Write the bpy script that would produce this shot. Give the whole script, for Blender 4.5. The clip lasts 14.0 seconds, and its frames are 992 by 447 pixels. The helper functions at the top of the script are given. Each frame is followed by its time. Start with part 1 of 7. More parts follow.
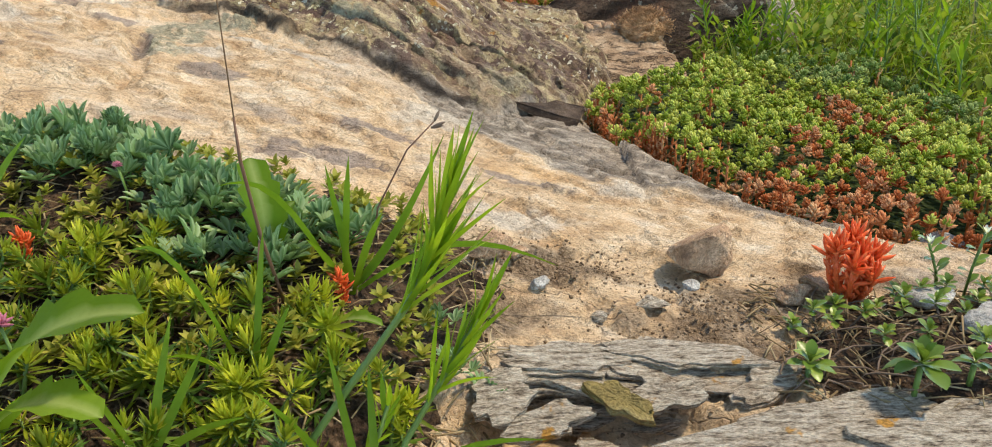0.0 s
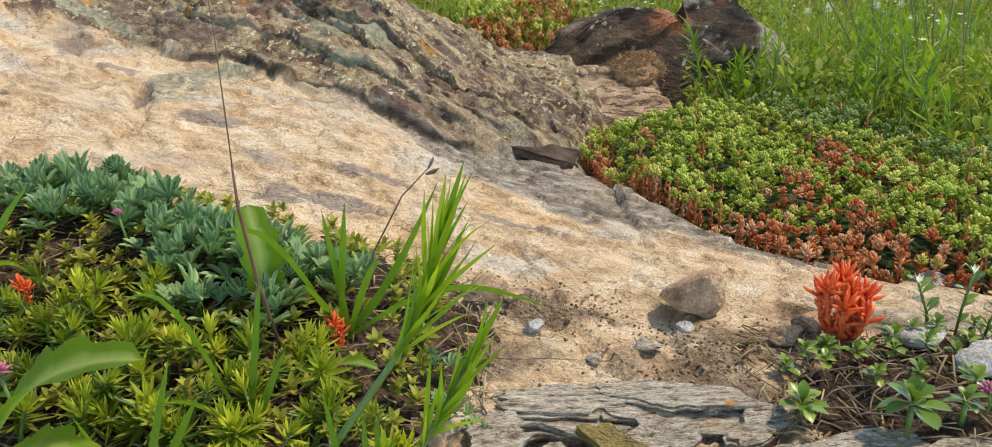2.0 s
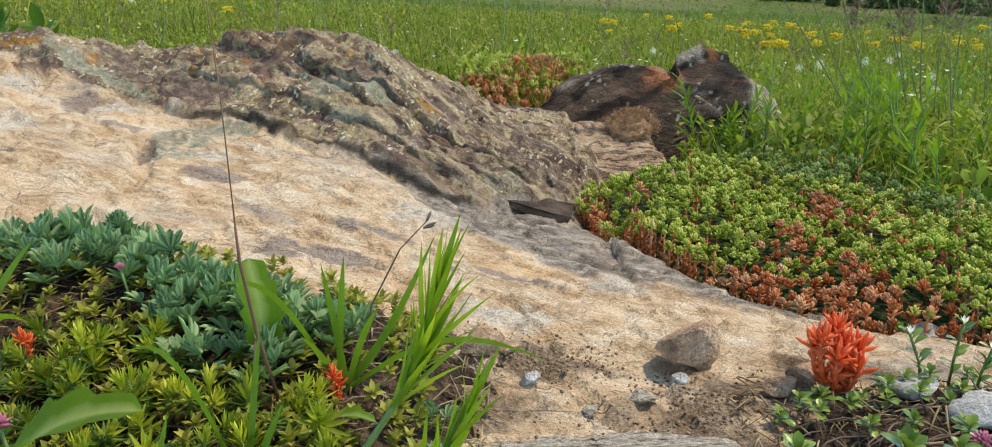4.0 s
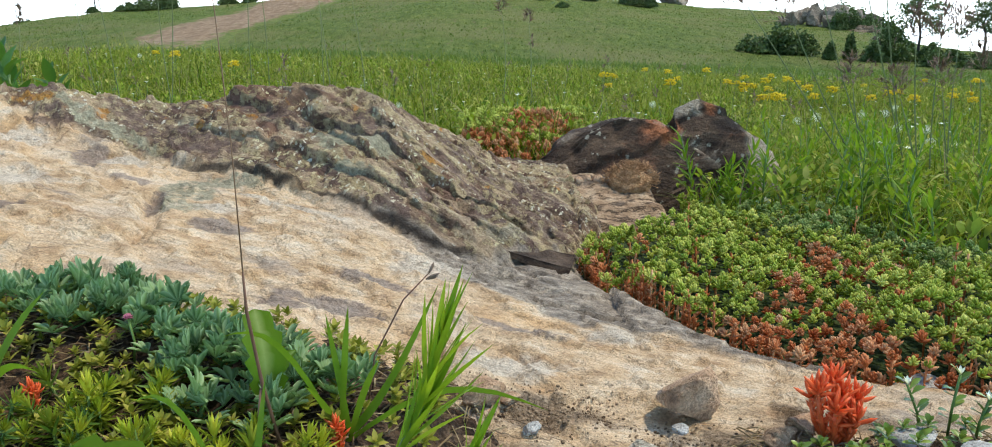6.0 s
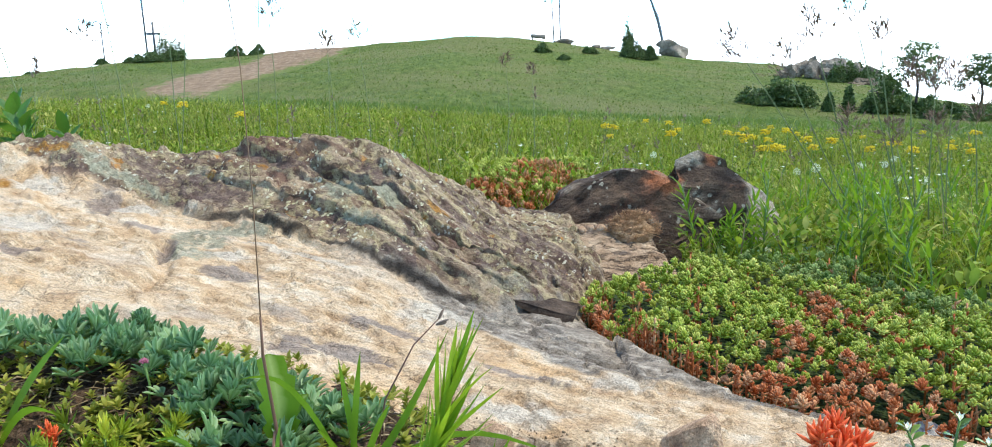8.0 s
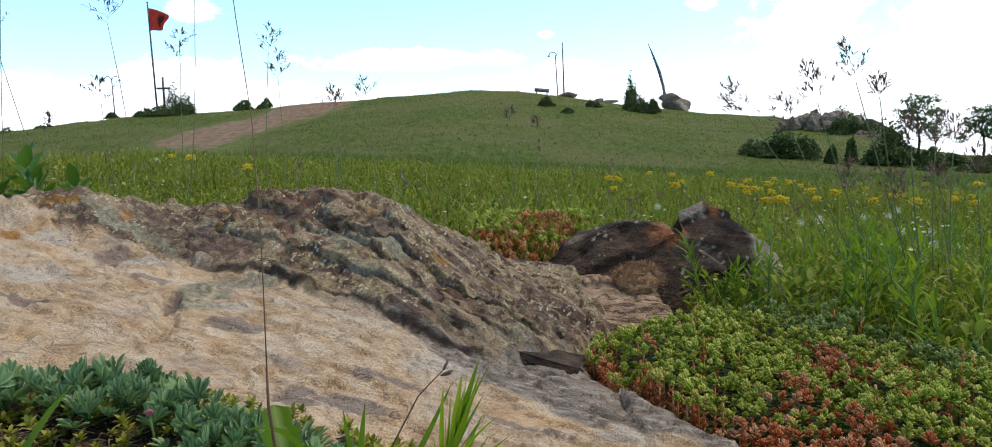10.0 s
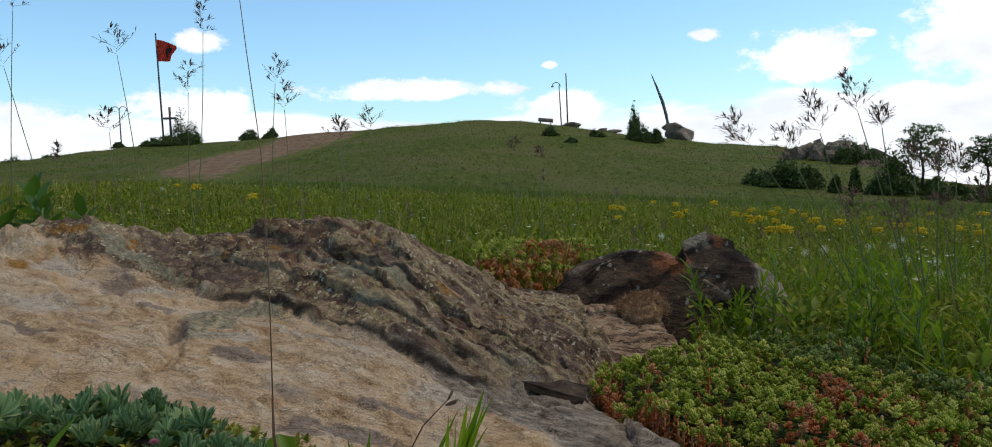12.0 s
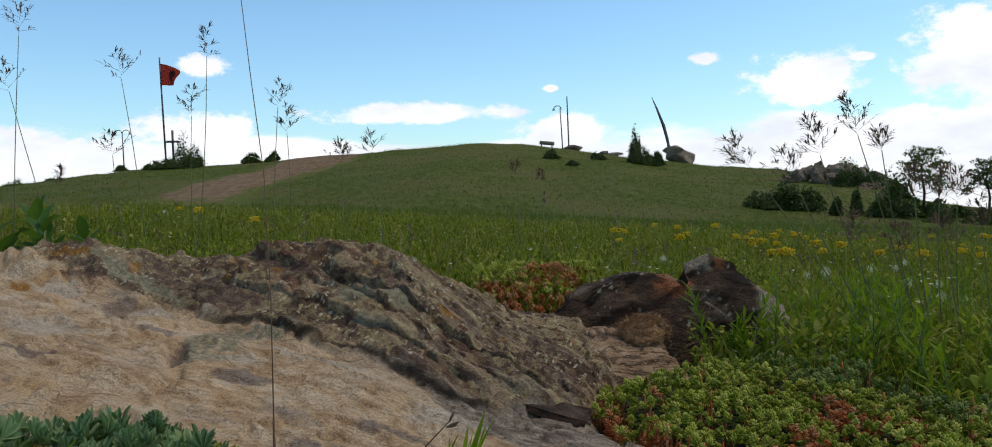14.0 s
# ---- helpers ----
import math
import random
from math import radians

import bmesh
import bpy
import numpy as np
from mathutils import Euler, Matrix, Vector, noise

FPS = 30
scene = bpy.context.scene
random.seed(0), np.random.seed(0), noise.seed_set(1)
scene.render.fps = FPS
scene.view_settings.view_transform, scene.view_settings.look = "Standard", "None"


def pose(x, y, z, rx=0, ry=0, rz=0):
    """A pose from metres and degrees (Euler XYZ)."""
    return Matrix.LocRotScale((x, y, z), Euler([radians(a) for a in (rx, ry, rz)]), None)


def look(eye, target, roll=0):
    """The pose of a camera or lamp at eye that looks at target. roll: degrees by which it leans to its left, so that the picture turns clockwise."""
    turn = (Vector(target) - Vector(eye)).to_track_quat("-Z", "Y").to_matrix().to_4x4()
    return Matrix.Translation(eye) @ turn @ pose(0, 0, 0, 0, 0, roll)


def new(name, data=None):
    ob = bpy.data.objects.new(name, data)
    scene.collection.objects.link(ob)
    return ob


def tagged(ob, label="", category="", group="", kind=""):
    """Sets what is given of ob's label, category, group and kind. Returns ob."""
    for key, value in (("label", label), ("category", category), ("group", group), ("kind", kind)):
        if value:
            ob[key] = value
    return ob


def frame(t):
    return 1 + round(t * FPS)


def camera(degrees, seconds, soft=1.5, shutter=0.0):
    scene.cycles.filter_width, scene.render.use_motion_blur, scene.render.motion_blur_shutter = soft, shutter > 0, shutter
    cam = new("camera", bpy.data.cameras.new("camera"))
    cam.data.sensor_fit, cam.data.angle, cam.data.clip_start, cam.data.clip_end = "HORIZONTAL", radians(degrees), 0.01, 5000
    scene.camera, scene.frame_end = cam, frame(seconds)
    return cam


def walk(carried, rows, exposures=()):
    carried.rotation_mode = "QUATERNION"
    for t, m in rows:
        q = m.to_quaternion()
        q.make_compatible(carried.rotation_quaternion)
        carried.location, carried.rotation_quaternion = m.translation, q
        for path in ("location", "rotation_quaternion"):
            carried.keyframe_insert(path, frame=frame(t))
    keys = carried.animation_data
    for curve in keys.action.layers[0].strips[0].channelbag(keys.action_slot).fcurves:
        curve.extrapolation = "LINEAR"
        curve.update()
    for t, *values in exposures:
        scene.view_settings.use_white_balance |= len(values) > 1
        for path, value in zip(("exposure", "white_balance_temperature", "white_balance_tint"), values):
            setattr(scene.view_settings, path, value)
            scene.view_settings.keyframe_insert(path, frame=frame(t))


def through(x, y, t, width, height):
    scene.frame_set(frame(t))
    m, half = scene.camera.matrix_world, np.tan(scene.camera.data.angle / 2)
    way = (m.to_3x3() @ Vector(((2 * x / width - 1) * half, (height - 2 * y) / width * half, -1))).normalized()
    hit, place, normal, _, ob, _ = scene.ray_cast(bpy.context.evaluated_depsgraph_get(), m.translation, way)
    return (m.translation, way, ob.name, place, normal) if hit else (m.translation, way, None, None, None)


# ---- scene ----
# The camera is held a hand's height over a rock and tilts up. Rows: seconds, eye x y z, yaw, pitch, lean to its left.
cam = camera(64.8, 14.0, soft=1.0)
ROWS = [
    (0.0, 0.0000, 0.0000, 0.2500, 0.00, -24.49, -1.12),
    (0.5, 0.0026, 0.0001, 0.2500, 0.13, -23.86, -1.23),
    (1.0, 0.0025, -0.0020, 0.2511, 0.09, -23.03, -1.29),
    (1.5, 0.0020, -0.0042, 0.2520, -0.13, -22.39, -1.38),
    (2.0, 0.0032, -0.0059, 0.2541, -0.12, -21.45, -1.53),
    (2.5, 0.0041, -0.0080, 0.2550, -0.16, -20.47, -1.57),
    (5.0, 0.0047, -0.0197, 0.2583, -0.46, -15.62, -1.62),
    (5.5, 0.0056, -0.0220, 0.2594, -0.38, -14.75, -1.68),
    (6.0, 0.0045, -0.0250, 0.2598, -0.36, -13.75, -1.63),
    (6.5, 0.0008, -0.0355, 0.2624, -0.49, -12.63, -1.48),
    (7.0, 0.0009, -0.0376, 0.2625, -0.42, -11.57, -1.49),
    (7.5, 0.0006, -0.0392, 0.2624, -0.35, -10.77, -1.48),
    (8.0, 0.0008, -0.0410, 0.2625, -0.31, -10.12, -1.50),
    (10.5, 0.0009, -0.0482, 0.2632, 0.04, -5.57, -1.57),
    (11.0, 0.0013, -0.0488, 0.2628, 0.15, -5.03, -1.58),
    (11.5, 0.0004, -0.0517, 0.2631, 0.17, -4.47, -1.60),
    (12.0, 0.0003, -0.0517, 0.2639, 0.16, -4.17, -1.56),
    (12.5, 0.0002, -0.0524, 0.2637, 0.16, -3.72, -1.54),
    (13.0, 0.0005, -0.0535, 0.2637, 0.17, -3.10, -1.51),
    (13.5, 0.0006, -0.0552, 0.2637, 0.16, -2.71, -1.60),
    (14.0, 0.0005, -0.0541, 0.2634, 0.22, -2.50, -1.60),
]


def aim(x, y, z, yaw, pitch, roll):
    a, b = radians(yaw), radians(pitch)
    way = Vector((-math.sin(a) * math.cos(b), math.cos(a) * math.cos(b), math.sin(b)))
    return look((x, y, z), Vector((x, y, z)) + way, roll)


# seconds, stops, white balance, tint
EXPOSURES = [(0.0, 0.07, 6900, 9), (5.5, -0.08, 6150, 6), (6.5, -0.1, 5950, 5), (7.2, 0.14, 5750, 5), (8.0, 0.27, 5750, 5), (10.4, -1.06, 6300, 12), (11.0, -1.42, 6400, 11), (12.2, -1.52, 6450, 11), (14.0, -1.57, 6450, 11)]
walk(cam, [(r[0], aim(*r[1:])) for r in ROWS], EXPOSURES)

# ---- light ----
SUN_AZ, SUN_EL = 76.0, 60.0   # degrees to the right of straight ahead, degrees up
world = bpy.data.worlds.new("sky")
scene.world = world
world.use_nodes = True


class Nodes:
    """A short hand for node trees."""

    def __init__(self, tree):
        self.tree = tree

    def add(self, kind):
        return self.tree.nodes.new(kind)

    def put(self, socket, value):
        if value is None:
            return
        if isinstance(value, bpy.types.NodeSocket):
            self.tree.links.new(value, socket)
        else:
            many = socket.type in ("RGBA", "VECTOR")
            if many and isinstance(value, (int, float)):
                value = [value] * len(socket.default_value)
            if many and len(value) == 3 and len(socket.default_value) == 4:
                value = (*value, 1.0)
            socket.default_value = value

    def noise(self, scale, detail=4, rough=0.55, vec=None, distort=0.0):
        n = self.add("ShaderNodeTexNoise")
        for key, value in (("Scale", scale), ("Detail", detail), ("Roughness", rough), ("Distortion", distort), ("Vector", vec)):
            self.put(n.inputs[key], value)
        return n.outputs["Fac"]

    def voronoi(self, scale, vec=None, feature="F1", out="Distance", rand=1.0):
        n = self.add("ShaderNodeTexVoronoi")
        n.feature = feature
        for key, value in (("Scale", scale), ("Randomness", rand), ("Vector", vec)):
            self.put(n.inputs[key], value)
        return n.outputs[out]

    def ramp(self, fac, *stops):
        n = self.add("ShaderNodeValToRGB")
        while len(n.color_ramp.elements) < len(stops):
            n.color_ramp.elements.new(0.5)
        for e, (at, c) in zip(n.color_ramp.elements, stops):
            e.position = at
            e.color = (*c, 1) if isinstance(c, tuple) else (c, c, c, 1)
        self.put(n.inputs["Fac"], fac)
        return n.outputs["Color"]

    def step(self, fac, lo, hi, a=0.0, b=1.0):
        n = self.add("ShaderNodeMapRange")
        n.interpolation_type = "SMOOTHSTEP"
        for i, value in enumerate((fac, lo, hi, a, b)):
            self.put(n.inputs[i], value)
        return n.outputs[0]

    def mix(self, fac, a, b, blend="MIX"):
        n = self.add("ShaderNodeMix")
        n.data_type, n.blend_type = "RGBA", blend
        for i, value in ((0, fac), (6, a), (7, b)):
            self.put(n.inputs[i], value)
        return n.outputs[2]

    def math(self, op, a, b=None, clamp=False):
        n = self.add("ShaderNodeMath")
        n.operation, n.use_clamp = op, clamp
        self.put(n.inputs[0], a)
        self.put(n.inputs[1], b)
        return n.outputs[0]

    def vmath(self, op, a, b=None, out=0):
        n = self.add("ShaderNodeVectorMath")
        n.operation = op
        self.put(n.inputs[0], a)
        self.put(n.inputs[1], b)
        return n.outputs[out]

    def place(self, scale=(1, 1, 1), turn=(0, 0, 0), own=False):
        c = self.add("ShaderNodeTexCoord").outputs["Object"] if own else self.add("ShaderNodeNewGeometry").outputs["Position"]
        if scale == (1, 1, 1) and turn == (0, 0, 0):
            return c
        m = self.add("ShaderNodeMapping")
        self.put(m.inputs["Vector"], c)
        m.inputs["Scale"].default_value, m.inputs["Rotation"].default_value = scale, [radians(a) for a in turn]
        return m.outputs[0]

    def attr(self, name, out="Fac"):
        n = self.add("ShaderNodeAttribute")
        n.attribute_name = name
        return n.outputs[out]

    def bump(self, height, strength=0.5, dist=0.01):
        n = self.add("ShaderNodeBump")
        for key, value in (("Strength", strength), ("Distance", dist), ("Height", height)):
            self.put(n.inputs[key], value)
        return n.outputs[0]


def sky_nodes():
    g = Nodes(world.node_tree)
    bg = world.node_tree.nodes["Background"]
    sky = g.add("ShaderNodeTexSky")
    sky.sky_type, sky.sun_disc = "NISHITA", False
    sky.sun_elevation, sky.sun_rotation = radians(SUN_EL), radians(SUN_AZ)
    sky.air_density, sky.dust_density, sky.ozone_density = 1.0, 0.6, 2.0
    d = g.add("ShaderNodeTexCoord").outputs["Generated"]
    sep = g.add("ShaderNodeSeparateXYZ")
    g.put(sep.inputs[0], d)
    up = sep.outputs[2]
    wob = g.noise(15.0, 7, 0.68, g.vmath("MULTIPLY", d, (1.0, 1.0, 1.6)))
    # a bank of cumulus low over the horizon all round, with blue gaps
    band = g.noise(3.2, 7, 0.6, g.vmath("MULTIPLY", d, (1.0, 1.0, 3.2)))
    low = g.step(up, 0.02, 0.13, 0.26, -0.22)
    bank = g.step(g.math("ADD", band, low), 0.54, 0.66)
    over = g.math("MULTIPLY", g.step(g.noise(1.6, 6, 0.6, d), 0.42, 0.60), g.step(up, 0.24, 0.42))
    cover = g.math("MAXIMUM", g.math("MULTIPLY", bank, 0.95), g.math("MULTIPLY", over, 0.9))
    # single heaps: azimuth, elevation, half width, half height in degrees
    for az, el, wide, high in ((-20.3, 8.9, 1.9, 0.75), (14.9, 8.7, 1.1, 0.5), (21.4, 6.7, 4.2, 1.8), (30.6, 7.4, 3.8, 3.2), (3.9, 7.2, 0.6, 0.3), (25.0, 8.0, 0.9, 0.3), (4.9, 4.0, 4.2, 1.5), (-5.7, 5.6, 9.5, 0.8), (27.0, 3.0, 12.0, 1.9), (-21.0, 4.2, 4.5, 2.0), (-30.0, 3.2, 5.0, 1.6)):
        a, b = radians(az), radians(el)
        mid = (math.sin(a) * math.cos(b), math.cos(a) * math.cos(b), math.sin(b))
        off = g.vmath("SUBTRACT", d, mid)
        off = g.vmath("MULTIPLY", off, (1 / radians(wide), 1 / radians(wide), 1 / radians(high)))
        far = g.math("SUBTRACT", g.vmath("LENGTH", off, out=1), g.math("MULTIPLY", wob, 2.6))
        cover = g.math("MAXIMUM", cover, g.step(far, -0.30, -0.75))
    shade = g.ramp(g.noise(6.0, 5, 0.6, g.vmath("MULTIPLY", d, (1, 1, 2.5))), (0.35, (0.76, 0.79, 0.84)), (0.6, (1.0, 1.0, 1.0)))
    lit = g.step(up, 0.16, 0.45, 24.0, 4.6)
    cloud = g.vmath("SCALE", g.mix(1.0, shade, (1.0, 1.01, 1.03), "MULTIPLY"))
    g.put(cloud.node.inputs["Scale"], lit)
    blue = g.mix(1.0, sky.outputs[0], g.mix(g.step(up, 0.20, 0.50), (2.75, 3.45, 3.6), (1.2, 1.5, 1.6)), "MULTIPLY")
    g.put(bg.inputs["Color"], g.mix(cover, blue, cloud))
    bg.inputs["Strength"].default_value = 0.14


sky_nodes()
sun = new("sun", bpy.data.lights.new("sun", "SUN"))
sun.data.energy, sun.data.angle, sun.data.color = 4.6, radians(5.0), (1.0, 0.86, 0.66)
a, b = radians(SUN_AZ), radians(SUN_EL)
sun.matrix_world = look((40 * math.sin(a) * math.cos(b), 40 * math.cos(a) * math.cos(b), 40 * math.sin(b)), (0, 0, 0))

# ---- lie of the land ----


def smooth(x, lo, hi):
    u = np.clip((np.asarray(x, float) - lo) / (hi - lo), 0, 1)
    return u * u * (3 - 2 * u)


def waves(x, y, scale, seed, octaves=4, rough=0.5):
    """Smooth value noise over the plan, about -1 to 1."""
    x, y = np.asarray(x, float), np.asarray(y, float)
    out, amp, total = 0.0, 1.0, 0.0
    for k in range(octaves):
        u, v = x * scale + 17.3 * seed + 5.1 * k, y * scale - 9.7 * seed + 3.3 * k
        i, j = np.floor(u), np.floor(v)
        f, g = u - i, v - j
        f, g = f * f * (3 - 2 * f), g * g * (3 - 2 * g)

        def cell(p, q):
            s = np.sin(p * 127.1 + q * 311.7 + seed * 74.7) * 43758.5453
            return (s - np.floor(s)) * 2 - 1
        out = out + amp * ((cell(i, j) * (1 - f) + cell(i + 1, j) * f) * (1 - g) + (cell(i, j + 1) * (1 - f) + cell(i + 1, j + 1) * f) * g)
        total += amp
        amp, scale = amp * rough, scale * 2.03
    return out / total


CREST_X = (-140, -57, -50, -42, -33, -16, -12, -3, 3, 8, 15.5, 23, 30, 36, 43, 52, 70, 140)
CREST_Z = (-4, 1.5, 2.6, 3.7, 3.95, 4.6, 5.2, 5.64, 5.35, 4.7, 3.45, 2.45, 1.9, 1.7, 0.2, -3.0, -5, -8)


def ground_z(x, y):
    x, y = np.asarray(x, float), np.asarray(y, float)
    r = np.hypot(x, y)
    rise = np.clip((y - 38.0) / 52.0, 0, 1) ** 1.12
    fall = 1 - 1.6 * smooth(y, 92, 190)
    z = -0.06 - 0.10 * smooth(r, 1.2, 3.5) - 0.85 * smooth(y, 8, 42)
    z = z - (0.07 * np.clip(x, -4, 6) + 0.05 * np.clip(x - 6, 0, 30)) * smooth(r, 1.0, 4.0) * (1 - rise)
    mat = np.hypot((x - 0.5) / 0.55, (y - 0.85) / 0.40)
    z = z + 0.03 * (1 - smooth(mat, 0.75, 1.15)) + 0.10 * (1 - smooth(np.hypot((x - 0.10) / 0.42, (y - 2.0) / 0.5), 0.25, 1.0))
    over = np.interp(x, CREST_X, CREST_Z) + 1.0
    z = z + over * rise * np.where(over > 0, fall, 1.0) - 4.2 * smooth(x, 31, 43) * smooth(y, 46, 66) - 7.0 * smooth(x - 0.46 * y, 1.0, 12) * smooth(y, 44, 110) - 14 * smooth(r, 150, 500) - 0.075 * np.maximum(0, r - 220)
    z = z + 0.02 * waves(x, y, 1.1, 3) * smooth(r, 1.2, 3) + 0.22 * waves(x, y, 0.12, 5) * smooth(r, 20, 60) + 0.16 * waves(x, y * 5, 0.11, 7, 3) * smooth(y, 40, 56)
    return z


# Sections of the rock slab along x: where its upper layer begins, where its crest runs, and how high the crest stands.
SLAB_X = (-1.5, -0.9, -0.68, -0.57, -0.5, -0.43, -0.37, -0.28, -0.195, -0.14, -0.1, -0.04, 0.01, 0.045, 0.13, 0.3)
FOOT_Y = (1.02, 0.99, 0.97, 0.96, 0.945, 0.93, 0.915, 0.885, 0.855, 0.825, 0.81, 0.80, 0.82, 0.85, 0.93, 1.02)
TOP_Y = (1.12, 1.05, 1.01, 1.05, 1.08, 1.10, 1.12, 1.13, 1.15, 1.17, 1.18, 1.22, 1.28, 1.33, 1.36, 1.40)
TOP_Z = (0.17, 0.20, 0.203, 0.210, 0.185, 0.172, 0.180, 0.173, 0.173, 0.166, 0.138, 0.098, 0.058, 0.038, 0.028, 0.0)
# where the dark upper layer meets the pale stone
JOIN_X = (-1.5, -0.70, -0.60, -0.543, -0.496, -0.452, -0.36, -0.30, -0.236, -0.18, -0.13, -0.093, -0.057, 0.0, 0.045, 0.13, 0.3)
JOIN_Y = (1.06, 1.02, 0.998, 0.986, 0.978, 0.962, 0.926, 0.921, 0.893, 0.866, 0.842, 0.833, 0.817, 0.82, 0.85, 0.93, 1.02)
EDGE_Y = (0.30, 0.45, 0.52, 0.54, 0.595, 0.648, 0.735, 0.80, 0.868, 0.95, 1.15, 1.45)
EDGE_X = (0.72, 0.46, 0.35, 0.31, 0.227, 0.187, 0.144, 0.115, 0.098, 0.12, 0.16, 0.12)


def split(x, y, seed):
    """How far each brow of the rock stands open along its run."""
    return smooth(waves(x, y, 9, seed, 3), -0.15, 0.10)


def slab_z(x, y, fine=True):
    x, y = np.asarray(x, float), np.asarray(y, float)
    tilt = 0.22 * (0.13 - x) * smooth(y, 0.22, 0.68) - 0.05 * (y - 0.455) * smooth(y, 0.4, 0.7)
    tilt = np.where(x > 0.13, tilt * 0.4, tilt)
    low = np.minimum(tilt, 0.17)
    foot, top, high = np.interp(x, SLAB_X, FOOT_Y), np.interp(x, SLAB_X, TOP_Y), np.interp(x, SLAB_X, TOP_Z)
    u = np.clip((y - foot) / (top - foot), -0.5, 1.6)
    bank = np.where(u < 1, np.sin(np.clip(u, 0, 1) * 1.35) / math.sin(1.35), 1.0)
    low = low + 0.020 * smooth(y - foot, -0.20, 0.02) * smooth(-x, 0.02, 0.16)
    z = low * (1 - bank) + high * bank
    z = z + 0.014 * smooth(u, -0.01, 0.03) * (1 - smooth(u, 0.35, 0.9)) * smooth(-np.abs(x - 0.06), -0.11, -0.02)
    z = z - 0.30 * smooth(u, 1.0, 1.6) * 0.9
    if fine:
        along, across = x * 0.8 - y * 0.6, x * 0.6 + y * 0.8
        rough = 0.32 + 0.12 * smooth(u, -0.05, 0.2)
        z = z + rough * (0.012 * waves(along, across * 1.5, 9, 1) + 0.006 * waves(along, across * 1.6, 26, 2) + 0.0030 * waves(along, across * 1.4, 80, 4))
        ledge = waves(along, across * 3.0, 7.5, 8, 3)
        z = z + rough * 0.011 * (smooth(ledge, 0.02, 0.07) - 0.5)
        # beds that run down to the right, each a low step
        bed = 0.46 * x + 0.887 * y
        band = smooth(u, 0.0, 0.15) * (1 - smooth(u, 1.0, 1.2))
        level = bed * 21 + 0.55 * waves(along, across, 5, 81, 2) + 0.12 * waves(along, across, 40, 82, 2)
        part_of = level - np.floor(level)
        z = z + band * 0.0036 * (smooth(part_of, 0.0, 0.12) - part_of)
        brow = bed + 0.022 * waves(x, y, 6, 18, 2) + 0.006 * waves(x, y, 34, 19, 2)
        z = z + band * (split(x, y, 83) * 0.013 * (smooth(brow, 0.815, 0.822) - smooth(brow, 0.83, 0.95)) + split(x, y, 84) * 0.007 * (smooth(brow, 0.730, 0.737) - smooth(brow, 0.74, 0.82)) + split(x, y, 85) * 0.007 * (smooth(brow, 0.775, 0.781) - smooth(brow, 0.785, 0.83)) + split(x, y, 86) * 0.007 * (smooth(brow, 0.86, 0.866) - smooth(brow, 0.87, 0.92)))
        join_at = np.interp(x, JOIN_X, JOIN_Y)
        kerb = (y - join_at) / (top - foot) - 0.03 * waves(x, y, 12, 12)
        z = z + 0.005 * (smooth(kerb, 0.0, 0.025) - smooth(kerb, 0.06, 0.5)) * smooth(-np.abs(x + 0.14), -0.20, -0.12)
        lump = waves(along * 1.3, across * 0.9, 15, 88, 3)
        z = z + band * (0.007 * (smooth(lump, 0.02, 0.07) - 0.5) + 0.004 * (smooth(waves(along, across * 1.4, 34, 89, 3), 0.0, 0.08) - 0.5))
        chip = waves(along * 1.2, across * 1.7, 26, 9, 3)
        z = z + 0.0042 * (smooth(chip, 0.05, 0.09) - 0.5)
        crack = np.abs(x + 0.345 + 0.25 * (y - 0.76) + 0.012 * waves(x, y, 22, 11)) + 0.4 * np.maximum(0, np.abs(y - 0.74) - 0.07)
        z = z - 0.012 * (1 - smooth(crack, 0.002, 0.014))
        seam = np.abs(kerb + 0.02)
        z = z - 0.004 * (1 - smooth(seam, 0.005, 0.03))
    pit = np.hypot((x - 0.045) / 0.085, (y - 0.305) / 0.042)
    z = z - 0.024 * (1 - smooth(pit, 0.55, 1.1))
    over = x - np.interp(y, EDGE_Y, EDGE_X) + (0.010 * waves(x, y, 20, 6) if fine else 0)
    z = z - 0.07 * smooth(over, -0.01, 0.06) - 0.2 * smooth(over, 0.05, 0.2)
    return z


def soil_z(x, y):
    """The mat of earth that the cushion plants root in, on the slab."""
    x, y = np.asarray(x, float), np.asarray(y, float)
    u = np.hypot((x + 0.24) / 0.25, (y - 0.385) / 0.165) + 0.14 * waves(x, y, 13, 21)
    v = np.hypot((x - 0.30) / 0.155, (y - 0.36) / 0.085) + 0.2 * waves(x, y, 16, 22)
    lift = np.maximum(0.028 * (1 - smooth(u, 0.55, 1.08)) - 0.012 * smooth(u, 1.0, 1.2), 0.014 * (1 - smooth(v, 0.5, 1.05)) - 0.012 * smooth(v, 1.0, 1.2))
    return slab_z(x, y, False) - 0.004 + lift + 0.004 * waves(x, y, 60, 23)


def top_z(x, y):
    return float(max(slab_z(x, y), soil_z(x, y), ground_z(x, y)))

# ---- materials ----


def material(name, build):
    m = bpy.data.materials.new(name)
    m.use_nodes = True
    g = Nodes(m.node_tree)
    p = m.node_tree.nodes["Principled BSDF"]
    build(g, p)
    return m


def finish(g, p, color, rough=0.85, normal=None, spec=0.3):
    g.put(p.inputs["Base Color"], color)
    g.put(p.inputs["Roughness"], rough)
    g.put(p.inputs["Specular IOR Level"], spec)
    g.put(p.inputs["Normal"], normal)


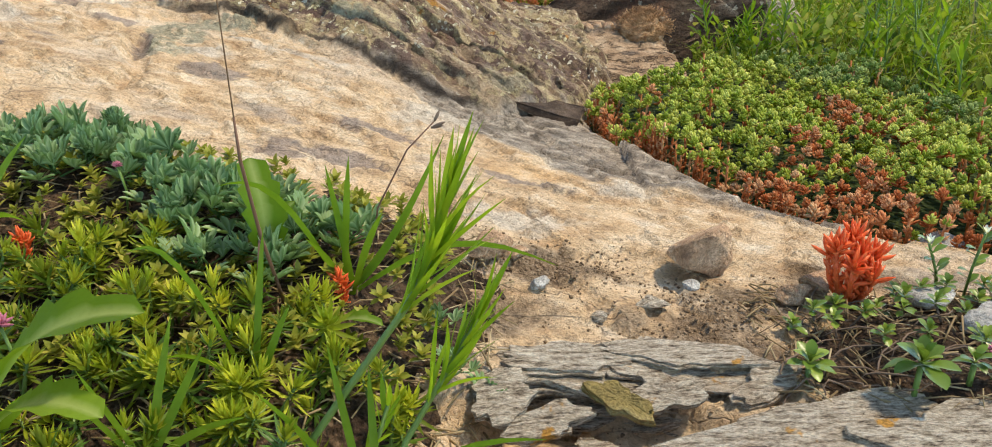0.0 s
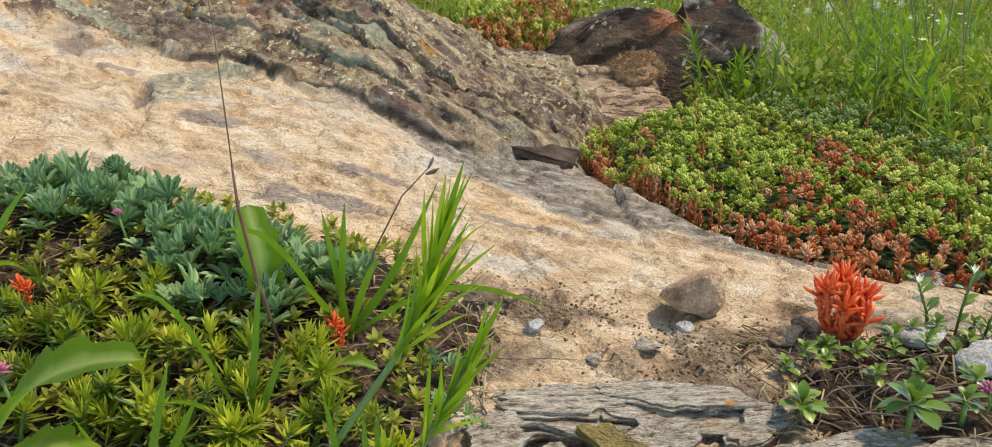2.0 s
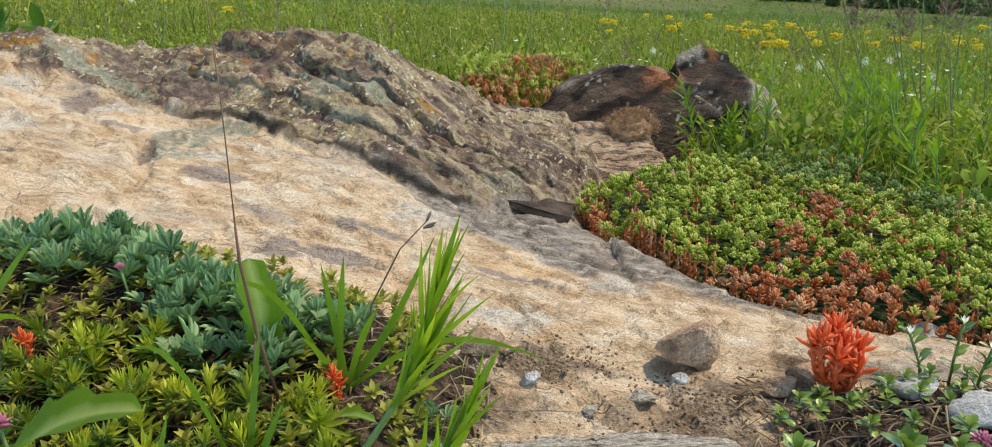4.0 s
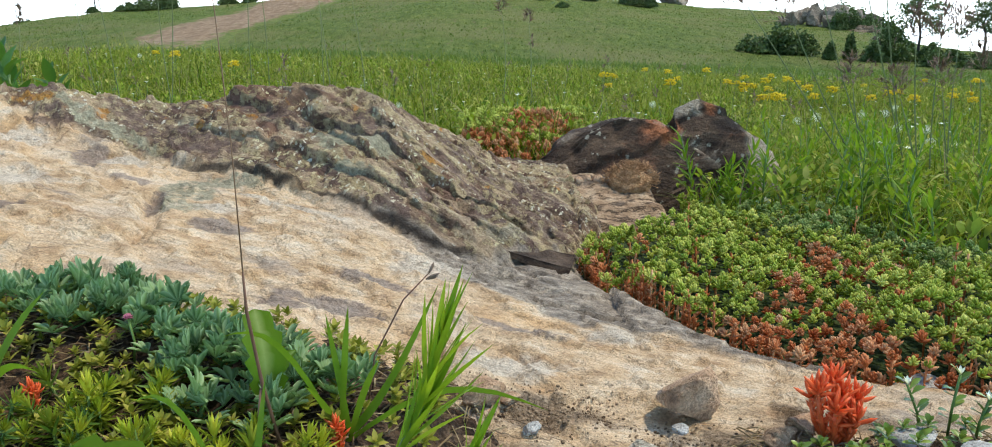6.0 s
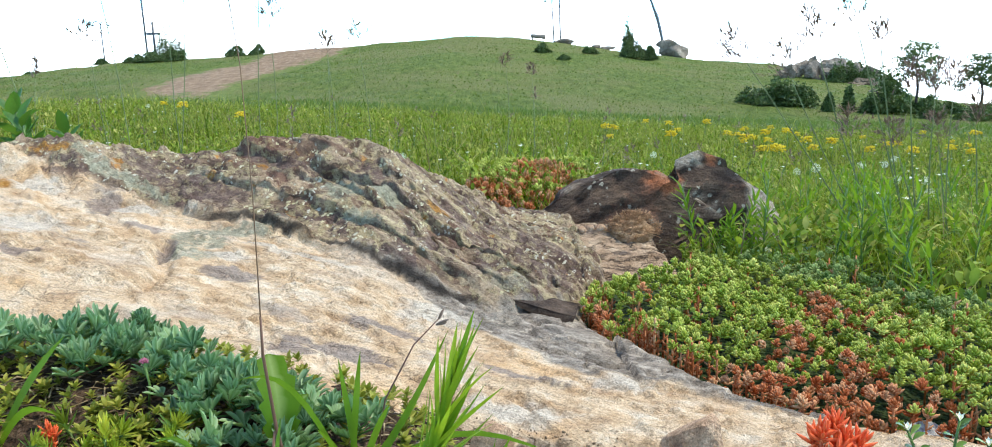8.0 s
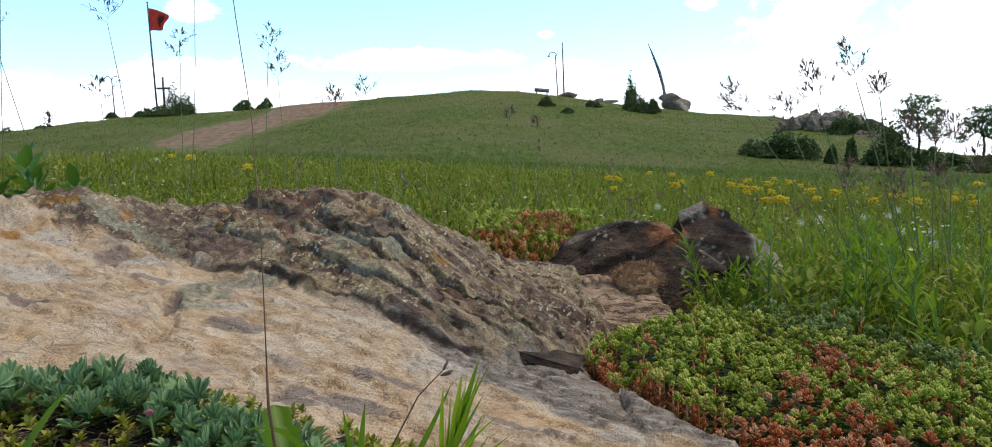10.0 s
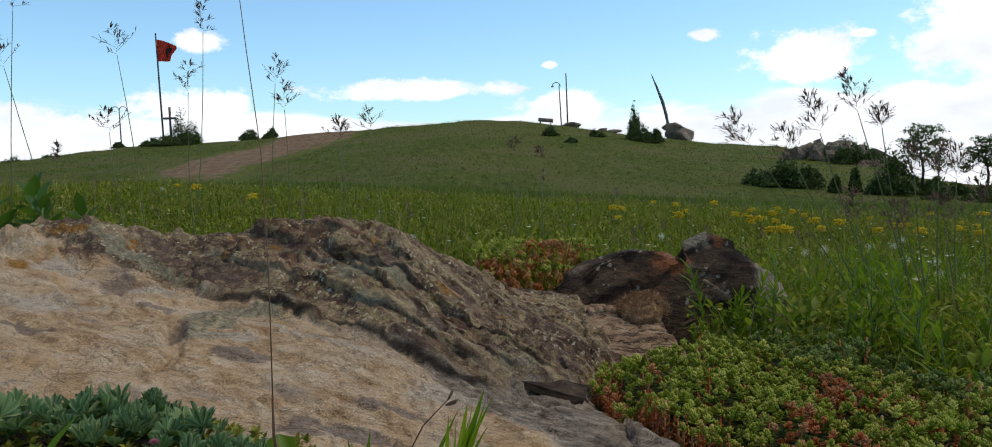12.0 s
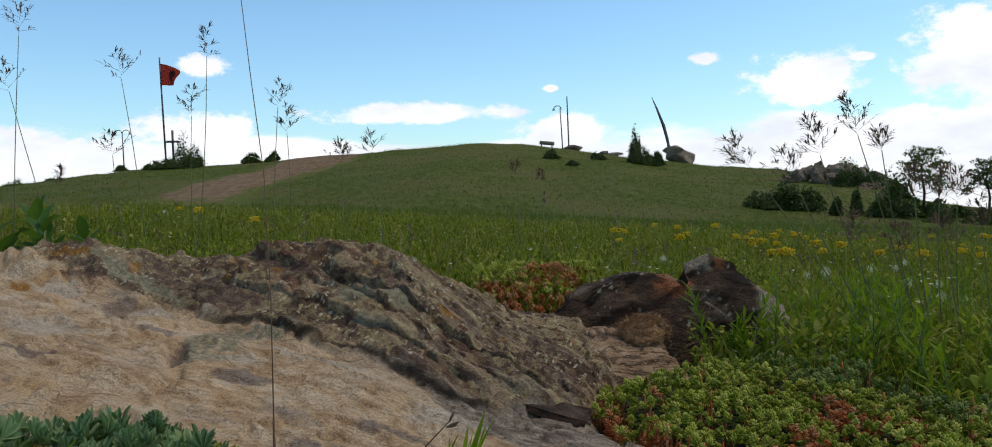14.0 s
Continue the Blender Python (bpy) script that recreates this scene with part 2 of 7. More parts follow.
def slab_look(g, p):
    at = g.place()
    flow = g.place((1.0, 1.5, 1.0), (0, 0, 35))
    big, mid, small = g.noise(7, 5, 0.6, flow), g.noise(24, 5, 0.62, flow), g.noise(140, 4, 0.6, at)
    pale = g.ramp(mid, (0.26, (0.28, 0.175, 0.10)), (0.40, (0.48, 0.325, 0.185)), (0.54, (0.60, 0.445, 0.285)), (0.70, (0.68, 0.57, 0.43)))
    pale = g.mix(g.step(big, 0.52, 0.66, 0.0, 0.5), pale, (0.60, 0.50, 0.39))
    pale = g.mix(g.step(g.noise(9, 4, 0.6, g.vmath("ADD", flow, (3, 1, 7))), 0.60, 0.66, 0.0, 0.6), pale, g.ramp(small, (0.3, (0.23, 0.185, 0.155)), (0.7, (0.38, 0.32, 0.27))))
    pale = g.mix(g.step(g.noise(6, 5, 0.65, g.vmath("ADD", at, (9, 4, 2))), 0.56, 0.68, 0.0, 0.6), pale, (0.58, 0.36, 0.17))
    lines = g.voronoi(8, g.vmath("ADD", g.place((1.0, 3.4, 1.0), (0, 0, 22)), g.vmath("MULTIPLY", g.noise(18, 4, 0.6, at), (0.14, 0.14, 0.0))), "DISTANCE_TO_EDGE")
    crackle = g.math("MULTIPLY", g.step(lines, 0.022, 0.0), g.step(g.noise(8, 4, 0.6, g.vmath("ADD", at, (6, 1, 8))), 0.48, 0.60))
    pale = g.mix(g.math("MULTIPLY", crackle, 0.35), pale, (0.13, 0.085, 0.06))
    dark = g.ramp(g.noise(30, 5, 0.65, flow), (0.3, (0.056, 0.034, 0.023)), (0.5, (0.150, 0.096, 0.062)), (0.68, (0.31, 0.222, 0.138)))
    dark = g.mix(g.step(g.noise(8, 3, 0.5, g.vmath("ADD", at, (1, 5, 3))), 0.52, 0.62, 0, 0.7), dark, (0.15, 0.078, 0.055))
    sep = g.add("ShaderNodeSeparateXYZ")
    g.put(sep.inputs[0], at)
    bed = g.add("ShaderNodeCombineXYZ")
    g.put(bed.inputs[0], g.math("MULTIPLY", sep.outputs[0], 6.0))
    g.put(bed.inputs[1], g.math("MULTIPLY", g.attr("bedding"), 42.0))
    bands = g.noise(1.0, 6, 0.65, bed.outputs[0])
    dark = g.mix(g.step(bands, 0.54, 0.60, 0, 0.6), dark, g.ramp(g.noise(150, 5, 0.7, at), (0.3, (0.26, 0.185, 0.115)), (0.7, (0.54, 0.43, 0.29))))
    dark = g.mix(g.step(bands, 0.46, 0.38, 0, 0.55), dark, (0.040, 0.024, 0.019))
    tan = g.ramp(g.noise(170, 5, 0.7, at), (0.3, (0.27, 0.19, 0.115)), (0.7, (0.55, 0.43, 0.28)))
    dark = g.mix(g.step(g.noise(11, 6, 0.68, g.vmath("ADD", flow, (5, 2, 9))), 0.51, 0.54, 0, 0.65), dark, tan)
    dark = g.mix(g.step(g.noise(8, 6, 0.68, g.vmath("ADD", flow, (1, 8, 4))), 0.545, 0.575, 0, 0.85), dark, g.ramp(small, (0.3, (0.060, 0.036, 0.031)), (0.7, (0.135, 0.085, 0.070))))
    grey = g.ramp(g.noise(42, 7, 0.72, flow), (0.3, (0.10, 0.080, 0.062)), (0.47, (0.23, 0.190, 0.150)), (0.58, (0.38, 0.32, 0.255)), (0.70, (0.58, 0.50, 0.39)))
    zone, edge = g.attr("zone"), g.attr("greyband")
    c = g.mix(edge, pale, grey)
    c = g.mix(zone, c, dark)
    # lichens: sulphur crusts, grey-green discs, orange spots, thickest on the old dark layer
    grain = g.noise(75, 6, 0.72, at)
    crust = g.math("MULTIPLY", g.step(grain, 0.50, 0.535), g.step(g.noise(9, 5, 0.65, at), 0.40, 0.50))
    c = g.mix(g.math("MULTIPLY", crust, g.math("MULTIPLY", zone, 0.38)), c, g.ramp(small, (0.3, (0.38, 0.31, 0.13)), (0.7, (0.62, 0.54, 0.30))))
    specks = g.math("MULTIPLY", g.step(g.voronoi(105, g.vmath("ADD", at, g.vmath("MULTIPLY", g.noise(160, 3, 0.6, at), (0.012, 0.012, 0.012)))), 0.30, 0.24), g.step(g.noise(14, 4, 0.6, g.vmath("ADD", at, (8, 3, 3))), 0.46, 0.52))
    c = g.mix(g.math("MULTIPLY", specks, g.math("MULTIPLY", zone, 0.9)), c, g.ramp(g.noise(40, 2, 0.5, at), (0.4, (0.58, 0.52, 0.30)), (0.6, (0.60, 0.57, 0.46))))
    bare = g.step(g.noise(12, 5, 0.65, g.vmath("ADD", flow, (2, 6, 1))), 0.54, 0.64)
    c = g.mix(g.math("MULTIPLY", bare, g.math("MULTIPLY", zone, 0.22)), c, g.ramp(grain, (0.35, (0.27, 0.20, 0.14)), (0.65, (0.50, 0.41, 0.30))))
    disc = g.math("MULTIPLY", g.step(g.voronoi(17, g.vmath("ADD", at, g.vmath("MULTIPLY", g.noise(45, 4, 0.65, at), (0.05, 0.05, 0.05)))), 0.34, 0.26), g.step(g.noise(6, 2, 0.5, g.vmath("ADD", at, (7, 7, 1))), 0.50, 0.58))
    c = g.mix(g.math("MULTIPLY", disc, g.math("ADD", g.math("MULTIPLY", zone, 0.30), 0.10)), c, g.ramp(small, (0.3, (0.26, 0.245, 0.165)), (0.7, (0.44, 0.42, 0.31))))
    orange = g.math("MULTIPLY", g.step(g.noise(26, 3, 0.6, g.vmath("ADD", at, (4, 8, 6))), 0.66, 0.71), zone)
    c = g.mix(g.math("MULTIPLY", orange, 0.8), c, (0.40, 0.18, 0.03))
    c = g.mix(g.math("MULTIPLY", g.attr("mauve"), g.step(grain, 0.60, 0.50, 0.3, 1.0)), c, g.ramp(g.noise(60, 6, 0.7, flow), (0.3, (0.055, 0.034, 0.028)), (0.52, (0.138, 0.092, 0.074)), (0.7, (0.25, 0.185, 0.145))))
    c = g.mix(g.math("MULTIPLY", g.attr("orangespot"), g.step(grain, 0.40, 0.54, 0.1, 0.9)), c, g.ramp(small, (0.3, (0.30, 0.13, 0.02)), (0.7, (0.48, 0.25, 0.05))))
    c = g.mix(g.math("MULTIPLY", g.attr("greenspot"), g.step(grain, 0.36, 0.50, 0.25, 1.0)), c, g.ramp(small, (0.3, (0.165, 0.160, 0.105)), (0.6, (0.33, 0.318, 0.225)), (0.75, (0.48, 0.455, 0.335))))
    c = g.mix(g.attr("darkspot"), c, g.ramp(small, (0.3, (0.14, 0.11, 0.10)), (0.7, (0.27, 0.215, 0.19))))
    c = g.mix(g.attr("creamspot"), c, g.ramp(small, (0.3, (0.47, 0.40, 0.32)), (0.7, (0.64, 0.565, 0.46))))
    c = g.mix(g.math("MULTIPLY", g.attr("gap"), 0.9), c, (0.035, 0.026, 0.020))
    c = g.mix(g.attr("earth"), c, g.ramp(g.noise(260, 5, 0.7, at), (0.3, (0.075, 0.045, 0.026)), (0.5, (0.17, 0.115, 0.07)), (0.7, (0.31, 0.23, 0.15))))
    c = g.mix(g.step(small, 0.62, 0.70, 0, 0.7), c, g.mix(1.0, c, (0.42, 0.38, 0.36), "MULTIPLY"))
    fine = g.noise(520, 4, 0.7, at)
    c = g.mix(1.0, c, g.ramp(fine, (0.30, 0.74), (0.48, 1.05), (0.68, 1.28)), "MULTIPLY")
    pits = g.step(g.noise(210, 3, 0.6, g.vmath("ADD", at, (5, 5, 2))), 0.69, 0.73)
    c = g.mix(g.math("MULTIPLY", pits, 0.55), c, (0.08, 0.055, 0.04))
    h = g.math("ADD", g.math("MULTIPLY", g.noise(55, 6, 0.68, flow), 1.0), g.math("MULTIPLY", g.noise(260, 5, 0.7, at), 0.6))
    h = g.math("SUBTRACT", h, g.math("MULTIPLY", pits, 0.4))
    h = g.math("ADD", h, g.math("MULTIPLY", crust, 0.25))
    h = g.math("SUBTRACT", h, g.math("MULTIPLY", crackle, 0.3))
    finish(g, p, c, 0.88, g.bump(h, 1.0, 0.0065), 0.25)


def stone_look(lo, mid, hi, scale=1.0, tint=None, own=True, bump=0.004):
    def build(g, p):
        at = g.place(own=own)
        n1, n2 = g.noise(14 * scale, 5, 0.6, at), g.noise(90 * scale, 4, 0.6, at)
        c = g.ramp(n1, (0.3, lo), (0.5, mid), (0.7, hi))
        c = g.mix(g.step(n2, 0.55, 0.7, 0, 0.6), c, g.mix(1.0, c, (0.5, 0.48, 0.46), "MULTIPLY"))
        if tint:
            c = g.mix(g.step(g.noise(30 * scale, 4, 0.6, g.vmath("ADD", at, (3, 7, 1))), 0.66, 0.71, 0, 0.85), c, tint)
        fine = g.noise(170 * scale, 4, 0.7, at)
        c = g.mix(1.0, c, g.ramp(fine, (0.30, 0.58), (0.48, 1.06), (0.68, 1.45)), "MULTIPLY")
        h = g.math("ADD", g.noise(45 * scale, 6, 0.66, at), g.math("MULTIPLY", fine, 0.6))
        finish(g, p, c, 0.9, g.bump(h, 1.0, bump), 0.25)
    return build


def shale_look(g, p):
    """Cleaved stone: fine ribs along the grain, dark seams, cream weathering, a little orange lichen."""
    at = g.place()
    warp = g.vmath("MULTIPLY", g.noise(40, 3, 0.6, at), (0.02, 0.02, 0.006))
    grain = g.vmath("ADD", g.place((1.0, 4.2, 6.0), (0, 0, -20)), warp)
    ribs, fine = g.noise(85, 7, 0.72, grain), g.noise(420, 4, 0.7, g.place((1, 2.5, 2.5), (0, 0, -20)))
    c = g.ramp(ribs, (0.35, (0.055, 0.040, 0.028)), (0.41, (0.25, 0.195, 0.14)), (0.50, (0.46, 0.385, 0.295)), (0.66, (0.66, 0.60, 0.50)))
    c = g.mix(g.step(g.noise(22, 4, 0.6, at), 0.56, 0.68, 0, 0.45), c, (0.44, 0.34, 0.24))
    c = g.mix(g.step(g.noise(30, 4, 0.6, g.vmath("ADD", at, (3, 7, 1))), 0.64, 0.68, 0, 0.9), c, (0.52, 0.25, 0.03))
    c = g.mix(1.0, c, g.ramp(fine, (0.32, 0.45), (0.5, 1.08), (0.66, 1.45)), "MULTIPLY")
    h = g.math("ADD", g.math("MULTIPLY", ribs, 1.4), g.math("MULTIPLY", fine, 0.5))
    finish(g, p, c, 0.9, g.bump(h, 1.0, 0.004), 0.25)


def boulder_look(g, p):
    at = g.place()
    lay = g.place((1.0, 1.0, 2.6), (0, 28, 0))
    small = g.noise(150, 5, 0.65, at)
    c = g.ramp(g.noise(16, 7, 0.68, lay), (0.32, (0.024, 0.014, 0.009)), (0.48, (0.066, 0.040, 0.025)), (0.62, (0.125, 0.080, 0.050)), (0.75, (0.23, 0.16, 0.105)))
    c = g.mix(g.step(g.noise(9, 5, 0.65, g.vmath("ADD", at, (2, 2, 5))), 0.54, 0.62, 0, 0.5), c, g.ramp(small, (0.3, (0.10, 0.044, 0.022)), (0.7, (0.22, 0.095, 0.05))))
    c = g.mix(g.attr("rust"), c, g.ramp(small, (0.3, (0.22, 0.07, 0.025)), (0.7, (0.40, 0.15, 0.06))))
    spots = g.step(g.voronoi(70, g.vmath("ADD", at, g.vmath("MULTIPLY", g.noise(130, 3, 0.6, at), (0.014, 0.014, 0.014)))), 0.30, 0.23)
    c = g.mix(g.math("MULTIPLY", spots, g.step(g.noise(13, 4, 0.6, at), 0.50, 0.56, 0, 0.85)), c, g.ramp(small, (0.3, (0.26, 0.24, 0.18)), (0.7, (0.45, 0.42, 0.33))))
    # pale mask: painted sunlight on edge and right end, lichen on the cap
    c = g.mix(g.attr("pale"), c, g.ramp(small, (0.3, (0.20, 0.15, 0.10)), (0.5, (0.38, 0.31, 0.23)), (0.7, (0.55, 0.48, 0.38))))
    c = g.mix(1.0, c, g.ramp(g.noise(380, 4, 0.7, at), (0.3, 0.45), (0.5, 1.05), (0.68, 1.6)), "MULTIPLY")
    h = g.math("ADD", g.noise(45, 7, 0.7, lay), g.math("MULTIPLY", g.noise(220, 4, 0.7, at), 0.5))
    finish(g, p, c, 0.85, g.bump(h, 1.0, 0.010), 0.3)


def soil_look(g, p):
    at = g.place()
    c = g.ramp(g.noise(60, 6, 0.7, at), (0.3, (0.020, 0.013, 0.009)), (0.5, (0.062, 0.040, 0.026)), (0.7, (0.17, 0.115, 0.072)))
    c = g.mix(g.step(g.noise(10, 4, 0.6, at), 0.54, 0.66, 0, 0.6), c, (0.19, 0.12, 0.07))
    c = g.mix(1.0, c, g.ramp(g.noise(420, 4, 0.7, at), (0.3, 0.35), (0.5, 1.0), (0.68, 1.6)), "MULTIPLY")
    h = g.math("ADD", g.noise(160, 6, 0.75, at), g.voronoi(260, at))
    finish(g, p, c, 0.95, g.bump(h, 1.0, 0.005), 0.15)


def ground_look(g, p):
    at = g.place()
    near = g.ramp(g.noise(3.0, 6, 0.65, at), (0.3, (0.020, 0.030, 0.010)), (0.55, (0.045, 0.065, 0.020)), (0.75, (0.075, 0.085, 0.035)))
    flat = g.place((1.0, 0.28, 1.0))
    tuft = g.noise(2.4, 6, 0.72, flat)
    hill = g.ramp(tuft, (0.28, (0.045, 0.066, 0.012)), (0.48, (0.095, 0.130, 0.025)), (0.66, (0.16, 0.185, 0.046)))
    hill = g.mix(g.step(g.noise(0.13, 5, 0.6, at), 0.42, 0.60, 0, 0.75), hill, (0.155, 0.155, 0.055))
    hill = g.mix(g.step(g.noise(0.8, 5, 0.7, flat), 0.60, 0.70, 0, 0.7), hill, (0.17, 0.13, 0.075))
    c = g.mix(g.attr("far"), near, hill)
    h = g.math("ADD", tuft, g.math("MULTIPLY", g.noise(9, 5, 0.7, at), 0.6))
    finish(g, p, c, 0.95, g.bump(h, 0.9, 0.25), 0.1)


def path_look(g, p):
    at = g.place((1, 0.4, 1))
    c = g.ramp(g.noise(2.2, 7, 0.72, at), (0.3, (0.12, 0.078, 0.048)), (0.5, (0.22, 0.15, 0.095)), (0.7, (0.33, 0.25, 0.17)))
    worn = g.math("ADD", g.noise(0.9, 7, 0.75, at), g.attr("verge"))
    c = g.mix(g.step(worn, 0.62, 0.80), c, g.ramp(g.noise(2.4, 6, 0.72, at), (0.3, (0.065, 0.09, 0.018)), (0.7, (0.16, 0.185, 0.05))))
    finish(g, p, c, 0.95, g.bump(g.noise(4, 6, 0.7, at), 0.8, 0.15), 0.1)


def leaf_look(stops, rough=0.5, through=0.3, glow=(0.25, 0.40, 0.03), spread=1.0, per_object=False, tip=None, spec=0.35):
    """Leaves: colour by leaf, thin enough to let some light through. stops: three greens from dark to light."""
    def build(g, p):
        if per_object:
            rnd = g.add("ShaderNodeObjectInfo").outputs["Random"]
        else:
            rnd = g.add("ShaderNodeNewGeometry").outputs["Random Per Island"]
        at = g.place()
        fac = g.math("ADD", g.math("MULTIPLY", rnd, 0.65 * spread), g.math("MULTIPLY", g.noise(55, 3, 0.6, at), 0.45))
        c = g.ramp(fac, (0.15, stops[0]), (0.5, stops[1]), (0.88, stops[2]))
        if tip:
            c = g.mix(g.attr("tip"), c, tip)
        fine = g.noise(420, 3, 0.6, at)
        c = g.mix(g.step(fine, 0.45, 0.7, 0, 0.3), c, g.mix(1.0, c, (0.65, 0.7, 0.6), "MULTIPLY"))
        finish(g, p, c, rough, g.bump(fine, 0.25, 0.0008), spec)
        if through:
            t = g.add("ShaderNodeBsdfTranslucent")
            g.put(t.inputs["Color"], g.mix(0.5, g.mix(1.0, c, (1.5, 1.6, 1.0), "MULTIPLY"), glow))
            m = g.add("ShaderNodeMixShader")
            g.put(m.inputs[0], through)
            g.put(m.inputs[1], p.outputs[0])
            g.put(m.inputs[2], t.outputs[0])
            out = g.tree.nodes["Material Output"]
            g.put(out.inputs["Surface"], m.outputs[0])
    return build


def plain_look(color, rough=0.6, metal=0.0, vary=0.25, scale=30.0):
    def build(g, p):
        n = g.noise(scale, 4, 0.6, g.place(own=True))
        finish(g, p, g.mix(g.step(n, 0.35, 0.7, 0, vary), color, tuple(k * 0.45 for k in color)), rough, None, 0.4)
        p.inputs["Metallic"].default_value = metal
    return build


SLAB = material("tan_schist", slab_look)
SHALE = material("grey_shale", shale_look)
PEBBLE = material("brown_stone", stone_look((0.20, 0.115, 0.068), (0.44, 0.285, 0.175), (0.60, 0.44, 0.30), 3.0))
PALE_STONE = material("pale_stone", stone_look((0.30, 0.28, 0.25), (0.45, 0.43, 0.40), (0.60, 0.58, 0.55), 3.0))
OUTCROP = material("grey_outcrop", stone_look((0.11, 0.088, 0.066), (0.23, 0.185, 0.14), (0.37, 0.31, 0.24), 0.05, None, False, 0.15))


def ledge_look(g, p):
    at = g.place()
    c = g.ramp(g.noise(30, 6, 0.65, at), (0.3, (0.18, 0.11, 0.064)), (0.5, (0.34, 0.235, 0.148)), (0.7, (0.48, 0.365, 0.25)))
    wave = g.math("ABSOLUTE", g.math("SUBTRACT", g.noise(26, 4, 0.6, g.place((0.7, 2.2, 2.2), (0, 0, 12)), 0.6), 0.5))
    split = g.step(wave, 0.034, 0.012)
    c = g.mix(g.math("MULTIPLY", split, 0.85), c, (0.07, 0.045, 0.03))
    c = g.mix(g.step(g.noise(14, 4, 0.6, g.vmath("ADD", at, (4, 4, 1))), 0.55, 0.66, 0, 0.6), c, (0.16, 0.13, 0.11))
    c = g.mix(1.0, c, g.ramp(g.noise(330, 4, 0.7, at), (0.3, 0.5), (0.5, 1.0), (0.68, 1.3)), "MULTIPLY")
    h = g.math("SUBTRACT", g.noise(70, 6, 0.66, at), g.math("MULTIPLY", split, 0.7))
    finish(g, p, c, 0.9, g.bump(h, 1.0, 0.006), 0.25)


LEDGE = material("sandstone_ledge", ledge_look)
BOULDER = material("dark_boulder", boulder_look)
SOIL = material("dark_soil", soil_look)
GROUND = material("meadow_ground", ground_look)
PATH = material("trodden_earth", path_look)
GRASS = material("grass_blades", leaf_look(((0.019, 0.039, 0.004), (0.098, 0.145, 0.010), (0.34, 0.37, 0.042)), 0.55, 0.34, (0.22, 0.27, 0.012), spec=0.08))
HILLGRASS = material("hill_grass", leaf_look(((0.045, 0.070, 0.012), (0.092, 0.125, 0.022), (0.16, 0.175, 0.045)), 0.6, 0.3))
STRAW = material("dry_straw", leaf_look(((0.16, 0.10, 0.05), (0.28, 0.20, 0.10), (0.42, 0.33, 0.19)), 0.7, 0.15, (0.3, 0.2, 0.1)))
SILVER = material("silver_green_leaf", leaf_look(((0.032, 0.090, 0.020), (0.080, 0.170, 0.042), (0.155, 0.265, 0.075)), 0.5, 0.22, (0.12, 0.26, 0.06), per_object=True, tip=(0.36, 0.47, 0.26)))
SPIKY = material("yellow_green_leaf", leaf_look(((0.065, 0.100, 0.008), (0.18, 0.225, 0.015), (0.40, 0.42, 0.040)), 0.5, 0.3, (0.34, 0.38, 0.02), per_object=True, spec=0.2))
DEEP = material("deep_green_leaf", leaf_look(((0.05, 0.09, 0.012), (0.11, 0.185, 0.022), (0.24, 0.31, 0.045)), 0.33, 0.15, (0.15, 0.25, 0.03), per_object=True))
BRIGHT = material("bright_green_leaf", leaf_look(((0.045, 0.10, 0.006), (0.10, 0.185, 0.011), (0.19, 0.29, 0.024)), 0.45, 0.4, (0.28, 0.42, 0.015), spec=0.22))
SEDUM = material("green_stonecrop", leaf_look(((0.165, 0.215, 0.018), (0.37, 0.44, 0.048), (0.62, 0.62, 0.14)), 0.45, 0.2, (0.25, 0.35, 0.05), per_object=True, spec=0.25))
SEDUM_MASS = material("green_stonecrop_mass", leaf_look(((0.165, 0.215, 0.018), (0.37, 0.44, 0.048), (0.62, 0.62, 0.14)), 0.45, 0.2, (0.25, 0.35, 0.05), spec=0.25))
SEDUM_BLUE = material("blue_green_stonecrop_mass", leaf_look(((0.11, 0.18, 0.035), (0.23, 0.31, 0.065), (0.40, 0.46, 0.15)), 0.45, 0.2, (0.15, 0.25, 0.05), spec=0.25))
SEDUM_ORANGE = material("orange_stonecrop", leaf_look(((0.36, 0.085, 0.020), (0.60, 0.20, 0.065), (0.70, 0.42, 0.22)), 0.45, 0.2, (0.5, 0.18, 0.07), per_object=True, spec=0.25))
RED = material("red_stonecrop", leaf_look(((0.60, 0.05, 0.012), (0.78, 0.12, 0.028), (0.82, 0.26, 0.09)), 0.38, 0.25, (0.8, 0.12, 0.03)))
SEDUM_ORANGE_MASS = material("orange_stonecrop_mass", leaf_look(((0.36, 0.085, 0.020), (0.60, 0.20, 0.065), (0.70, 0.42, 0.22)), 0.45, 0.2, (0.5, 0.18, 0.07), spec=0.25))
GRASS_PALE = material("pale_grass_blades", leaf_look(((0.06, 0.085, 0.010), (0.21, 0.235, 0.030), (0.50, 0.45, 0.13)), 0.55, 0.35, (0.24, 0.28, 0.02), spec=0.08))
HERB = material("herb_leaves", leaf_look(((0.06, 0.12, 0.008), (0.12, 0.21, 0.012), (0.22, 0.31, 0.022)), 0.5, 0.4, (0.24, 0.36, 0.015), per_object=True, spec=0.12))
HERB_MASS = material("small_meadow_leaves", leaf_look(((0.035, 0.075, 0.008), (0.12, 0.19, 0.014), (0.30, 0.36, 0.04)), 0.55, 0.35, (0.20, 0.28, 0.015), spec=0.08))
SPRAY = material("spray_leaves", leaf_look(((0.085, 0.17, 0.008), (0.15, 0.26, 0.011), (0.25, 0.35, 0.020)), 0.45, 0.4, (0.34, 0.45, 0.015), per_object=True, spec=0.2))
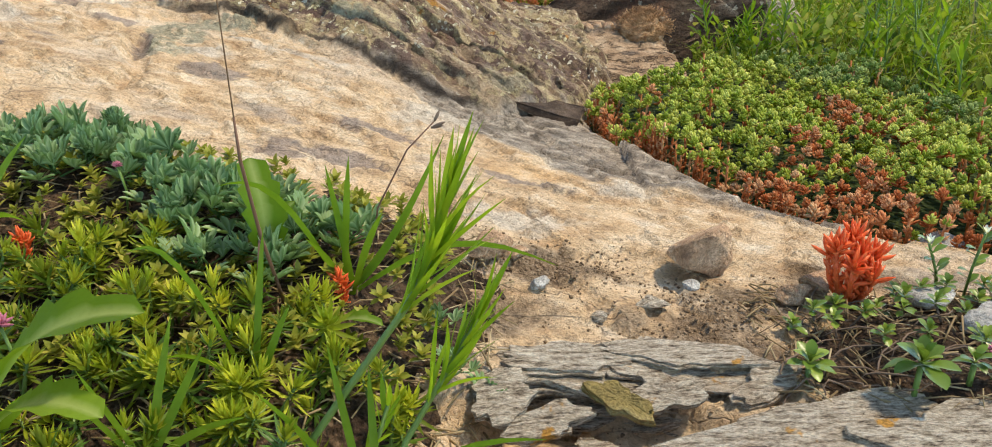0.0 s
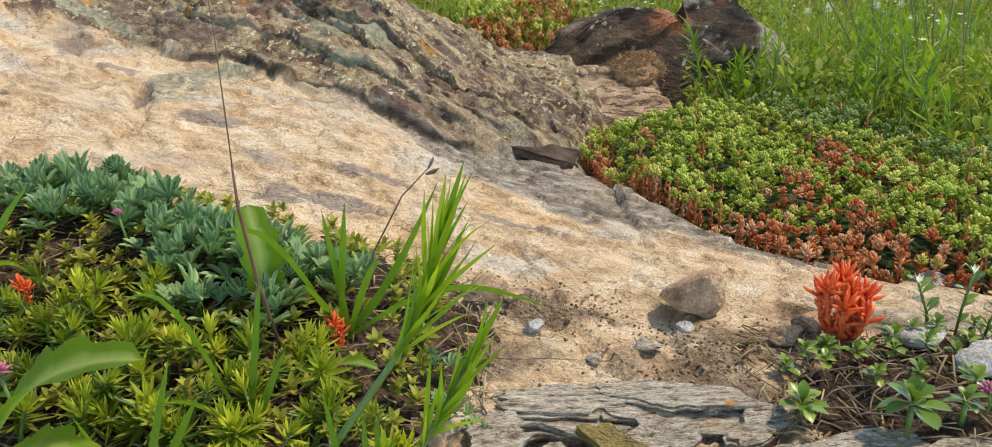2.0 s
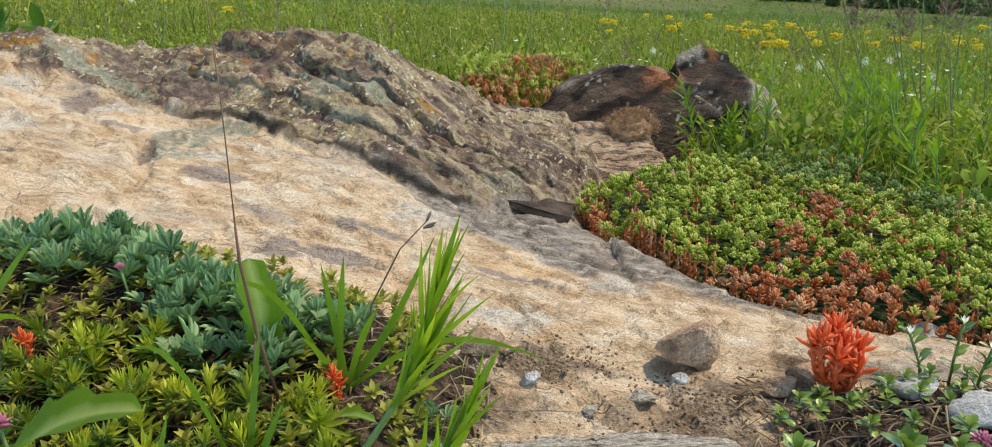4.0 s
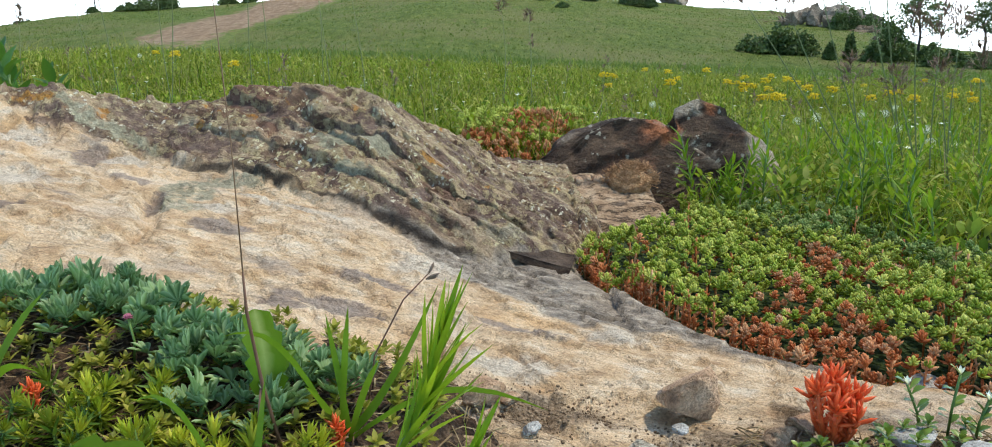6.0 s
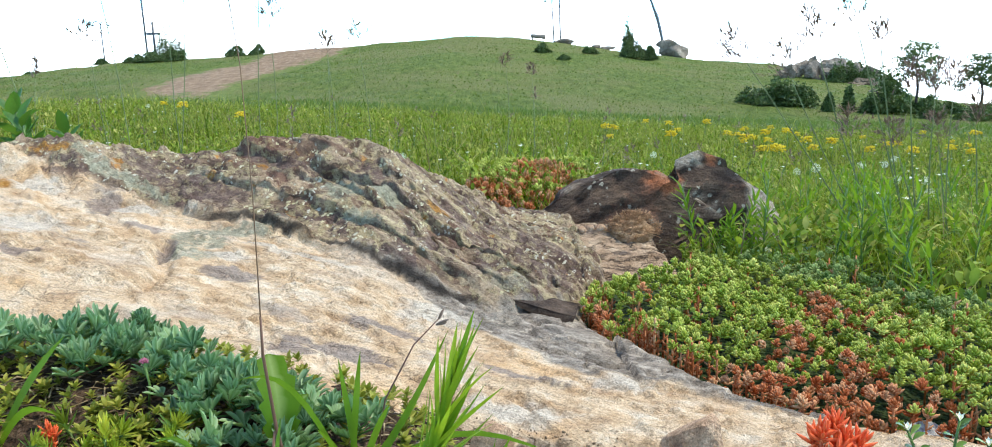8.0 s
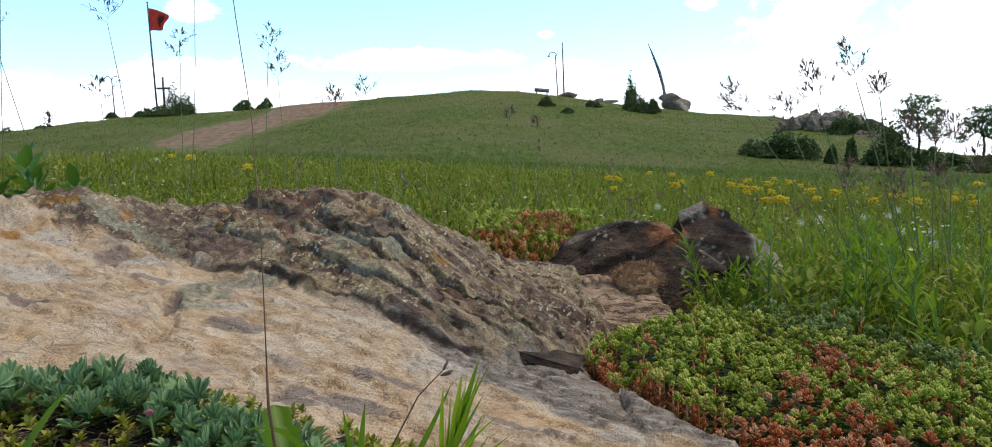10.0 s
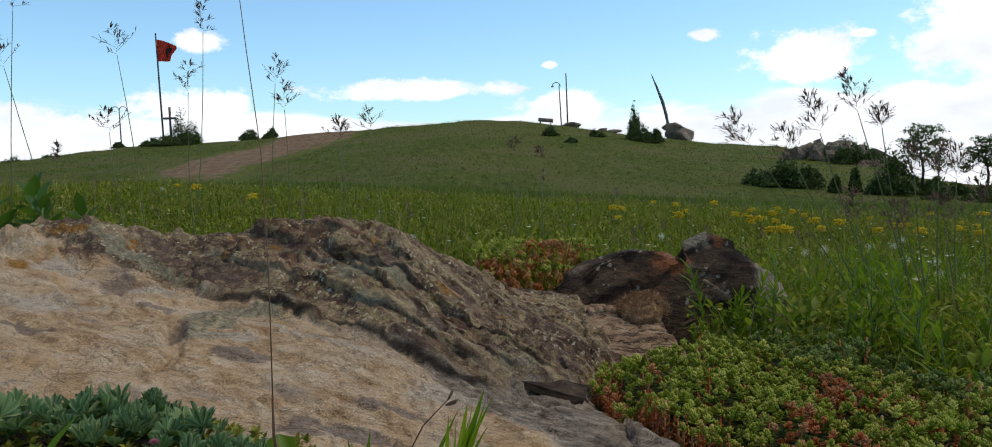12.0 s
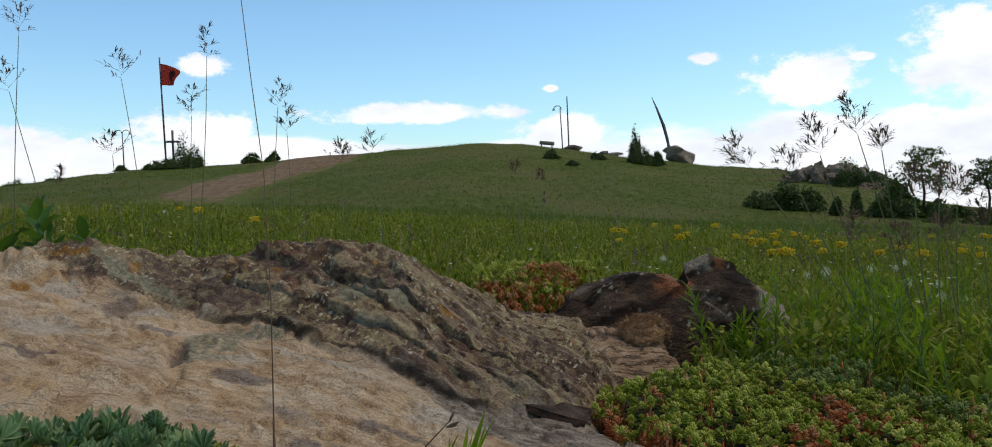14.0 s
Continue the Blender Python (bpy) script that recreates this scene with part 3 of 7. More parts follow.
DOCK = material("dock_leaves", leaf_look(((0.03, 0.085, 0.015), (0.055, 0.14, 0.022), (0.10, 0.20, 0.035)), 0.42, 0.3, per_object=True))
BROAD = material("dandelion_leaf", leaf_look(((0.05, 0.11, 0.008), (0.09, 0.17, 0.012), (0.14, 0.23, 0.020)), 0.55, 0.42, (0.34, 0.46, 0.02), per_object=True, tip=(0.36, 0.42, 0.16), spec=0.08))
HEART = material("yellow_heart_leaf", leaf_look(((0.18, 0.25, 0.015), (0.34, 0.39, 0.022), (0.56, 0.54, 0.04)), 0.45, 0.25, (0.3, 0.36, 0.03), per_object=True))
SPIKY_DEEP = material("dark_needle_leaf", leaf_look(((0.03, 0.075, 0.012), (0.075, 0.145, 0.02), (0.16, 0.23, 0.035)), 0.45, 0.25, per_object=True))
OVAL = material("oval_leaves", leaf_look(((0.10, 0.12, 0.014), (0.23, 0.25, 0.03), (0.40, 0.36, 0.07)), 0.5, 0.25, (0.3, 0.32, 0.03), spec=0.2))
STALK = material("pale_stalk", plain_look((0.16, 0.19, 0.07), 0.6))
STRAW_STEM = material("straw_stem", plain_look((0.22, 0.13, 0.07), 0.6))
SHALE_YELLOW = material("ochre_shale", stone_look((0.13, 0.10, 0.04), (0.27, 0.20, 0.07), (0.38, 0.31, 0.15), 3.0))
EARTHY = material("earthy_outcrop", stone_look((0.06, 0.042, 0.026), (0.12, 0.088, 0.055), (0.20, 0.15, 0.10), 0.05, None, False, 0.15))
# brown made darker, for the shade inside the slab's undercut
UNDERCUT_SHADE = material("undercut_shade_brown", stone_look((0.022, 0.014, 0.010), (0.058, 0.038, 0.026), (0.125, 0.088, 0.062), 3.0, None, False))
GRIT = material("brown_grit", leaf_look(((0.10, 0.065, 0.04), (0.21, 0.145, 0.09), (0.36, 0.26, 0.17)), 0.95, 0.0, spec=0.1))
WOOD = material("weathered_wood", plain_look((0.28, 0.23, 0.18), 0.9, 0, 0.5, 6))
STEM = material("brown_stem", plain_look((0.17, 0.085, 0.05), 0.6))
GREEN_STEM = material("green_stem", plain_look((0.12, 0.20, 0.04), 0.5))
TWIG = material("grey_twig", plain_look((0.17, 0.115, 0.08), 0.9, 0, 0.6, 120))
SEEDHEAD = material("purple_brown_spikelets", leaf_look(((0.075, 0.052, 0.046), (0.165, 0.115, 0.092), (0.30, 0.215, 0.15)), 0.7, 0.2, (0.2, 0.12, 0.08)))
WHITE = material("white_seed_down", leaf_look(((0.74, 0.73, 0.68), (0.80, 0.79, 0.75), (0.84, 0.83, 0.80)), 0.8, 0.45, (0.85, 0.84, 0.80), spec=0.1))
YELLOW = material("yellow_petals", leaf_look(((0.55, 0.38, 0.012), (0.70, 0.52, 0.02), (0.80, 0.62, 0.05)), 0.7, 0.3, (0.8, 0.6, 0.02), spec=0.1))
PINK = material("pink_petals", plain_look((0.42, 0.13, 0.19), 0.7, 0, 0.5, 300))
VIOLET = material("violet_petals", plain_look((0.10, 0.07, 0.50), 0.7, 0, 0.3, 300))
MOSS = material("dry_brown_moss", stone_look((0.34, 0.17, 0.075), (0.58, 0.34, 0.17), (0.74, 0.50, 0.29), 6.0, None, False, 0.006))
BUSH = material("bush_leaves", leaf_look(((0.03, 0.052, 0.014), (0.065, 0.10, 0.027), (0.12, 0.165, 0.045)), 0.6, 0.2, (0.1, 0.15, 0.03)))
TREE = material("tree_leaves", leaf_look(((0.045, 0.07, 0.025), (0.085, 0.125, 0.045), (0.15, 0.19, 0.07)), 0.6, 0.3, (0.12, 0.2, 0.04)))
BARK = material("grey_bark", plain_look((0.075, 0.06, 0.05), 0.95, 0, 0.6, 4))
STEEL = material("painted_steel", plain_look((0.10, 0.105, 0.115), 0.5, 0.3))
FLAG = material("red_cloth", plain_look((0.62, 0.045, 0.022), 0.8, 0, 0.3, 1.5))
BLACK = material("black_print", plain_look((0.05, 0.015, 0.015), 0.8))
LAMP_GLASS = material("lamp_glass", plain_look((0.55, 0.56, 0.58), 0.2, 0, 0.1))

# ---- mesh tools ----


def fill(name, verts, faces, mat, flat=False):
    """A mesh from arrays of places and faces."""
    me = bpy.data.meshes.new(name)
    me.from_pydata(np.asarray(verts, float).tolist(), [], [list(f) for f in faces])
    if not flat:
        me.polygons.foreach_set("use_smooth", [True] * len(me.polygons))
    me.materials.append(mat)
    me.update()
    return me


def attribute(me, name, values):
    me.attributes.new(name, "FLOAT", "POINT").data.foreach_set("value", np.asarray(values, np.float32))


def thing(name, label, category, m=None, group="", kind=""):
    ob = tagged(new(name), label, category, group, kind)
    ob.empty_display_size = 0.02
    if m is not None:
        ob.matrix_world = m
    return ob


def part(name, me, parent, label="", m=None):
    ob = new(name, me)
    ob.parent = parent
    if m is not None:
        ob.matrix_basis = m
    if label:
        tagged(ob, label)
    return ob


def solid(name, me, label, category, group="", kind="", m=None):
    ob = tagged(new(name, me), label, category, group, kind)
    if m is not None:
        ob.matrix_world = m
    return ob


def grid_faces(nu, nv, wrap=False):
    i = np.arange(nu - 1)[:, None] * nv + np.arange(nv - (0 if wrap else 1))[None, :]
    j = np.arange(nu - 1)[:, None] * nv + (np.arange(nv - (0 if wrap else 1))[None, :] + 1) % nv
    return np.stack([i, j, j + nv, i + nv], -1).reshape(-1, 4)


def join(bits):
    """One pair of places and faces from several."""
    vs, fs, n = [], [], 0
    for v, f in bits:
        vs.append(np.asarray(v, float))
        fs += [[k + n for k in q] for q in f]
        n += len(v)
    return np.concatenate(vs), fs


def put(shape, m):
    v = np.asarray(shape[0], float)
    m = np.array(m)
    return v @ m[:3, :3].T + m[:3, 3], shape[1]


def many(shape, mats):
    """A shape repeated at many poses, as one pair of arrays."""
    v, f = np.asarray(shape[0], float), shape[1]
    m = np.array([np.array(k) for k in mats])
    out = np.einsum("nij,vj->nvi", m[:, :3, :3], v) + m[:, None, :3, 3]
    faces = [[k + n * len(v) for k in q] for n in range(len(m)) for q in f]
    return out.reshape(-1, 3), faces


def tube(path, radii, sides=6, cap=True):
    """A round stem along a line of places."""
    path = [Vector(p) for p in path]
    v, f = [], []
    for i, p in enumerate(path):
        t = (path[min(i + 1, len(path) - 1)] - path[max(i - 1, 0)]).normalized()
        s = t.cross(Vector((0.31, 0.9, 0.12))).normalized()
        u = t.cross(s)
        r = radii[i] if isinstance(radii, (list, tuple)) else radii
        v += [p + r * (math.cos(k * math.tau / sides) * s + math.sin(k * math.tau / sides) * u) for k in range(sides)]
    f = grid_faces(len(path), sides, True).tolist()
    if cap:
        f += [list(range(sides))[::-1], list(range(len(v) - sides, len(v)))]
    return np.array([tuple(p) for p in v]), f


def leaf(length, width, n=5, bend=0.5, fold=0.15, shape=0.8, thick=0.0):
    """A leaf from the origin along x, its face up; bend: radians by which it curls down to its tip."""
    v, f, x, z = [], [], 0.0, 0.0
    for i in range(n + 1):
        s = i / n
        w = width * 0.5 * (math.sin(math.pi * min(1, s ** shape * 0.94 + 0.04)) ** 0.8 if i < n else 0.02)
        a = -bend * s
        v += [(x, w, z + fold * w), (x, 0, z - thick * math.sin(math.pi * s)), (x, -w, z + fold * w)]
        x, z = x + length / n * math.cos(a), z + length / n * math.sin(a)
    f = grid_faces(n + 1, 3).tolist()
    return np.array(v), f


def pod(length, radius, sides=5, rings=4, bend=0.0):
    """A fleshy leaf from the origin along x."""
    path, radii = [], []
    for i in range(rings + 1):
        s = i / rings
        path.append((length * s, 0, bend * length * s * s))
        radii.append(radius * (0.45 + 0.62 * math.sin(math.pi * min(1, s * 0.9 + 0.08))) if i < rings else radius * 0.15)
    return tube(path, radii, sides)


def turned(az, tilt, at=(0, 0, 0), scale=1.0, spin=0.0):
    """A pose for a leaf: towards az, raised by tilt, in degrees."""
    return pose(*at) @ pose(0, 0, 0, 0, 0, az) @ pose(0, 0, 0, 0, -tilt, 0) @ pose(0, 0, 0, spin, 0, 0) @ Matrix.Scale(scale, 4)


def rock(size, seed, rough=0.25, cuts=3, flat=1.0, facets=7):
    """A broken stone: a ball cut by a few planes and worn."""
    rnd = random.Random(seed)
    bm = bmesh.new()
    bmesh.ops.create_icosphere(bm, subdivisions=cuts, radius=1.0)
    planes = []
    for _ in range(facets):
        d = Vector((rnd.gauss(0, 1), rnd.gauss(0, 1), rnd.gauss(0, 0.8))).normalized()
        planes.append((d, rnd.uniform(0.45, 0.8)))
    off = Vector((rnd.random() * 9, rnd.random() * 9, rnd.random() * 9))
    for v in bm.verts:
        p = v.co.copy()
        for d, k in planes:
            h = p.dot(d)
            if h > k:
                p -= d * (h - k) * 0.97
        p *= 1 + rough * 0.35 * noise.noise(p * 1.7 + off) + rough * 0.2 * noise.noise(p * 5 + off)
        v.co = Vector((p.x * size[0], p.y * size[1], p.z * size[2] * flat)) * 0.5
    verts = np.array([tuple(v.co) for v in bm.verts])
    faces = [[v.index for v in f.verts] for f in bm.faces]
    bm.free()
    return verts, faces


def blades(x, y, z, high, wide, rng, lean=0.5, segs=3):
    """Grass blades at those places, as arrays."""
    n = len(x)
    az, tw = rng.uniform(0, math.tau, n), rng.uniform(0, math.tau, n)
    bow = np.abs(rng.normal(0, lean, n)) + 0.12
    s = np.linspace(0, 1, segs + 1)
    reach = high[:, None] * bow[:, None] * s ** 1.9
    rise = high[:, None] * (s - 0.35 * np.clip(bow, 0, 1.4)[:, None] * s ** 2.2)
    px, py, pz = x[:, None] + np.cos(az)[:, None] * reach, y[:, None] + np.sin(az)[:, None] * reach, z[:, None] + rise
    w = wide[:, None] * np.array([0.75, 1.0, 0.7, 0.06])[None, :segs + 1] if segs == 3 else wide[:, None] * np.linspace(1, 0.08, segs + 1)
    dx, dy = np.cos(tw)[:, None] * w * 0.5, np.sin(tw)[:, None] * w * 0.5
    v = np.stack([np.stack([px - dx, py - dy, pz], -1), np.stack([px + dx, py + dy, pz], -1)], 2).reshape(-1, 3)
    k = (np.arange(n) * 2 * (segs + 1))[:, None] + (np.arange(segs) * 2)[None, :]
    f = np.stack([k, k + 1, k + 3, k + 2], -1).reshape(-1, 4)
    return v, f

# ---- ground, hill and track ----


def build_ground():
    az = np.unique(np.concatenate([np.radians(np.linspace(-48, 48, 260)), np.radians(np.linspace(48, 312, 80))[1:-1]]))
    r = np.concatenate([[0.02, 0.2], np.geomspace(0.35, 130, 190), np.geomspace(138, 3800, 30)])
    rr, aa = np.meshgrid(r, az, indexing="ij")
    x, y = rr * np.sin(aa), rr * np.cos(aa)
    z = ground_z(x, y)
    me = fill("ground", np.stack([x, y, z], -1).reshape(-1, 3), grid_faces(len(r), len(az), True)[:, ::-1], GROUND)
    attribute(me, "far", smooth(rr, 5, 13).ravel())
    return solid("ground", me, "green meadow ground rising to a grassy hill", "ground", kind="structure")


build_ground()


TRACK_Y = (43, 52, 62, 71, 79, 91.5)
TRACK_LEFT = (-20.8, -23.2, -24.8, -24.6, -24.0, -24.6)
TRACK_RIGHT = (-14.0, -16.0, -15.6, -15.0, -14.4, -14.2)


def build_track():
    s = np.linspace(0, 1, 70)
    cy = np.interp(s, [0, 1], [91.5, 43])
    left, right = np.interp(cy, TRACK_Y, TRACK_LEFT), np.interp(cy, TRACK_Y, TRACK_RIGHT)
    cx, half = (left + right) / 2, (right - left) / 2 + 0.5 * waves(s * 9, s * 0, 1.0, 31)
    k = np.linspace(-1, 1, 9)
    x = cx[:, None] + half[:, None] * k[None, :] + 0.25 * waves(np.outer(s, np.ones(9)) * 30, np.outer(np.ones(70), k), 1.0, 33)
    y = cy[:, None] + 0 * k[None, :]
    z = ground_z(x, y) + 0.09 - 0.12 * np.abs(k[None, :]) ** 4
    me = fill("dirt_track", np.stack([x, y, z], -1).reshape(-1, 3), grid_faces(70, 9)[:, ::-1], PATH)
    attribute(me, "verge", (0.42 * np.abs(k)[None, :] ** 2.4 + 0.28 * smooth(s, 0.80, 1.0)[:, None] + 0 * x).ravel())
    return solid("dirt_track", me, "pale trodden earth track up the hill", "track", kind="structure")


build_track()

# ---- the rock slab ----


def blot(x, y, places, soft=0.16, seed=40):
    """Patches on the rock: places of (x, y, half width, half depth, turn)."""
    out = np.zeros_like(x)
    for i, (cx, cy, rx, ry, a) in enumerate(places):
        c, s = math.cos(radians(a)), math.sin(radians(a))
        u, v = ((x - cx) * c + (y - cy) * s) / rx, (-(x - cx) * s + (y - cy) * c) / ry
        d = np.hypot(u, v) + 0.55 * waves(x, y, 0.8 / min(rx, ry), seed + i) + 0.45 * waves(x, y, 2.6 / min(rx, ry), seed + 20 + i, 5, 0.7)
        out = np.maximum(out, 1 - smooth(d, 1 - soft, 1 + soft * 0.4))
    return out


def build_slab():
    x = np.concatenate([np.linspace(-1.5, -0.8, 90)[:-1], np.linspace(-0.8, 0.42, 420), np.linspace(0.42, 0.85, 70)[1:]])
    y = np.concatenate([np.linspace(-0.25, 0.22, 60)[:-1], np.linspace(0.22, 1.30, 400), np.linspace(1.30, 1.62, 60)[1:]])
    gx, gy = np.meshgrid(x, y)
    z = slab_z(gx, gy)
    # beyond the trodden view the slab dips under the turf along an uneven outline
    wob = 0.10 * waves(gx, gy, 3.5, 91, 4)
    z = z - 0.6 * smooth(-gx + wob, 0.98, 1.30) - 0.5 * smooth(-gy + wob, 0.06, 0.20) - 0.5 * smooth(gx + wob, 0.62, 0.80)
    # the brows of the upper layer and the line of its foot overhang a little
    hang_top, hang_foot = np.interp(gx, SLAB_X, TOP_Y), np.interp(gx, SLAB_X, FOOT_Y)
    run = (gy - hang_foot) / (hang_top - hang_foot)
    band = smooth(run, 0.0, 0.15) * (1 - smooth(run, 1.0, 1.2))
    brow = 0.46 * gx + 0.887 * gy + 0.022 * waves(gx, gy, 6, 18, 2) + 0.006 * waves(gx, gy, 34, 19, 2)
    kerb = (gy - np.interp(gx, JOIN_X, JOIN_Y)) / (hang_top - hang_foot) - 0.03 * waves(gx, gy, 12, 12)
    gy_out = gy
    for at, far, seed, deep in ((0.815, 0.90, 83, 0.011), (0.730, 0.80, 84, 0.009), (0.775, 0.82, 85, 0.009), (0.86, 0.91, 86, 0.009)):
        gy_out = gy_out - band * split(gx, gy, seed) * deep * smooth(brow, at - 0.003, at + 0.008) * (1 - smooth(brow, at + 0.008, far))
    gy_out = gy_out - 0.004 * smooth(kerb, -0.01, 0.03) * (1 - smooth(kerb, 0.03, 0.30)) * smooth(-np.abs(gx + 0.14), -0.20, -0.12)
    me = fill("rock_slab", np.stack([gx, gy_out, z], -1).reshape(-1, 3), grid_faces(len(y), len(x)), SLAB)
    foot, top = np.interp(gx, SLAB_X, FOOT_Y), np.interp(gx, SLAB_X, TOP_Y)
    u = (gy - np.interp(gx, JOIN_X, JOIN_Y)) / np.maximum(top - foot, 0.03) + 0.05 * waves(gx, gy, 13, 14) + 0.05 * waves(gx, gy, 45, 15)
    attribute(me, "zone", smooth(u, 0.0, 0.035).ravel())
    gap = np.abs(gy - np.interp(gx, JOIN_X, JOIN_Y) + 0.010 * waves(gx, gy, 20, 93, 3))
    attribute(me, "gap", ((1 - smooth(gap, 0.002, 0.007)) * smooth(waves(gx, gy, 9, 94, 2), -0.5, 0.0) * smooth(gx, -0.42, -0.34) * (1 - smooth(gx, -0.04, 0.0))).ravel())
    attribute(me, "bedding", (0.46 * gx + 0.887 * gy).ravel())
    # the grey weathered band between the foot of the upper layer and the bare stone
    under = gy - np.interp(gx, (-0.30, -0.16, -0.10, -0.06, -0.013, 0.028, 0.096, 0.165, 0.25, 0.40), (0.93, 0.87, 0.825, 0.765, 0.70, 0.655, 0.628, 0.605, 0.56, 0.52))
    under = under + 0.022 * waves(gx, gy, 14, 16) + 0.014 * waves(gx, gy, 50, 17)
    attribute(me, "greyband", (smooth(under, -0.004, 0.010) * smooth(gx, -0.20, -0.10)).ravel())
    attribute(me, "orangespot", blot(gx, gy, ((-0.585, 1.016, 0.030, 0.007, 5), (-0.31, 1.055, 0.020, 0.008, -20), (-0.072, 1.0, 0.014, 0.014, 0), (-0.605, 0.93, 0.013, 0.014, 0), (-0.375, 1.02, 0.012, 0.010, 0), (-0.155, 1.085, 0.030, 0.010, -20))).ravel())
    attribute(me, "greenspot", blot(gx, gy, ((-0.325, 0.795, 0.030, 0.030, 0), (-0.335, 0.85, 0.028, 0.035, 0), (-0.300, 0.900, 0.055, 0.016, 8), (-0.515, 1.003, 0.055, 0.012, -20), (-0.455, 0.985, 0.045, 0.010, -28), (-0.185, 0.965, 0.024, 0.022, 0), (-0.135, 0.972, 0.022, 0.020, 0), (-0.16, 0.915, 0.030, 0.012, -30))).ravel() * 0.85)
    attribute(me, "mauve", blot(gx, gy, ((-0.405, 1.000, 0.095, 0.026, -28), (-0.47, 1.045, 0.05, 0.018, -20), (-0.34, 0.965, 0.035, 0.020, -30), (-0.60, 1.035, 0.045, 0.010, 0), (-0.29, 1.06, 0.07, 0.016, -30), (-0.06, 1.05, 0.035, 0.022, -30), (-0.16, 1.04, 0.05, 0.016, -25), (-0.02, 0.99, 0.040, 0.018, -35), (-0.56, 0.985, 0.035, 0.012, 0), (-0.08, 0.90, 0.04, 0.014, -30), (0.01, 1.08, 0.040, 0.020, -30), (-0.05, 1.12, 0.035, 0.016, -30), (0.06, 1.00, 0.035, 0.020, -35), (-0.13, 0.99, 0.030, 0.014, -25), (0.07, 1.11, 0.070, 0.045, -35), (0.065, 0.97, 0.050, 0.050, -35), (0.0, 1.16, 0.05, 0.02, -30)), 0.3).ravel() * 0.85)
    attribute(me, "darkspot", blot(gx, gy, ((-0.265, 0.745, 0.030, 0.016, 0), (-0.475, 0.71, 0.030, 0.020, 0), (-0.168, 0.575, 0.022, 0.011, 10), (-0.130, 0.588, 0.042, 0.014, -10), (-0.105, 0.655, 0.045, 0.020, -10), (-0.478, 0.925, 0.024, 0.028, 0), (-0.40, 0.86, 0.024, 0.012, 0), (-0.355, 0.80, 0.010, 0.035, 10), (0.02, 0.60, 0.05, 0.010, -25))).ravel() * 0.75)
    attribute(me, "creamspot", blot(gx, gy, ((-0.565, 0.945, 0.034, 0.026, 0), (-0.44, 0.925, 0.028, 0.020, 0), (0.112, 0.607, 0.030, 0.016, -15), (-0.065, 0.735, 0.035, 0.035, 0), (-0.29, 0.80, 0.030, 0.022, 0), (0.02, 0.52, 0.05, 0.02, 0), (-0.22, 0.84, 0.09, 0.012, -20), (-0.50, 0.80, 0.05, 0.04, 0)), 0.4).ravel() * 0.8)
    attribute(me, "earth", blot(gx, gy, ((0.03, 0.462, 0.055, 0.026, -8), (0.115, 0.40, 0.05, 0.022, 15), (0.16, 0.43, 0.05, 0.018, 0), (0.0, 0.40, 0.04, 0.03, 0), (0.15, 0.36, 0.03, 0.03, 0), (0.25, 0.46, 0.06, 0.02, 0)), 0.5, 140).ravel() * 0.9)
    return solid("rock_slab", me, "weathered tan and dark brown lichen-covered rock slab in the meadow", "rock")


build_slab()


def build_soil():
    for label, cx, cy, rx, ry in (("dark crumbly soil under cushion plants on the rock", -0.24, 0.385, 0.34, 0.24), ("dark crumbly soil under thyme on the rock", 0.30, 0.36, 0.21, 0.12)):
        x, y = np.linspace(cx - rx, cx + rx, 200), np.linspace(max(cy - ry, 0.17), cy + ry, 130)
        gx, gy = np.meshgrid(x, y)
        me = fill("soil", np.stack([gx, gy, soil_z(gx, gy)], -1).reshape(-1, 3), grid_faces(len(y), len(x)), SOIL)
        solid("soil", me, label, "soil", kind="stuff")


build_soil()


def block(corners, seed, cuts=11, amount=1.0):
    """A broken block: the hull of its corners, finely cut and roughened."""
    bm = bmesh.new()
    for p in corners:
        bm.verts.new(p)
    bmesh.ops.convex_hull(bm, input=bm.verts)
    bmesh.ops.delete(bm, geom=[v for v in bm.verts if not v.link_faces], context="VERTS")
    bmesh.ops.subdivide_edges(bm, edges=bm.edges[:], cuts=cuts, use_grid_fill=True)
    bmesh.ops.triangulate(bm, faces=bm.faces[:])
    bm.normal_update()
    off = Vector((seed * 3.1, seed * 1.7, seed * 2.3))
    moved = []
    for v in bm.verts:
        p = v.co
        k = noise.noise(Vector((p.x * 9 + p.z * 6, p.y * 9, p.z * 26 - p.x * 10)) + off)
        push = 0.010 * noise.noise(p * 9 + off) + 0.006 * (1 if k > 0.06 else max(-1, k * 16)) + 0.005 * noise.noise(p * 30 + off) + 0.0025 * noise.noise(p * 80 + off) - 0.006
        moved.append(p + v.normal * push * amount)
    out = np.array([tuple(p) for p in moved]), [[v.index for v in f.verts] for f in bm.faces]
    bm.free()
    return out


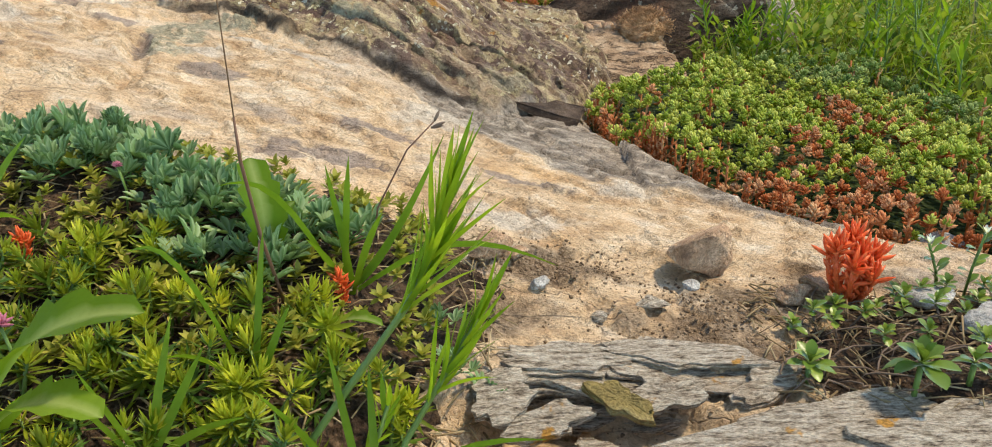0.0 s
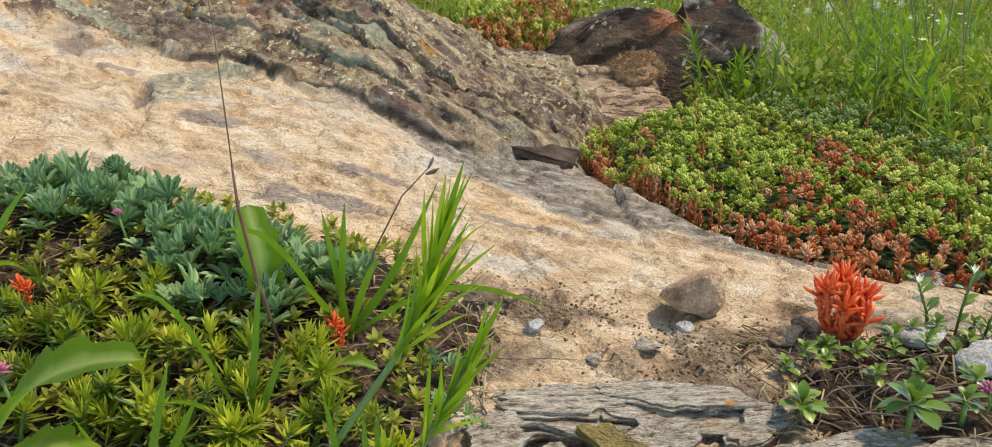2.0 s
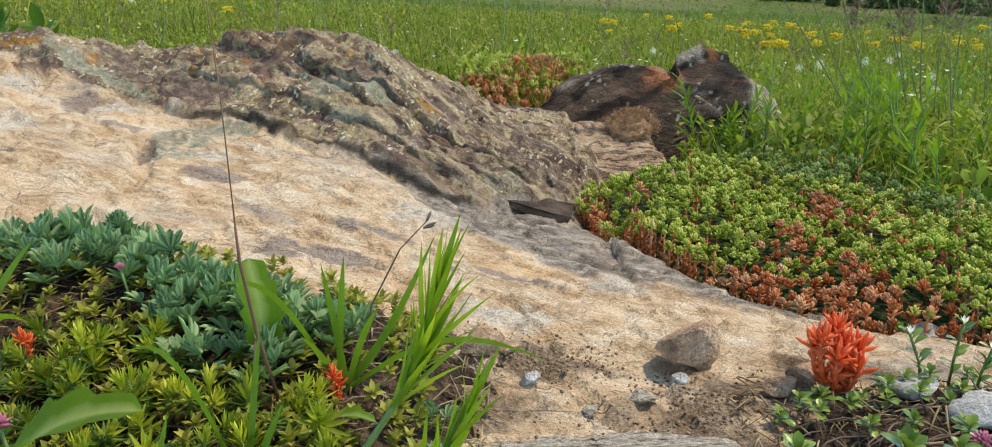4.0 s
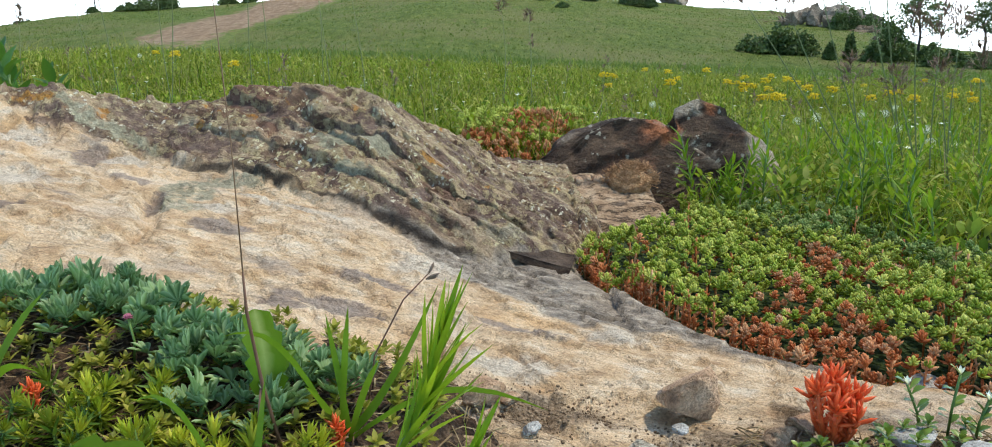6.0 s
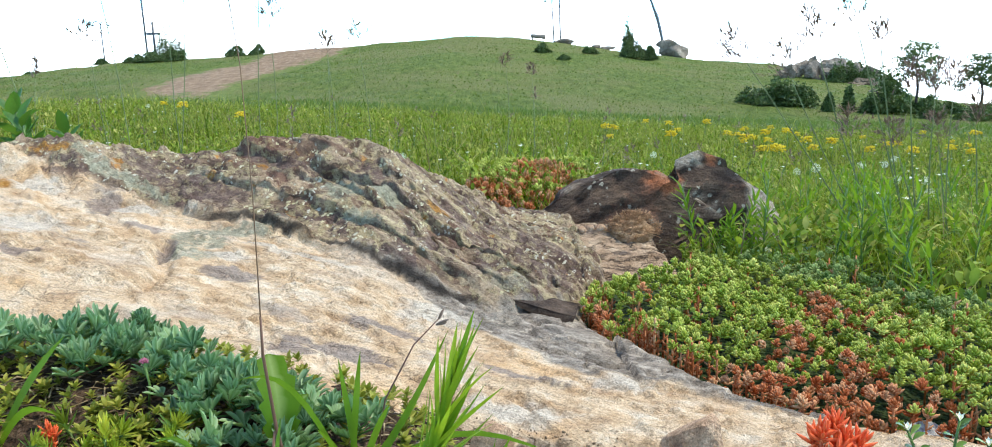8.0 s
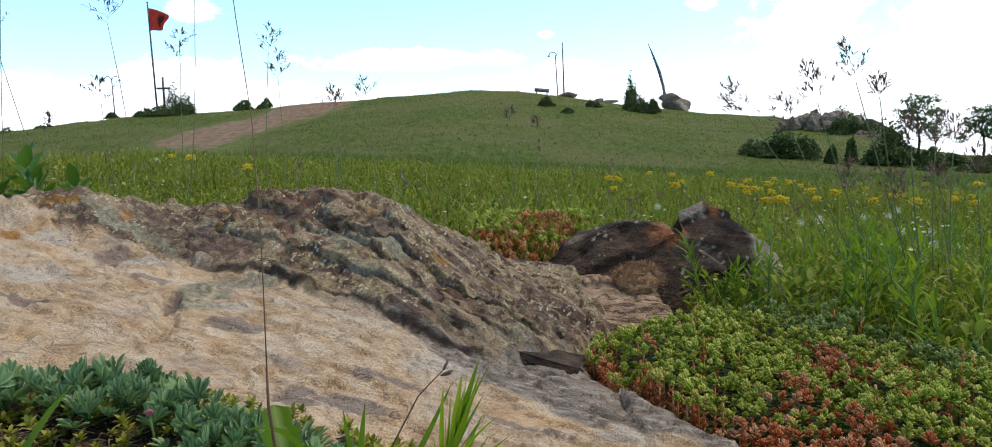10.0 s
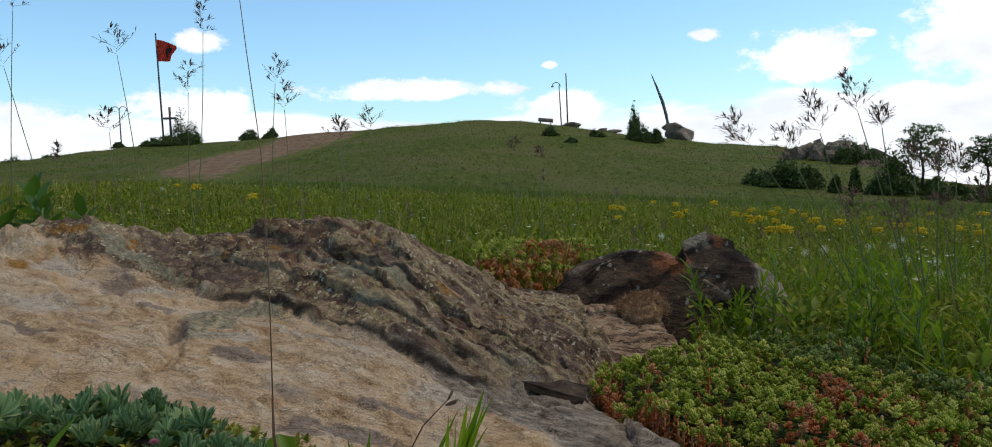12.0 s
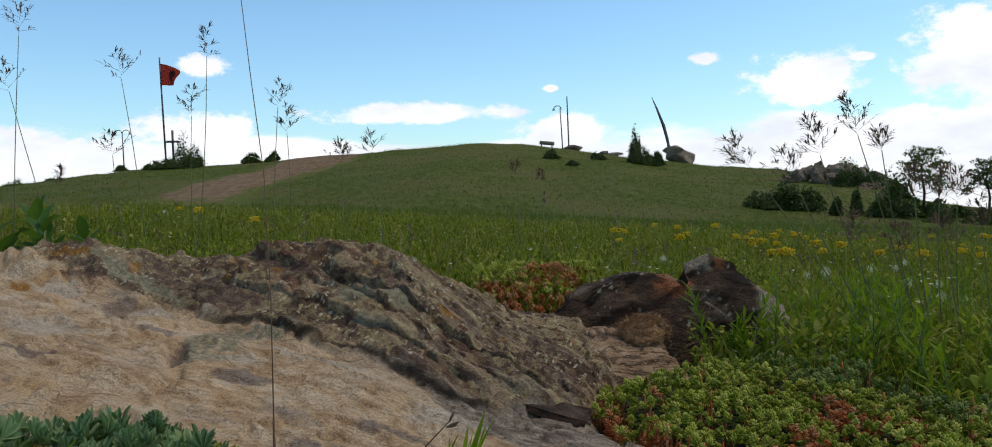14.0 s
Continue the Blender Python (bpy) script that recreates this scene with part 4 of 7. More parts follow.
def build_boulder():
    """Two blocks of dark stone: a long wedge with a sharp front edge, and a taller one against it."""
    wedge = block([(0.04, 1.34, -0.07), (0.15, 1.32, -0.08), (0.30, 1.33, -0.10), (0.44, 1.36, -0.10),
                   (0.055, 1.41, 0.012), (0.113, 1.41, 0.050), (0.173, 1.41, 0.079), (0.228, 1.412, 0.102), (0.28, 1.41, 0.106), (0.325, 1.40, 0.090), (0.43, 1.385, 0.014),
                   (0.08, 1.56, -0.06), (0.176, 1.50, 0.070), (0.252, 1.52, 0.090), (0.34, 1.53, 0.078), (0.43, 1.56, -0.08)], 1, 13, 0.7)
    tall = block([(0.33, 1.37, -0.11), (0.45, 1.352, -0.11), (0.550, 1.385, -0.11), (0.565, 1.46, -0.11), (0.355, 1.435, 0.078),
                  (0.36, 1.465, 0.108), (0.402, 1.465, 0.126), (0.458, 1.455, 0.108), (0.484, 1.405, 0.062), (0.49, 1.375, -0.02), (0.536, 1.45, 0.056), (0.552, 1.41, -0.02),
                  (0.37, 1.58, 0.05), (0.50, 1.58, 0.03), (0.35, 1.60, -0.11), (0.53, 1.58, -0.11)], 2, 12, 0.75)
    v, f = join([wedge, tall])
    x, y, z = v[:, 0], v[:, 1], v[:, 2]
    rough = waves(x + z, y + z, 30, 55, 4, 0.65)
    me = fill("boulder", v, f, BOULDER, True)
    edge = np.interp(x, (0.03, 0.055, 0.113, 0.173, 0.228, 0.28, 0.325, 0.43, 0.45), (-1, 0.012, 0.050, 0.079, 0.102, 0.106, 0.09, 0.014, -1))
    # sunlit front edge and right end are put into the colour; cap is lichen
    sunlit_lip = (1 - smooth(np.abs(z - edge) + 0.006 * rough, 0.003, 0.008)) * (y < 1.44) * 0.4
    cap = smooth(z + 0.012 * rough, 0.092, 0.104) * (x > 0.33) * (x < 0.405)
    end = smooth(x + 0.012 * rough + 0.25 * np.minimum(0, z), 0.478, 0.492) * (y < 1.5)
    attribute(me, "pale", np.maximum(np.maximum(sunlit_lip, cap * 0.8), end * 0.9))
    attribute(me, "rust", np.maximum((1 - smooth(np.hypot((x - 0.325) / 1.3, z - 0.075) + 0.016 * rough, 0.02, 0.034)) * (y > 1.39), (1 - smooth(np.hypot(x - 0.425, z - 0.11) + 0.01 * rough, 0.008, 0.016))))
    solid("boulder", me, "dark brown two-humped boulder lying in the grass", "boulder")
    # a pale flat ledge in front of it, scored by wavy cracks
    gx, gy = np.meshgrid(np.linspace(0.10, 0.335, 110), np.linspace(1.02, 1.36, 110))
    z = np.interp(gy, (1.0, 1.08, 1.2, 1.28, 1.36), (-0.06, -0.022, 0.008, 0.022, 0.0)) - 0.08 * (gx - 0.15) - 0.2 * smooth(gx + 0.02 * waves(gx, gy, 18, 59), 0.265, 0.32) + 0.006 * waves(gx, gy, 14, 56) + 0.005 * smooth(waves(gx * 0.5, gy * 1.6 + 0.02 * waves(gx, gy, 20, 57), 40, 58, 2), 0.0, 0.15)
    z = z - 0.12 * smooth(-gx, -0.13, -0.10) - 0.1 * smooth(-gy, -1.08, -1.02)
    me = fill("stone_ledge", np.stack([gx, gy, z], -1).reshape(-1, 3), grid_faces(110, 110), LEDGE)
    solid("stone_ledge", me, "pale cracked sandstone ledge at the foot of the boulder", "rock")
    bits = [rock((0.094, 0.07, 0.066), 5, 1.3, 4)]
    rnd = random.Random(6)
    for _ in range(520):
        az, el = rnd.uniform(0, math.tau), rnd.uniform(-0.2, 1.5)
        d = Vector((0.043 * math.cos(az) * math.cos(el), 0.032 * math.sin(az) * math.cos(el), 0.029 * math.sin(el)))
        k = Vector((rnd.uniform(-1, 1), rnd.uniform(-1, 1), rnd.uniform(-0.6, 1))) * 0.009
        bits.append(tube([d * 0.93, d * 1.05 + k * 0.5, d + k], [0.0007, 0.0006, 0.0004], 3))
    solid("dry_moss_clump", fill("dry_moss_clump", *join(bits), MOSS), "brown tangled clump of dry moss on the ledge", "moss", kind="stuff", m=pose(0.234, 1.225, 0.018))


build_boulder()
# ---- meadow ----

MAT_Y = (0.50, 0.60, 0.72, 0.83, 0.92, 1.00, 1.10, 1.24)
MAT_X = (0.72, 0.62, 0.56, 0.52, 0.48, 0.42, 0.34, 0.28)


def mat_side(x, y):
    """How far inside the stonecrop mat a place lies, seen from its meadow side."""
    return np.interp(y, MAT_Y, MAT_X) + 0.05 * waves(x, y, 6, 62) - x



def clear(x, y):
    """Where the meadow grows: not on the rocks and not in the stonecrop."""
    top, edge = np.interp(x, SLAB_X, TOP_Y), np.interp(y, EDGE_Y, EDGE_X)
    on_slab = (x < edge + 0.05) & (y < top + 0.13)
    on_boulder = np.hypot((x - 0.285) / 0.27, (y - 1.46) / 0.15) < 1
    on_ledge = (x > 0.05) & (x < 0.32) & (y < 1.42)
    mat = (mat_side(x, y) > 0.015) & (y < 1.24) & (x > 0.05)
    on_track = (y > 40) & (y < 92) & (x > np.interp(y, TRACK_Y, TRACK_LEFT) - 0.3) & (x < np.interp(y, TRACK_Y, TRACK_RIGHT) + 0.3)
    mat = mat | on_track
    return ~(on_slab | on_boulder | on_ledge | mat) & (y > 0.2)


def build_meadow():
    rng = np.random.default_rng(5)

    def field(n, r0, r1, half, high, wide, lean, segs, patchy=0.5):
        r = np.sqrt(rng.uniform(r0 * r0, r1 * r1, n))
        a = rng.uniform(-half, half, n)
        x, y = r * np.sin(a), r * np.cos(a)
        k = clear(x, y)
        x, y = x[k], y[k]
        z = ground_z(x, y) - 0.005
        h = high * rng.lognormal(0, 0.38, len(x)) * np.clip(0.80 + patchy * 1.6 * waves(x, y, 3.4, 61, 4), 0.18, 2)
        return blades(x, y, z, h, wide * rng.uniform(0.6, 1.4, len(x)), rng, lean, segs)

    def sow(name, mat, label, *args, **more):
        v, f = field(*args, **more)
        solid(name, fill(name, v, f, mat), label, "grass", kind="stuff")

    sow("meadow_grass", GRASS, "lush green meadow grass behind the rocks", 52000, 0.62, 3.2, 0.75, 0.055, 0.0032, 0.9, 3)
    sow("meadow_grass", GRASS_PALE, "thin pale green grass among the meadow", 20000, 0.62, 3.6, 0.75, 0.09, 0.0015, 0.55, 3)
    sow("meadow_grass", GRASS, "lush green meadow grass at the hill's foot", 70000, 3.2, 9.5, 0.66, 0.068, 0.0075, 0.95, 3)
    sow("meadow_grass", GRASS_PALE, "pale grass in the meadow at the hill's foot", 40000, 3.2, 10.0, 0.66, 0.115, 0.0036, 0.7, 3)
    sow("hill_grass", HILLGRASS, "short grazed grass below the hill", 50000, 9.5, 40.0, 0.64, 0.09, 0.03, 0.6, 2)
    sow("hill_grass", HILLGRASS, "short grazed grass on the hill", 26000, 40.0, 96.0, 0.64, 0.11, 0.09, 0.7, 2)
    sow("dry_grass", STRAW, "dry straw-coloured stalks in the meadow", 6000, 0.7, 8.0, 0.7, 0.12, 0.0020, 0.6, 3)


build_meadow()


def spikelets(rng, high, wide, n, drop=0.2):
    """A loose panicle of small pointed spikelets on hair-thin branches, upright from the origin."""
    bits = []
    for i in range(n):
        s = (i + 0.5) / n
        az, reach = rng.uniform(0, 360), wide * (1 - 0.75 * s) * rng.uniform(0.4, 1.0)
        z = high * s * 0.8
        a = radians(az)
        end = (reach * math.cos(a), reach * math.sin(a), z + reach * rng.uniform(0.2, 0.9))
        bits.append(tube([(0, 0, z), end], [0.0004, 0.0003], 3))
        for _ in range(rng.randint(4, 7)):
            k = rng.uniform(0.35, 1.08)
            at = (end[0] * k, end[1] * k, z + (end[2] - z) * k)
            bits.append(put(leaf(rng.uniform(0.011, 0.019), 0.0031, 2, 0.5, 0.5, 0.7), turned(az + rng.uniform(-60, 60), rng.uniform(5, 80), at)))
    return join(bits)


def flowering_grass(rng, base, tip, head, wide, n, bow=0.02, radius=0.0011):
    b, t = Vector(base), Vector(tip)
    t0 = t - Vector((0, 0, head * 0.6))
    side = Vector((rng.uniform(-1, 1), rng.uniform(-0.3, 0.3), 0)) * bow
    path = [b + (t0 - b) * s + side * math.sin(math.pi * s) for s in (0, 0.2, 0.4, 0.6, 0.8, 1)]
    ob = thing("flowering_grass", "thin flowering grass stalk with a purplish open seed head", "grass stalk", Matrix.Translation(b), "flowering grass stalks")
    part("stem", fill("stem", *tube([p - b for p in path], [radius, radius, radius, radius * 0.9, radius * 0.8, radius * 0.6], 5), STALK), ob)
    part("seed_head", fill("seed_head", *spikelets(rng, head, wide, n), SEEDHEAD), ob, "purplish brown feathery seed head", Matrix.Translation(t0 - b) @ (t0 - path[-2]).to_track_quat("Z", "Y").to_matrix().to_4x4())


def build_stalks():
    rng = random.Random(8)
    # foot x, tip x y z, head height, head width
    for fx, x, y, z, head, wide in (
            (-1.10, -1.057, 1.7, 0.69, 0.09, 0.06), (-0.93, -1.085, 1.7, 0.56, 0.08, 0.06), (-0.79, -0.833, 1.7, 0.578, 0.075, 0.05),
            (-0.72, -0.640, 1.7, 0.625, 0.08, 0.03), (-0.66, -0.680, 1.7, 0.495, 0.08, 0.05), (-0.50, -0.486, 1.7, 0.50, 0.065, 0.045),
            (-0.50, -0.468, 1.7, 0.445, 0.07, 0.05), (-0.80, -0.861, 1.7, 0.40, 0.06, 0.05), (-0.43, -0.406, 2.0, 0.38, 0.05, 0.03),
            (-0.34, -0.347, 1.7, 0.367, 0.055, 0.04), (-0.28, -0.278, 1.7, 0.385, 0.055, 0.04), (0.03, 0.048, 2.0, 0.325, 0.04, 0.03), (0.12, 0.125, 2.2, 0.305, 0.04, 0.02), (-1.0, -0.985, 1.7, 0.33, 0.05, 0.012)):
        flowering_grass(rng, (fx, y, float(ground_z(fx, y)) - 0.01), (x, y, z), head, wide, 12)
    for fx, x, y, z, head, wide in (
            (0.76, 0.501, 1.5, 0.345, 0.085, 0.062), (0.77, 0.590, 1.5, 0.31, 0.085, 0.062), (0.80, 0.640, 1.5, 0.370, 0.095, 0.060),
            (0.85, 0.715, 1.5, 0.410, 0.100, 0.055), (0.845, 0.762, 1.5, 0.350, 0.05, 0.035), (0.885, 0.875, 1.5, 0.262, 0.085, 0.070),
            (0.82, 0.755, 1.4, 0.165, 0.07, 0.05), (0.72, 0.667, 1.4, 0.185, 0.07, 0.045), (0.84, 0.80, 1.45, 0.27, 0.07, 0.035), (0.95, 0.94, 1.55, 0.26, 0.08, 0.06), (0.90, 0.86, 1.45, 0.17, 0.07, 0.05), (0.98, 0.96, 1.5, 0.20, 0.08, 0.05)):
        flowering_grass(rng, (fx, y, float(ground_z(fx, y)) - 0.01), (x, y, z), head, wide, 26, 0.012, 0.0015)
    for _ in range(46):
        y = rng.uniform(1.7, 5.5)
        x = rng.uniform(-0.62, 0.62) * y
        if not clear(np.array([x]), np.array([y]))[0]:
            continue
        g = float(ground_z(x, y))
        flowering_grass(rng, (x, y, g - 0.01), (x + rng.uniform(-0.06, 0.06), y, g + rng.uniform(0.16, 0.30)), 0.045, 0.018, 6)


build_stalks()


def build_flowers():
    rng = random.Random(12)
    # dandelion clocks: a ball of fine down on a hollow stalk
    down = []
    for i in range(70):
        h = 1 - 2 * (i + 0.5) / 70
        az = i * 137.5
        tilt = math.degrees(math.asin(h))
        down.append(put(tube([(0.003, 0, 0), (0.016, 0, 0)], [0.0002, 0.0002], 3, False), turned(az, tilt)))
        for k in range(5):
            down.append(put(leaf(0.006, 0.0016, 1, 0, 0, 0.8), turned(az, tilt) @ pose(0.015, 0, 0) @ turned(90, 0) @ turned(k * 72, 0) @ pose(0, 0, 0, 0, -40, 0)))
    down.append(rock((0.006, 0.006, 0.006), 1, 0.1, 1))
    clock = fill("seed_ball", *join(down), WHITE)
    for x, y, z in ((0.765, 3.6, -0.078), (1.108, 2.6, -0.043), (1.36, 2.8, -0.06), (1.44, 2.7, -0.10), (1.544, 2.7, -0.11), (1.39, 2.4, -0.14), (1.28, 3.2, -0.126), (1.53, 2.5, -0.135), (1.75, 3.4, -0.13), (2.1, 4.0, -0.17), (-0.35, 3.1, -0.01), (-2.55, 5.9, 0.17), (0.93, 3.3, -0.12)):
        g = float(ground_z(x, y))
        z = max(z, g + 0.08)
        ob = thing("dandelion_clock", "white dandelion seed ball on a thin stalk in the meadow", "dandelion", pose(x, y, g - 0.005), "dandelion clocks")
        part("stalk", fill("stalk", *tube([(0, 0, 0), (0.006, 0, (z - g) * 0.5), (0, 0, z - g)], 0.0016, 5), GREEN_STEM), ob)
        part("seed_ball", clock, ob, "white fluffy seed ball", pose(0, 0, z - g))
    # yellow umbels
    heads = []
    for i in range(34):
        r, a = 0.045 * math.sqrt((i + 0.5) / 34), i * 2.4
        at = (r * math.cos(a), r * math.sin(a), 0.02 - r * 0.5 + rng.uniform(-0.02, 0.016))
        heads.append(put(rock((0.021, 0.021, 0.017), i, 0.4, 1), pose(*at)))
    umbel = fill("flower_head", *join(heads), YELLOW)
    spots = [(-2.47, 6.0, 0.19), (-2.33, 6.0, 0.176), (-1.9, 6.0, 0.09), (0.89, 6.0, -0.07), (0.97, 6.1, -0.08), (1.45, 6.0, -0.115), (1.84, 6.0, -0.15), (1.76, 5.0, -0.187), (1.80, 5.5, -0.174), (1.84, 5.0, -0.18), (2.09, 5.0, -0.188), (2.43, 5.5, -0.19), (2.58, 5.0, -0.18), (2.74, 5.0, -0.22), (2.99, 5.0, -0.21), (2.87, 4.6, -0.2)]
    for _ in range(26):
        y = rng.uniform(4.6, 8.0)
        x = y * rng.uniform(0.15, 0.64)
        spots.append((x, y, float(ground_z(x, y)) + rng.uniform(0.10, 0.2)))
    for x, y, z in spots:
        g = float(ground_z(x, y))
        z = max(z, g + 0.10)
        ob = thing("yellow_flower", "clustered yellow meadow flower on a green stalk", "wildflower", pose(x, y, g - 0.005, 0, 0, rng.uniform(0, 360)), "yellow meadow flowers")
        part("stalk", fill("stalk", *tube([(0, 0, 0), (0.01, 0, (z - g) * 0.5), (0, 0, z - g)], 0.0022, 4), GREEN_STEM), ob)
        part("flower_head", umbel, ob, "dense yellow flower head", pose(0, 0, z - g) @ Matrix.Scale(rng.uniform(0.5, 0.95), 4))
    # small white meadow flowers
    petals = [put(leaf(0.008, 0.005, 2, 0.3, 0.1, 0.9), turned(k * 72, 25)) for k in range(5)]
    daisy = fill("flower_head", *join(petals), WHITE)
    for _ in range(280):
        y = rng.uniform(1.7, 8.0)
        x = y * rng.uniform(-0.6, 0.64)
        if not clear(np.array([x]), np.array([y]))[0]:
            continue
        g, h = float(ground_z(x, y)), rng.uniform(0.07, 0.15)
        ob = thing("white_flower", "tiny white meadow flower on a thin stalk", "wildflower", pose(x, y, g - 0.005), "white meadow flowers")
        part("stalk", fill("stalk", *tube([(0, 0, 0), (0.004, 0, h)], 0.001, 3), GREEN_STEM), ob)
        part("flower_head", daisy, ob, "white petals", pose(0.004, 0, h) @ Matrix.Scale(rng.uniform(0.7, 1.7), 4))


build_flowers()


def leafy_stem(rng, path, length, width, n, mat, start=0.25, name="leafy_herb", label="", radius=0.0014, tilt=(35, 70), group=""):
    """An upright herb with narrow leaves all round its stem; each leaf a part."""
    base = Vector(path[0])
    ob = thing(name, label, "herb", Matrix.Translation(base), group)
    pts = [Vector(p) - base for p in path]
    part("stem", fill("stem", *tube(pts, [radius * (1 - 0.5 * i / len(pts)) for i in range(len(pts))], 6), GREEN_STEM), ob)
    blade = [fill("leaf", *leaf(length, width, 5, b, 0.35, 0.75), mat) for b in (-0.25, 0.1, 0.45)]
    for i in range(n):
        s = start + (1 - start) * (i + 0.5) / n
        k = s * (len(pts) - 1)
        j = min(int(k), len(pts) - 2)
        at = pts[j].lerp(pts[j + 1], k - j)
        axis = (pts[j + 1] - pts[j]).to_track_quat("Z", "Y").to_matrix().to_4x4()
        lift = tilt[0] + (tilt[1] - tilt[0]) * s + rng.uniform(-10, 10)
        part("leaf", rng.choice(blade), ob, "", Matrix.Translation(at) @ axis @ turned(i * 137.5 + rng.uniform(-20, 20), lift, (0, 0, 0), rng.uniform(0.75, 1.15) * (1.1 - 0.25 * s), rng.uniform(-25, 25)))
    return ob


def build_herbs():
    rng = random.Random(21)
    # leafy herbs round the boulder's foot
    for x, y, h, lean in ((0.345, 1.24, 0.145, -0.03), (0.385, 1.22, 0.095, 0.01), (0.42, 1.25, 0.12, 0.02), (0.36, 1.20, 0.08, 0.02), (0.45, 1.22, 0.10, 0.0), (0.49, 1.26, 0.10, 0.03), (0.40, 1.19, 0.07, -0.02), (0.53, 1.30, 0.12, 0.02), (0.46, 1.30, 0.09, -0.01), (0.33, 1.22, 0.06, 0.03)):
        g = float(ground_z(x, y)) - 0.005
        leafy_stem(rng, [(x, y, g), (x + lean * 0.3, y, g + h * 0.5), (x + lean, y - 0.01, g + h)], 0.034, 0.0052, 26, HERB, 0.12, "leafy_herb", "upright green herb with narrow leaves beside the boulder", 0.0014, (25, 60), "herbs by the boulder")
    for _ in range(95):
        y = rng.uniform(0.75, 2.4)
        x = y * rng.uniform(0.36, 0.74)
        if not clear(np.array([x]), np.array([y]))[0]:
            continue
        g, h = float(ground_z(x, y)) - 0.005, rng.uniform(0.08, 0.17)
        a = rng.uniform(-0.03, 0.03)
        leafy_stem(rng, [(x, y, g), (x + a * 0.3, y, g + h * 0.5), (x + a, y, g + h)], 0.034, 0.0055, 16, HERB, 0.12, "leafy_herb", "upright green herb with narrow leaves in the meadow", 0.0014, (25, 60), "herbs in the meadow")
    # broad-leaved clumps
    wide = [fill("leaf", *leaf(0.085, 0.032, 6, b, 0.2, 0.9), DOCK) for b in (0.5, 0.9)]
    for x, y, h in ((-1.02, 1.52, 0.30), (-0.95, 1.55, 0.31), (-0.90, 1.50, 0.29), (-0.85, 1.56, 0.27), (-1.08, 1.58, 0.30), (-1.15, 1.55, 0.30), (-0.98, 1.62, 0.32)):
        g = float(ground_z(x, y)) - 0.005
        leafy_stem(rng, [(x, y, g), (x + 0.01, y, g + h * 0.5), (x - 0.01, y, g + h)], 0.075, 0.028, 18, DOCK, 0.35, "broadleaf_herb", "tall dark green broad-leaved herb behind the slab", 0.003, (5, 50), "broad-leaved herbs")
    spots = []
    spots += [(0.37, 1.27, 0.5), (0.41, 1.24, 0.55), (0.45, 1.29, 0.6), (0.49, 1.32, 0.6), (0.43, 1.31, 0.6), (0.53, 1.34, 0.55), (0.39, 1.30, 0.5), (0.56, 1.28, 0.45), (0.60, 1.36, 0.5), (0.35, 1.25, 0.45), (0.47, 1.24, 0.5), (0.51, 1.27, 0.5)]
    for _ in range(55):
        y = rng.uniform(1.6, 5.0)
        spots.append((y * rng.uniform(-0.6, 0.68), y, rng.uniform(0.35, 0.7)))
    for x, y, s in spots:
        if not clear(np.array([x]), np.array([y]))[0]:
            continue
        ob = thing("broadleaf_weed", "low clump of broad green leaves in the meadow", "weed", pose(x, y, float(ground_z(x, y)) - 0.004, 0, 0, rng.uniform(0, 360)), "broad-leaved weeds")
        for k in range(9):
            part("leaf", rng.choice(wide), ob, "", turned(k * 40 + rng.uniform(-15, 15), rng.uniform(25, 75), (0, 0, 0), s * rng.uniform(0.7, 1.2)))


build_herbs()


def build_low_leaves():
    """Small round leaves and pale leaflets that fill the sward between the blades."""
    rng = np.random.default_rng(23)
    small = leaf(0.014, 0.0065, 3, 0.5, 0.2, 1.0)
    v0, f0 = small[0], np.array(small[1])
    for mat, label, n, near, far, high in ((HERB_MASS, "small broad leaves crowded between the meadow grass", 15000, 0.7, 3.6, 0.075), (GRASS_PALE, "pale yellow-green leaflets between the meadow grass", 6000, 0.7, 4.0, 0.08), (HERB_MASS, "broad leaves crowded in the meadow at the hill's foot", 22000, 3.2, 9.0, 0.09), (GRASS_PALE, "pale leaflets in the meadow at the hill's foot", 9000, 3.2, 9.0, 0.11)):
        y = near + (far - near) * rng.random(n) ** 1.4
        x = y * rng.uniform(-0.62, 0.70, n)
        keep = clear(x, y) & (waves(x, y, 3.5, 65) > -0.2)
        x, y = x[keep], y[keep]
        k = len(x)
        z = ground_z(x, y) + rng.uniform(0.01, high, k)
        az, lift, size = rng.uniform(0, math.tau, k), rng.uniform(0, 1.3, k), rng.uniform(0.6, 1.5, k) * (1 + 0.14 * y)
        ca, sa, cl, sl = np.cos(az), np.sin(az), np.cos(lift), np.sin(lift)
        m = np.stack([np.stack([ca * cl, -sa, -ca * sl], -1), np.stack([sa * cl, ca, -sa * sl], -1), np.stack([sl, 0 * sl, cl], -1)], 1) * size[:, None, None]
        v = np.einsum("nij,vj->nvi", m, v0) + np.stack([x, y, z], -1)[:, None, :]
        f = f0[None] + (np.arange(k) * len(v0))[:, None, None]
        solid("meadow_leaves", fill("meadow_leaves", v.reshape(-1, 3), f.reshape(-1, 4), mat), label, "ground cover", kind="stuff")


build_low_leaves()

# ---- stonecrop mats ----


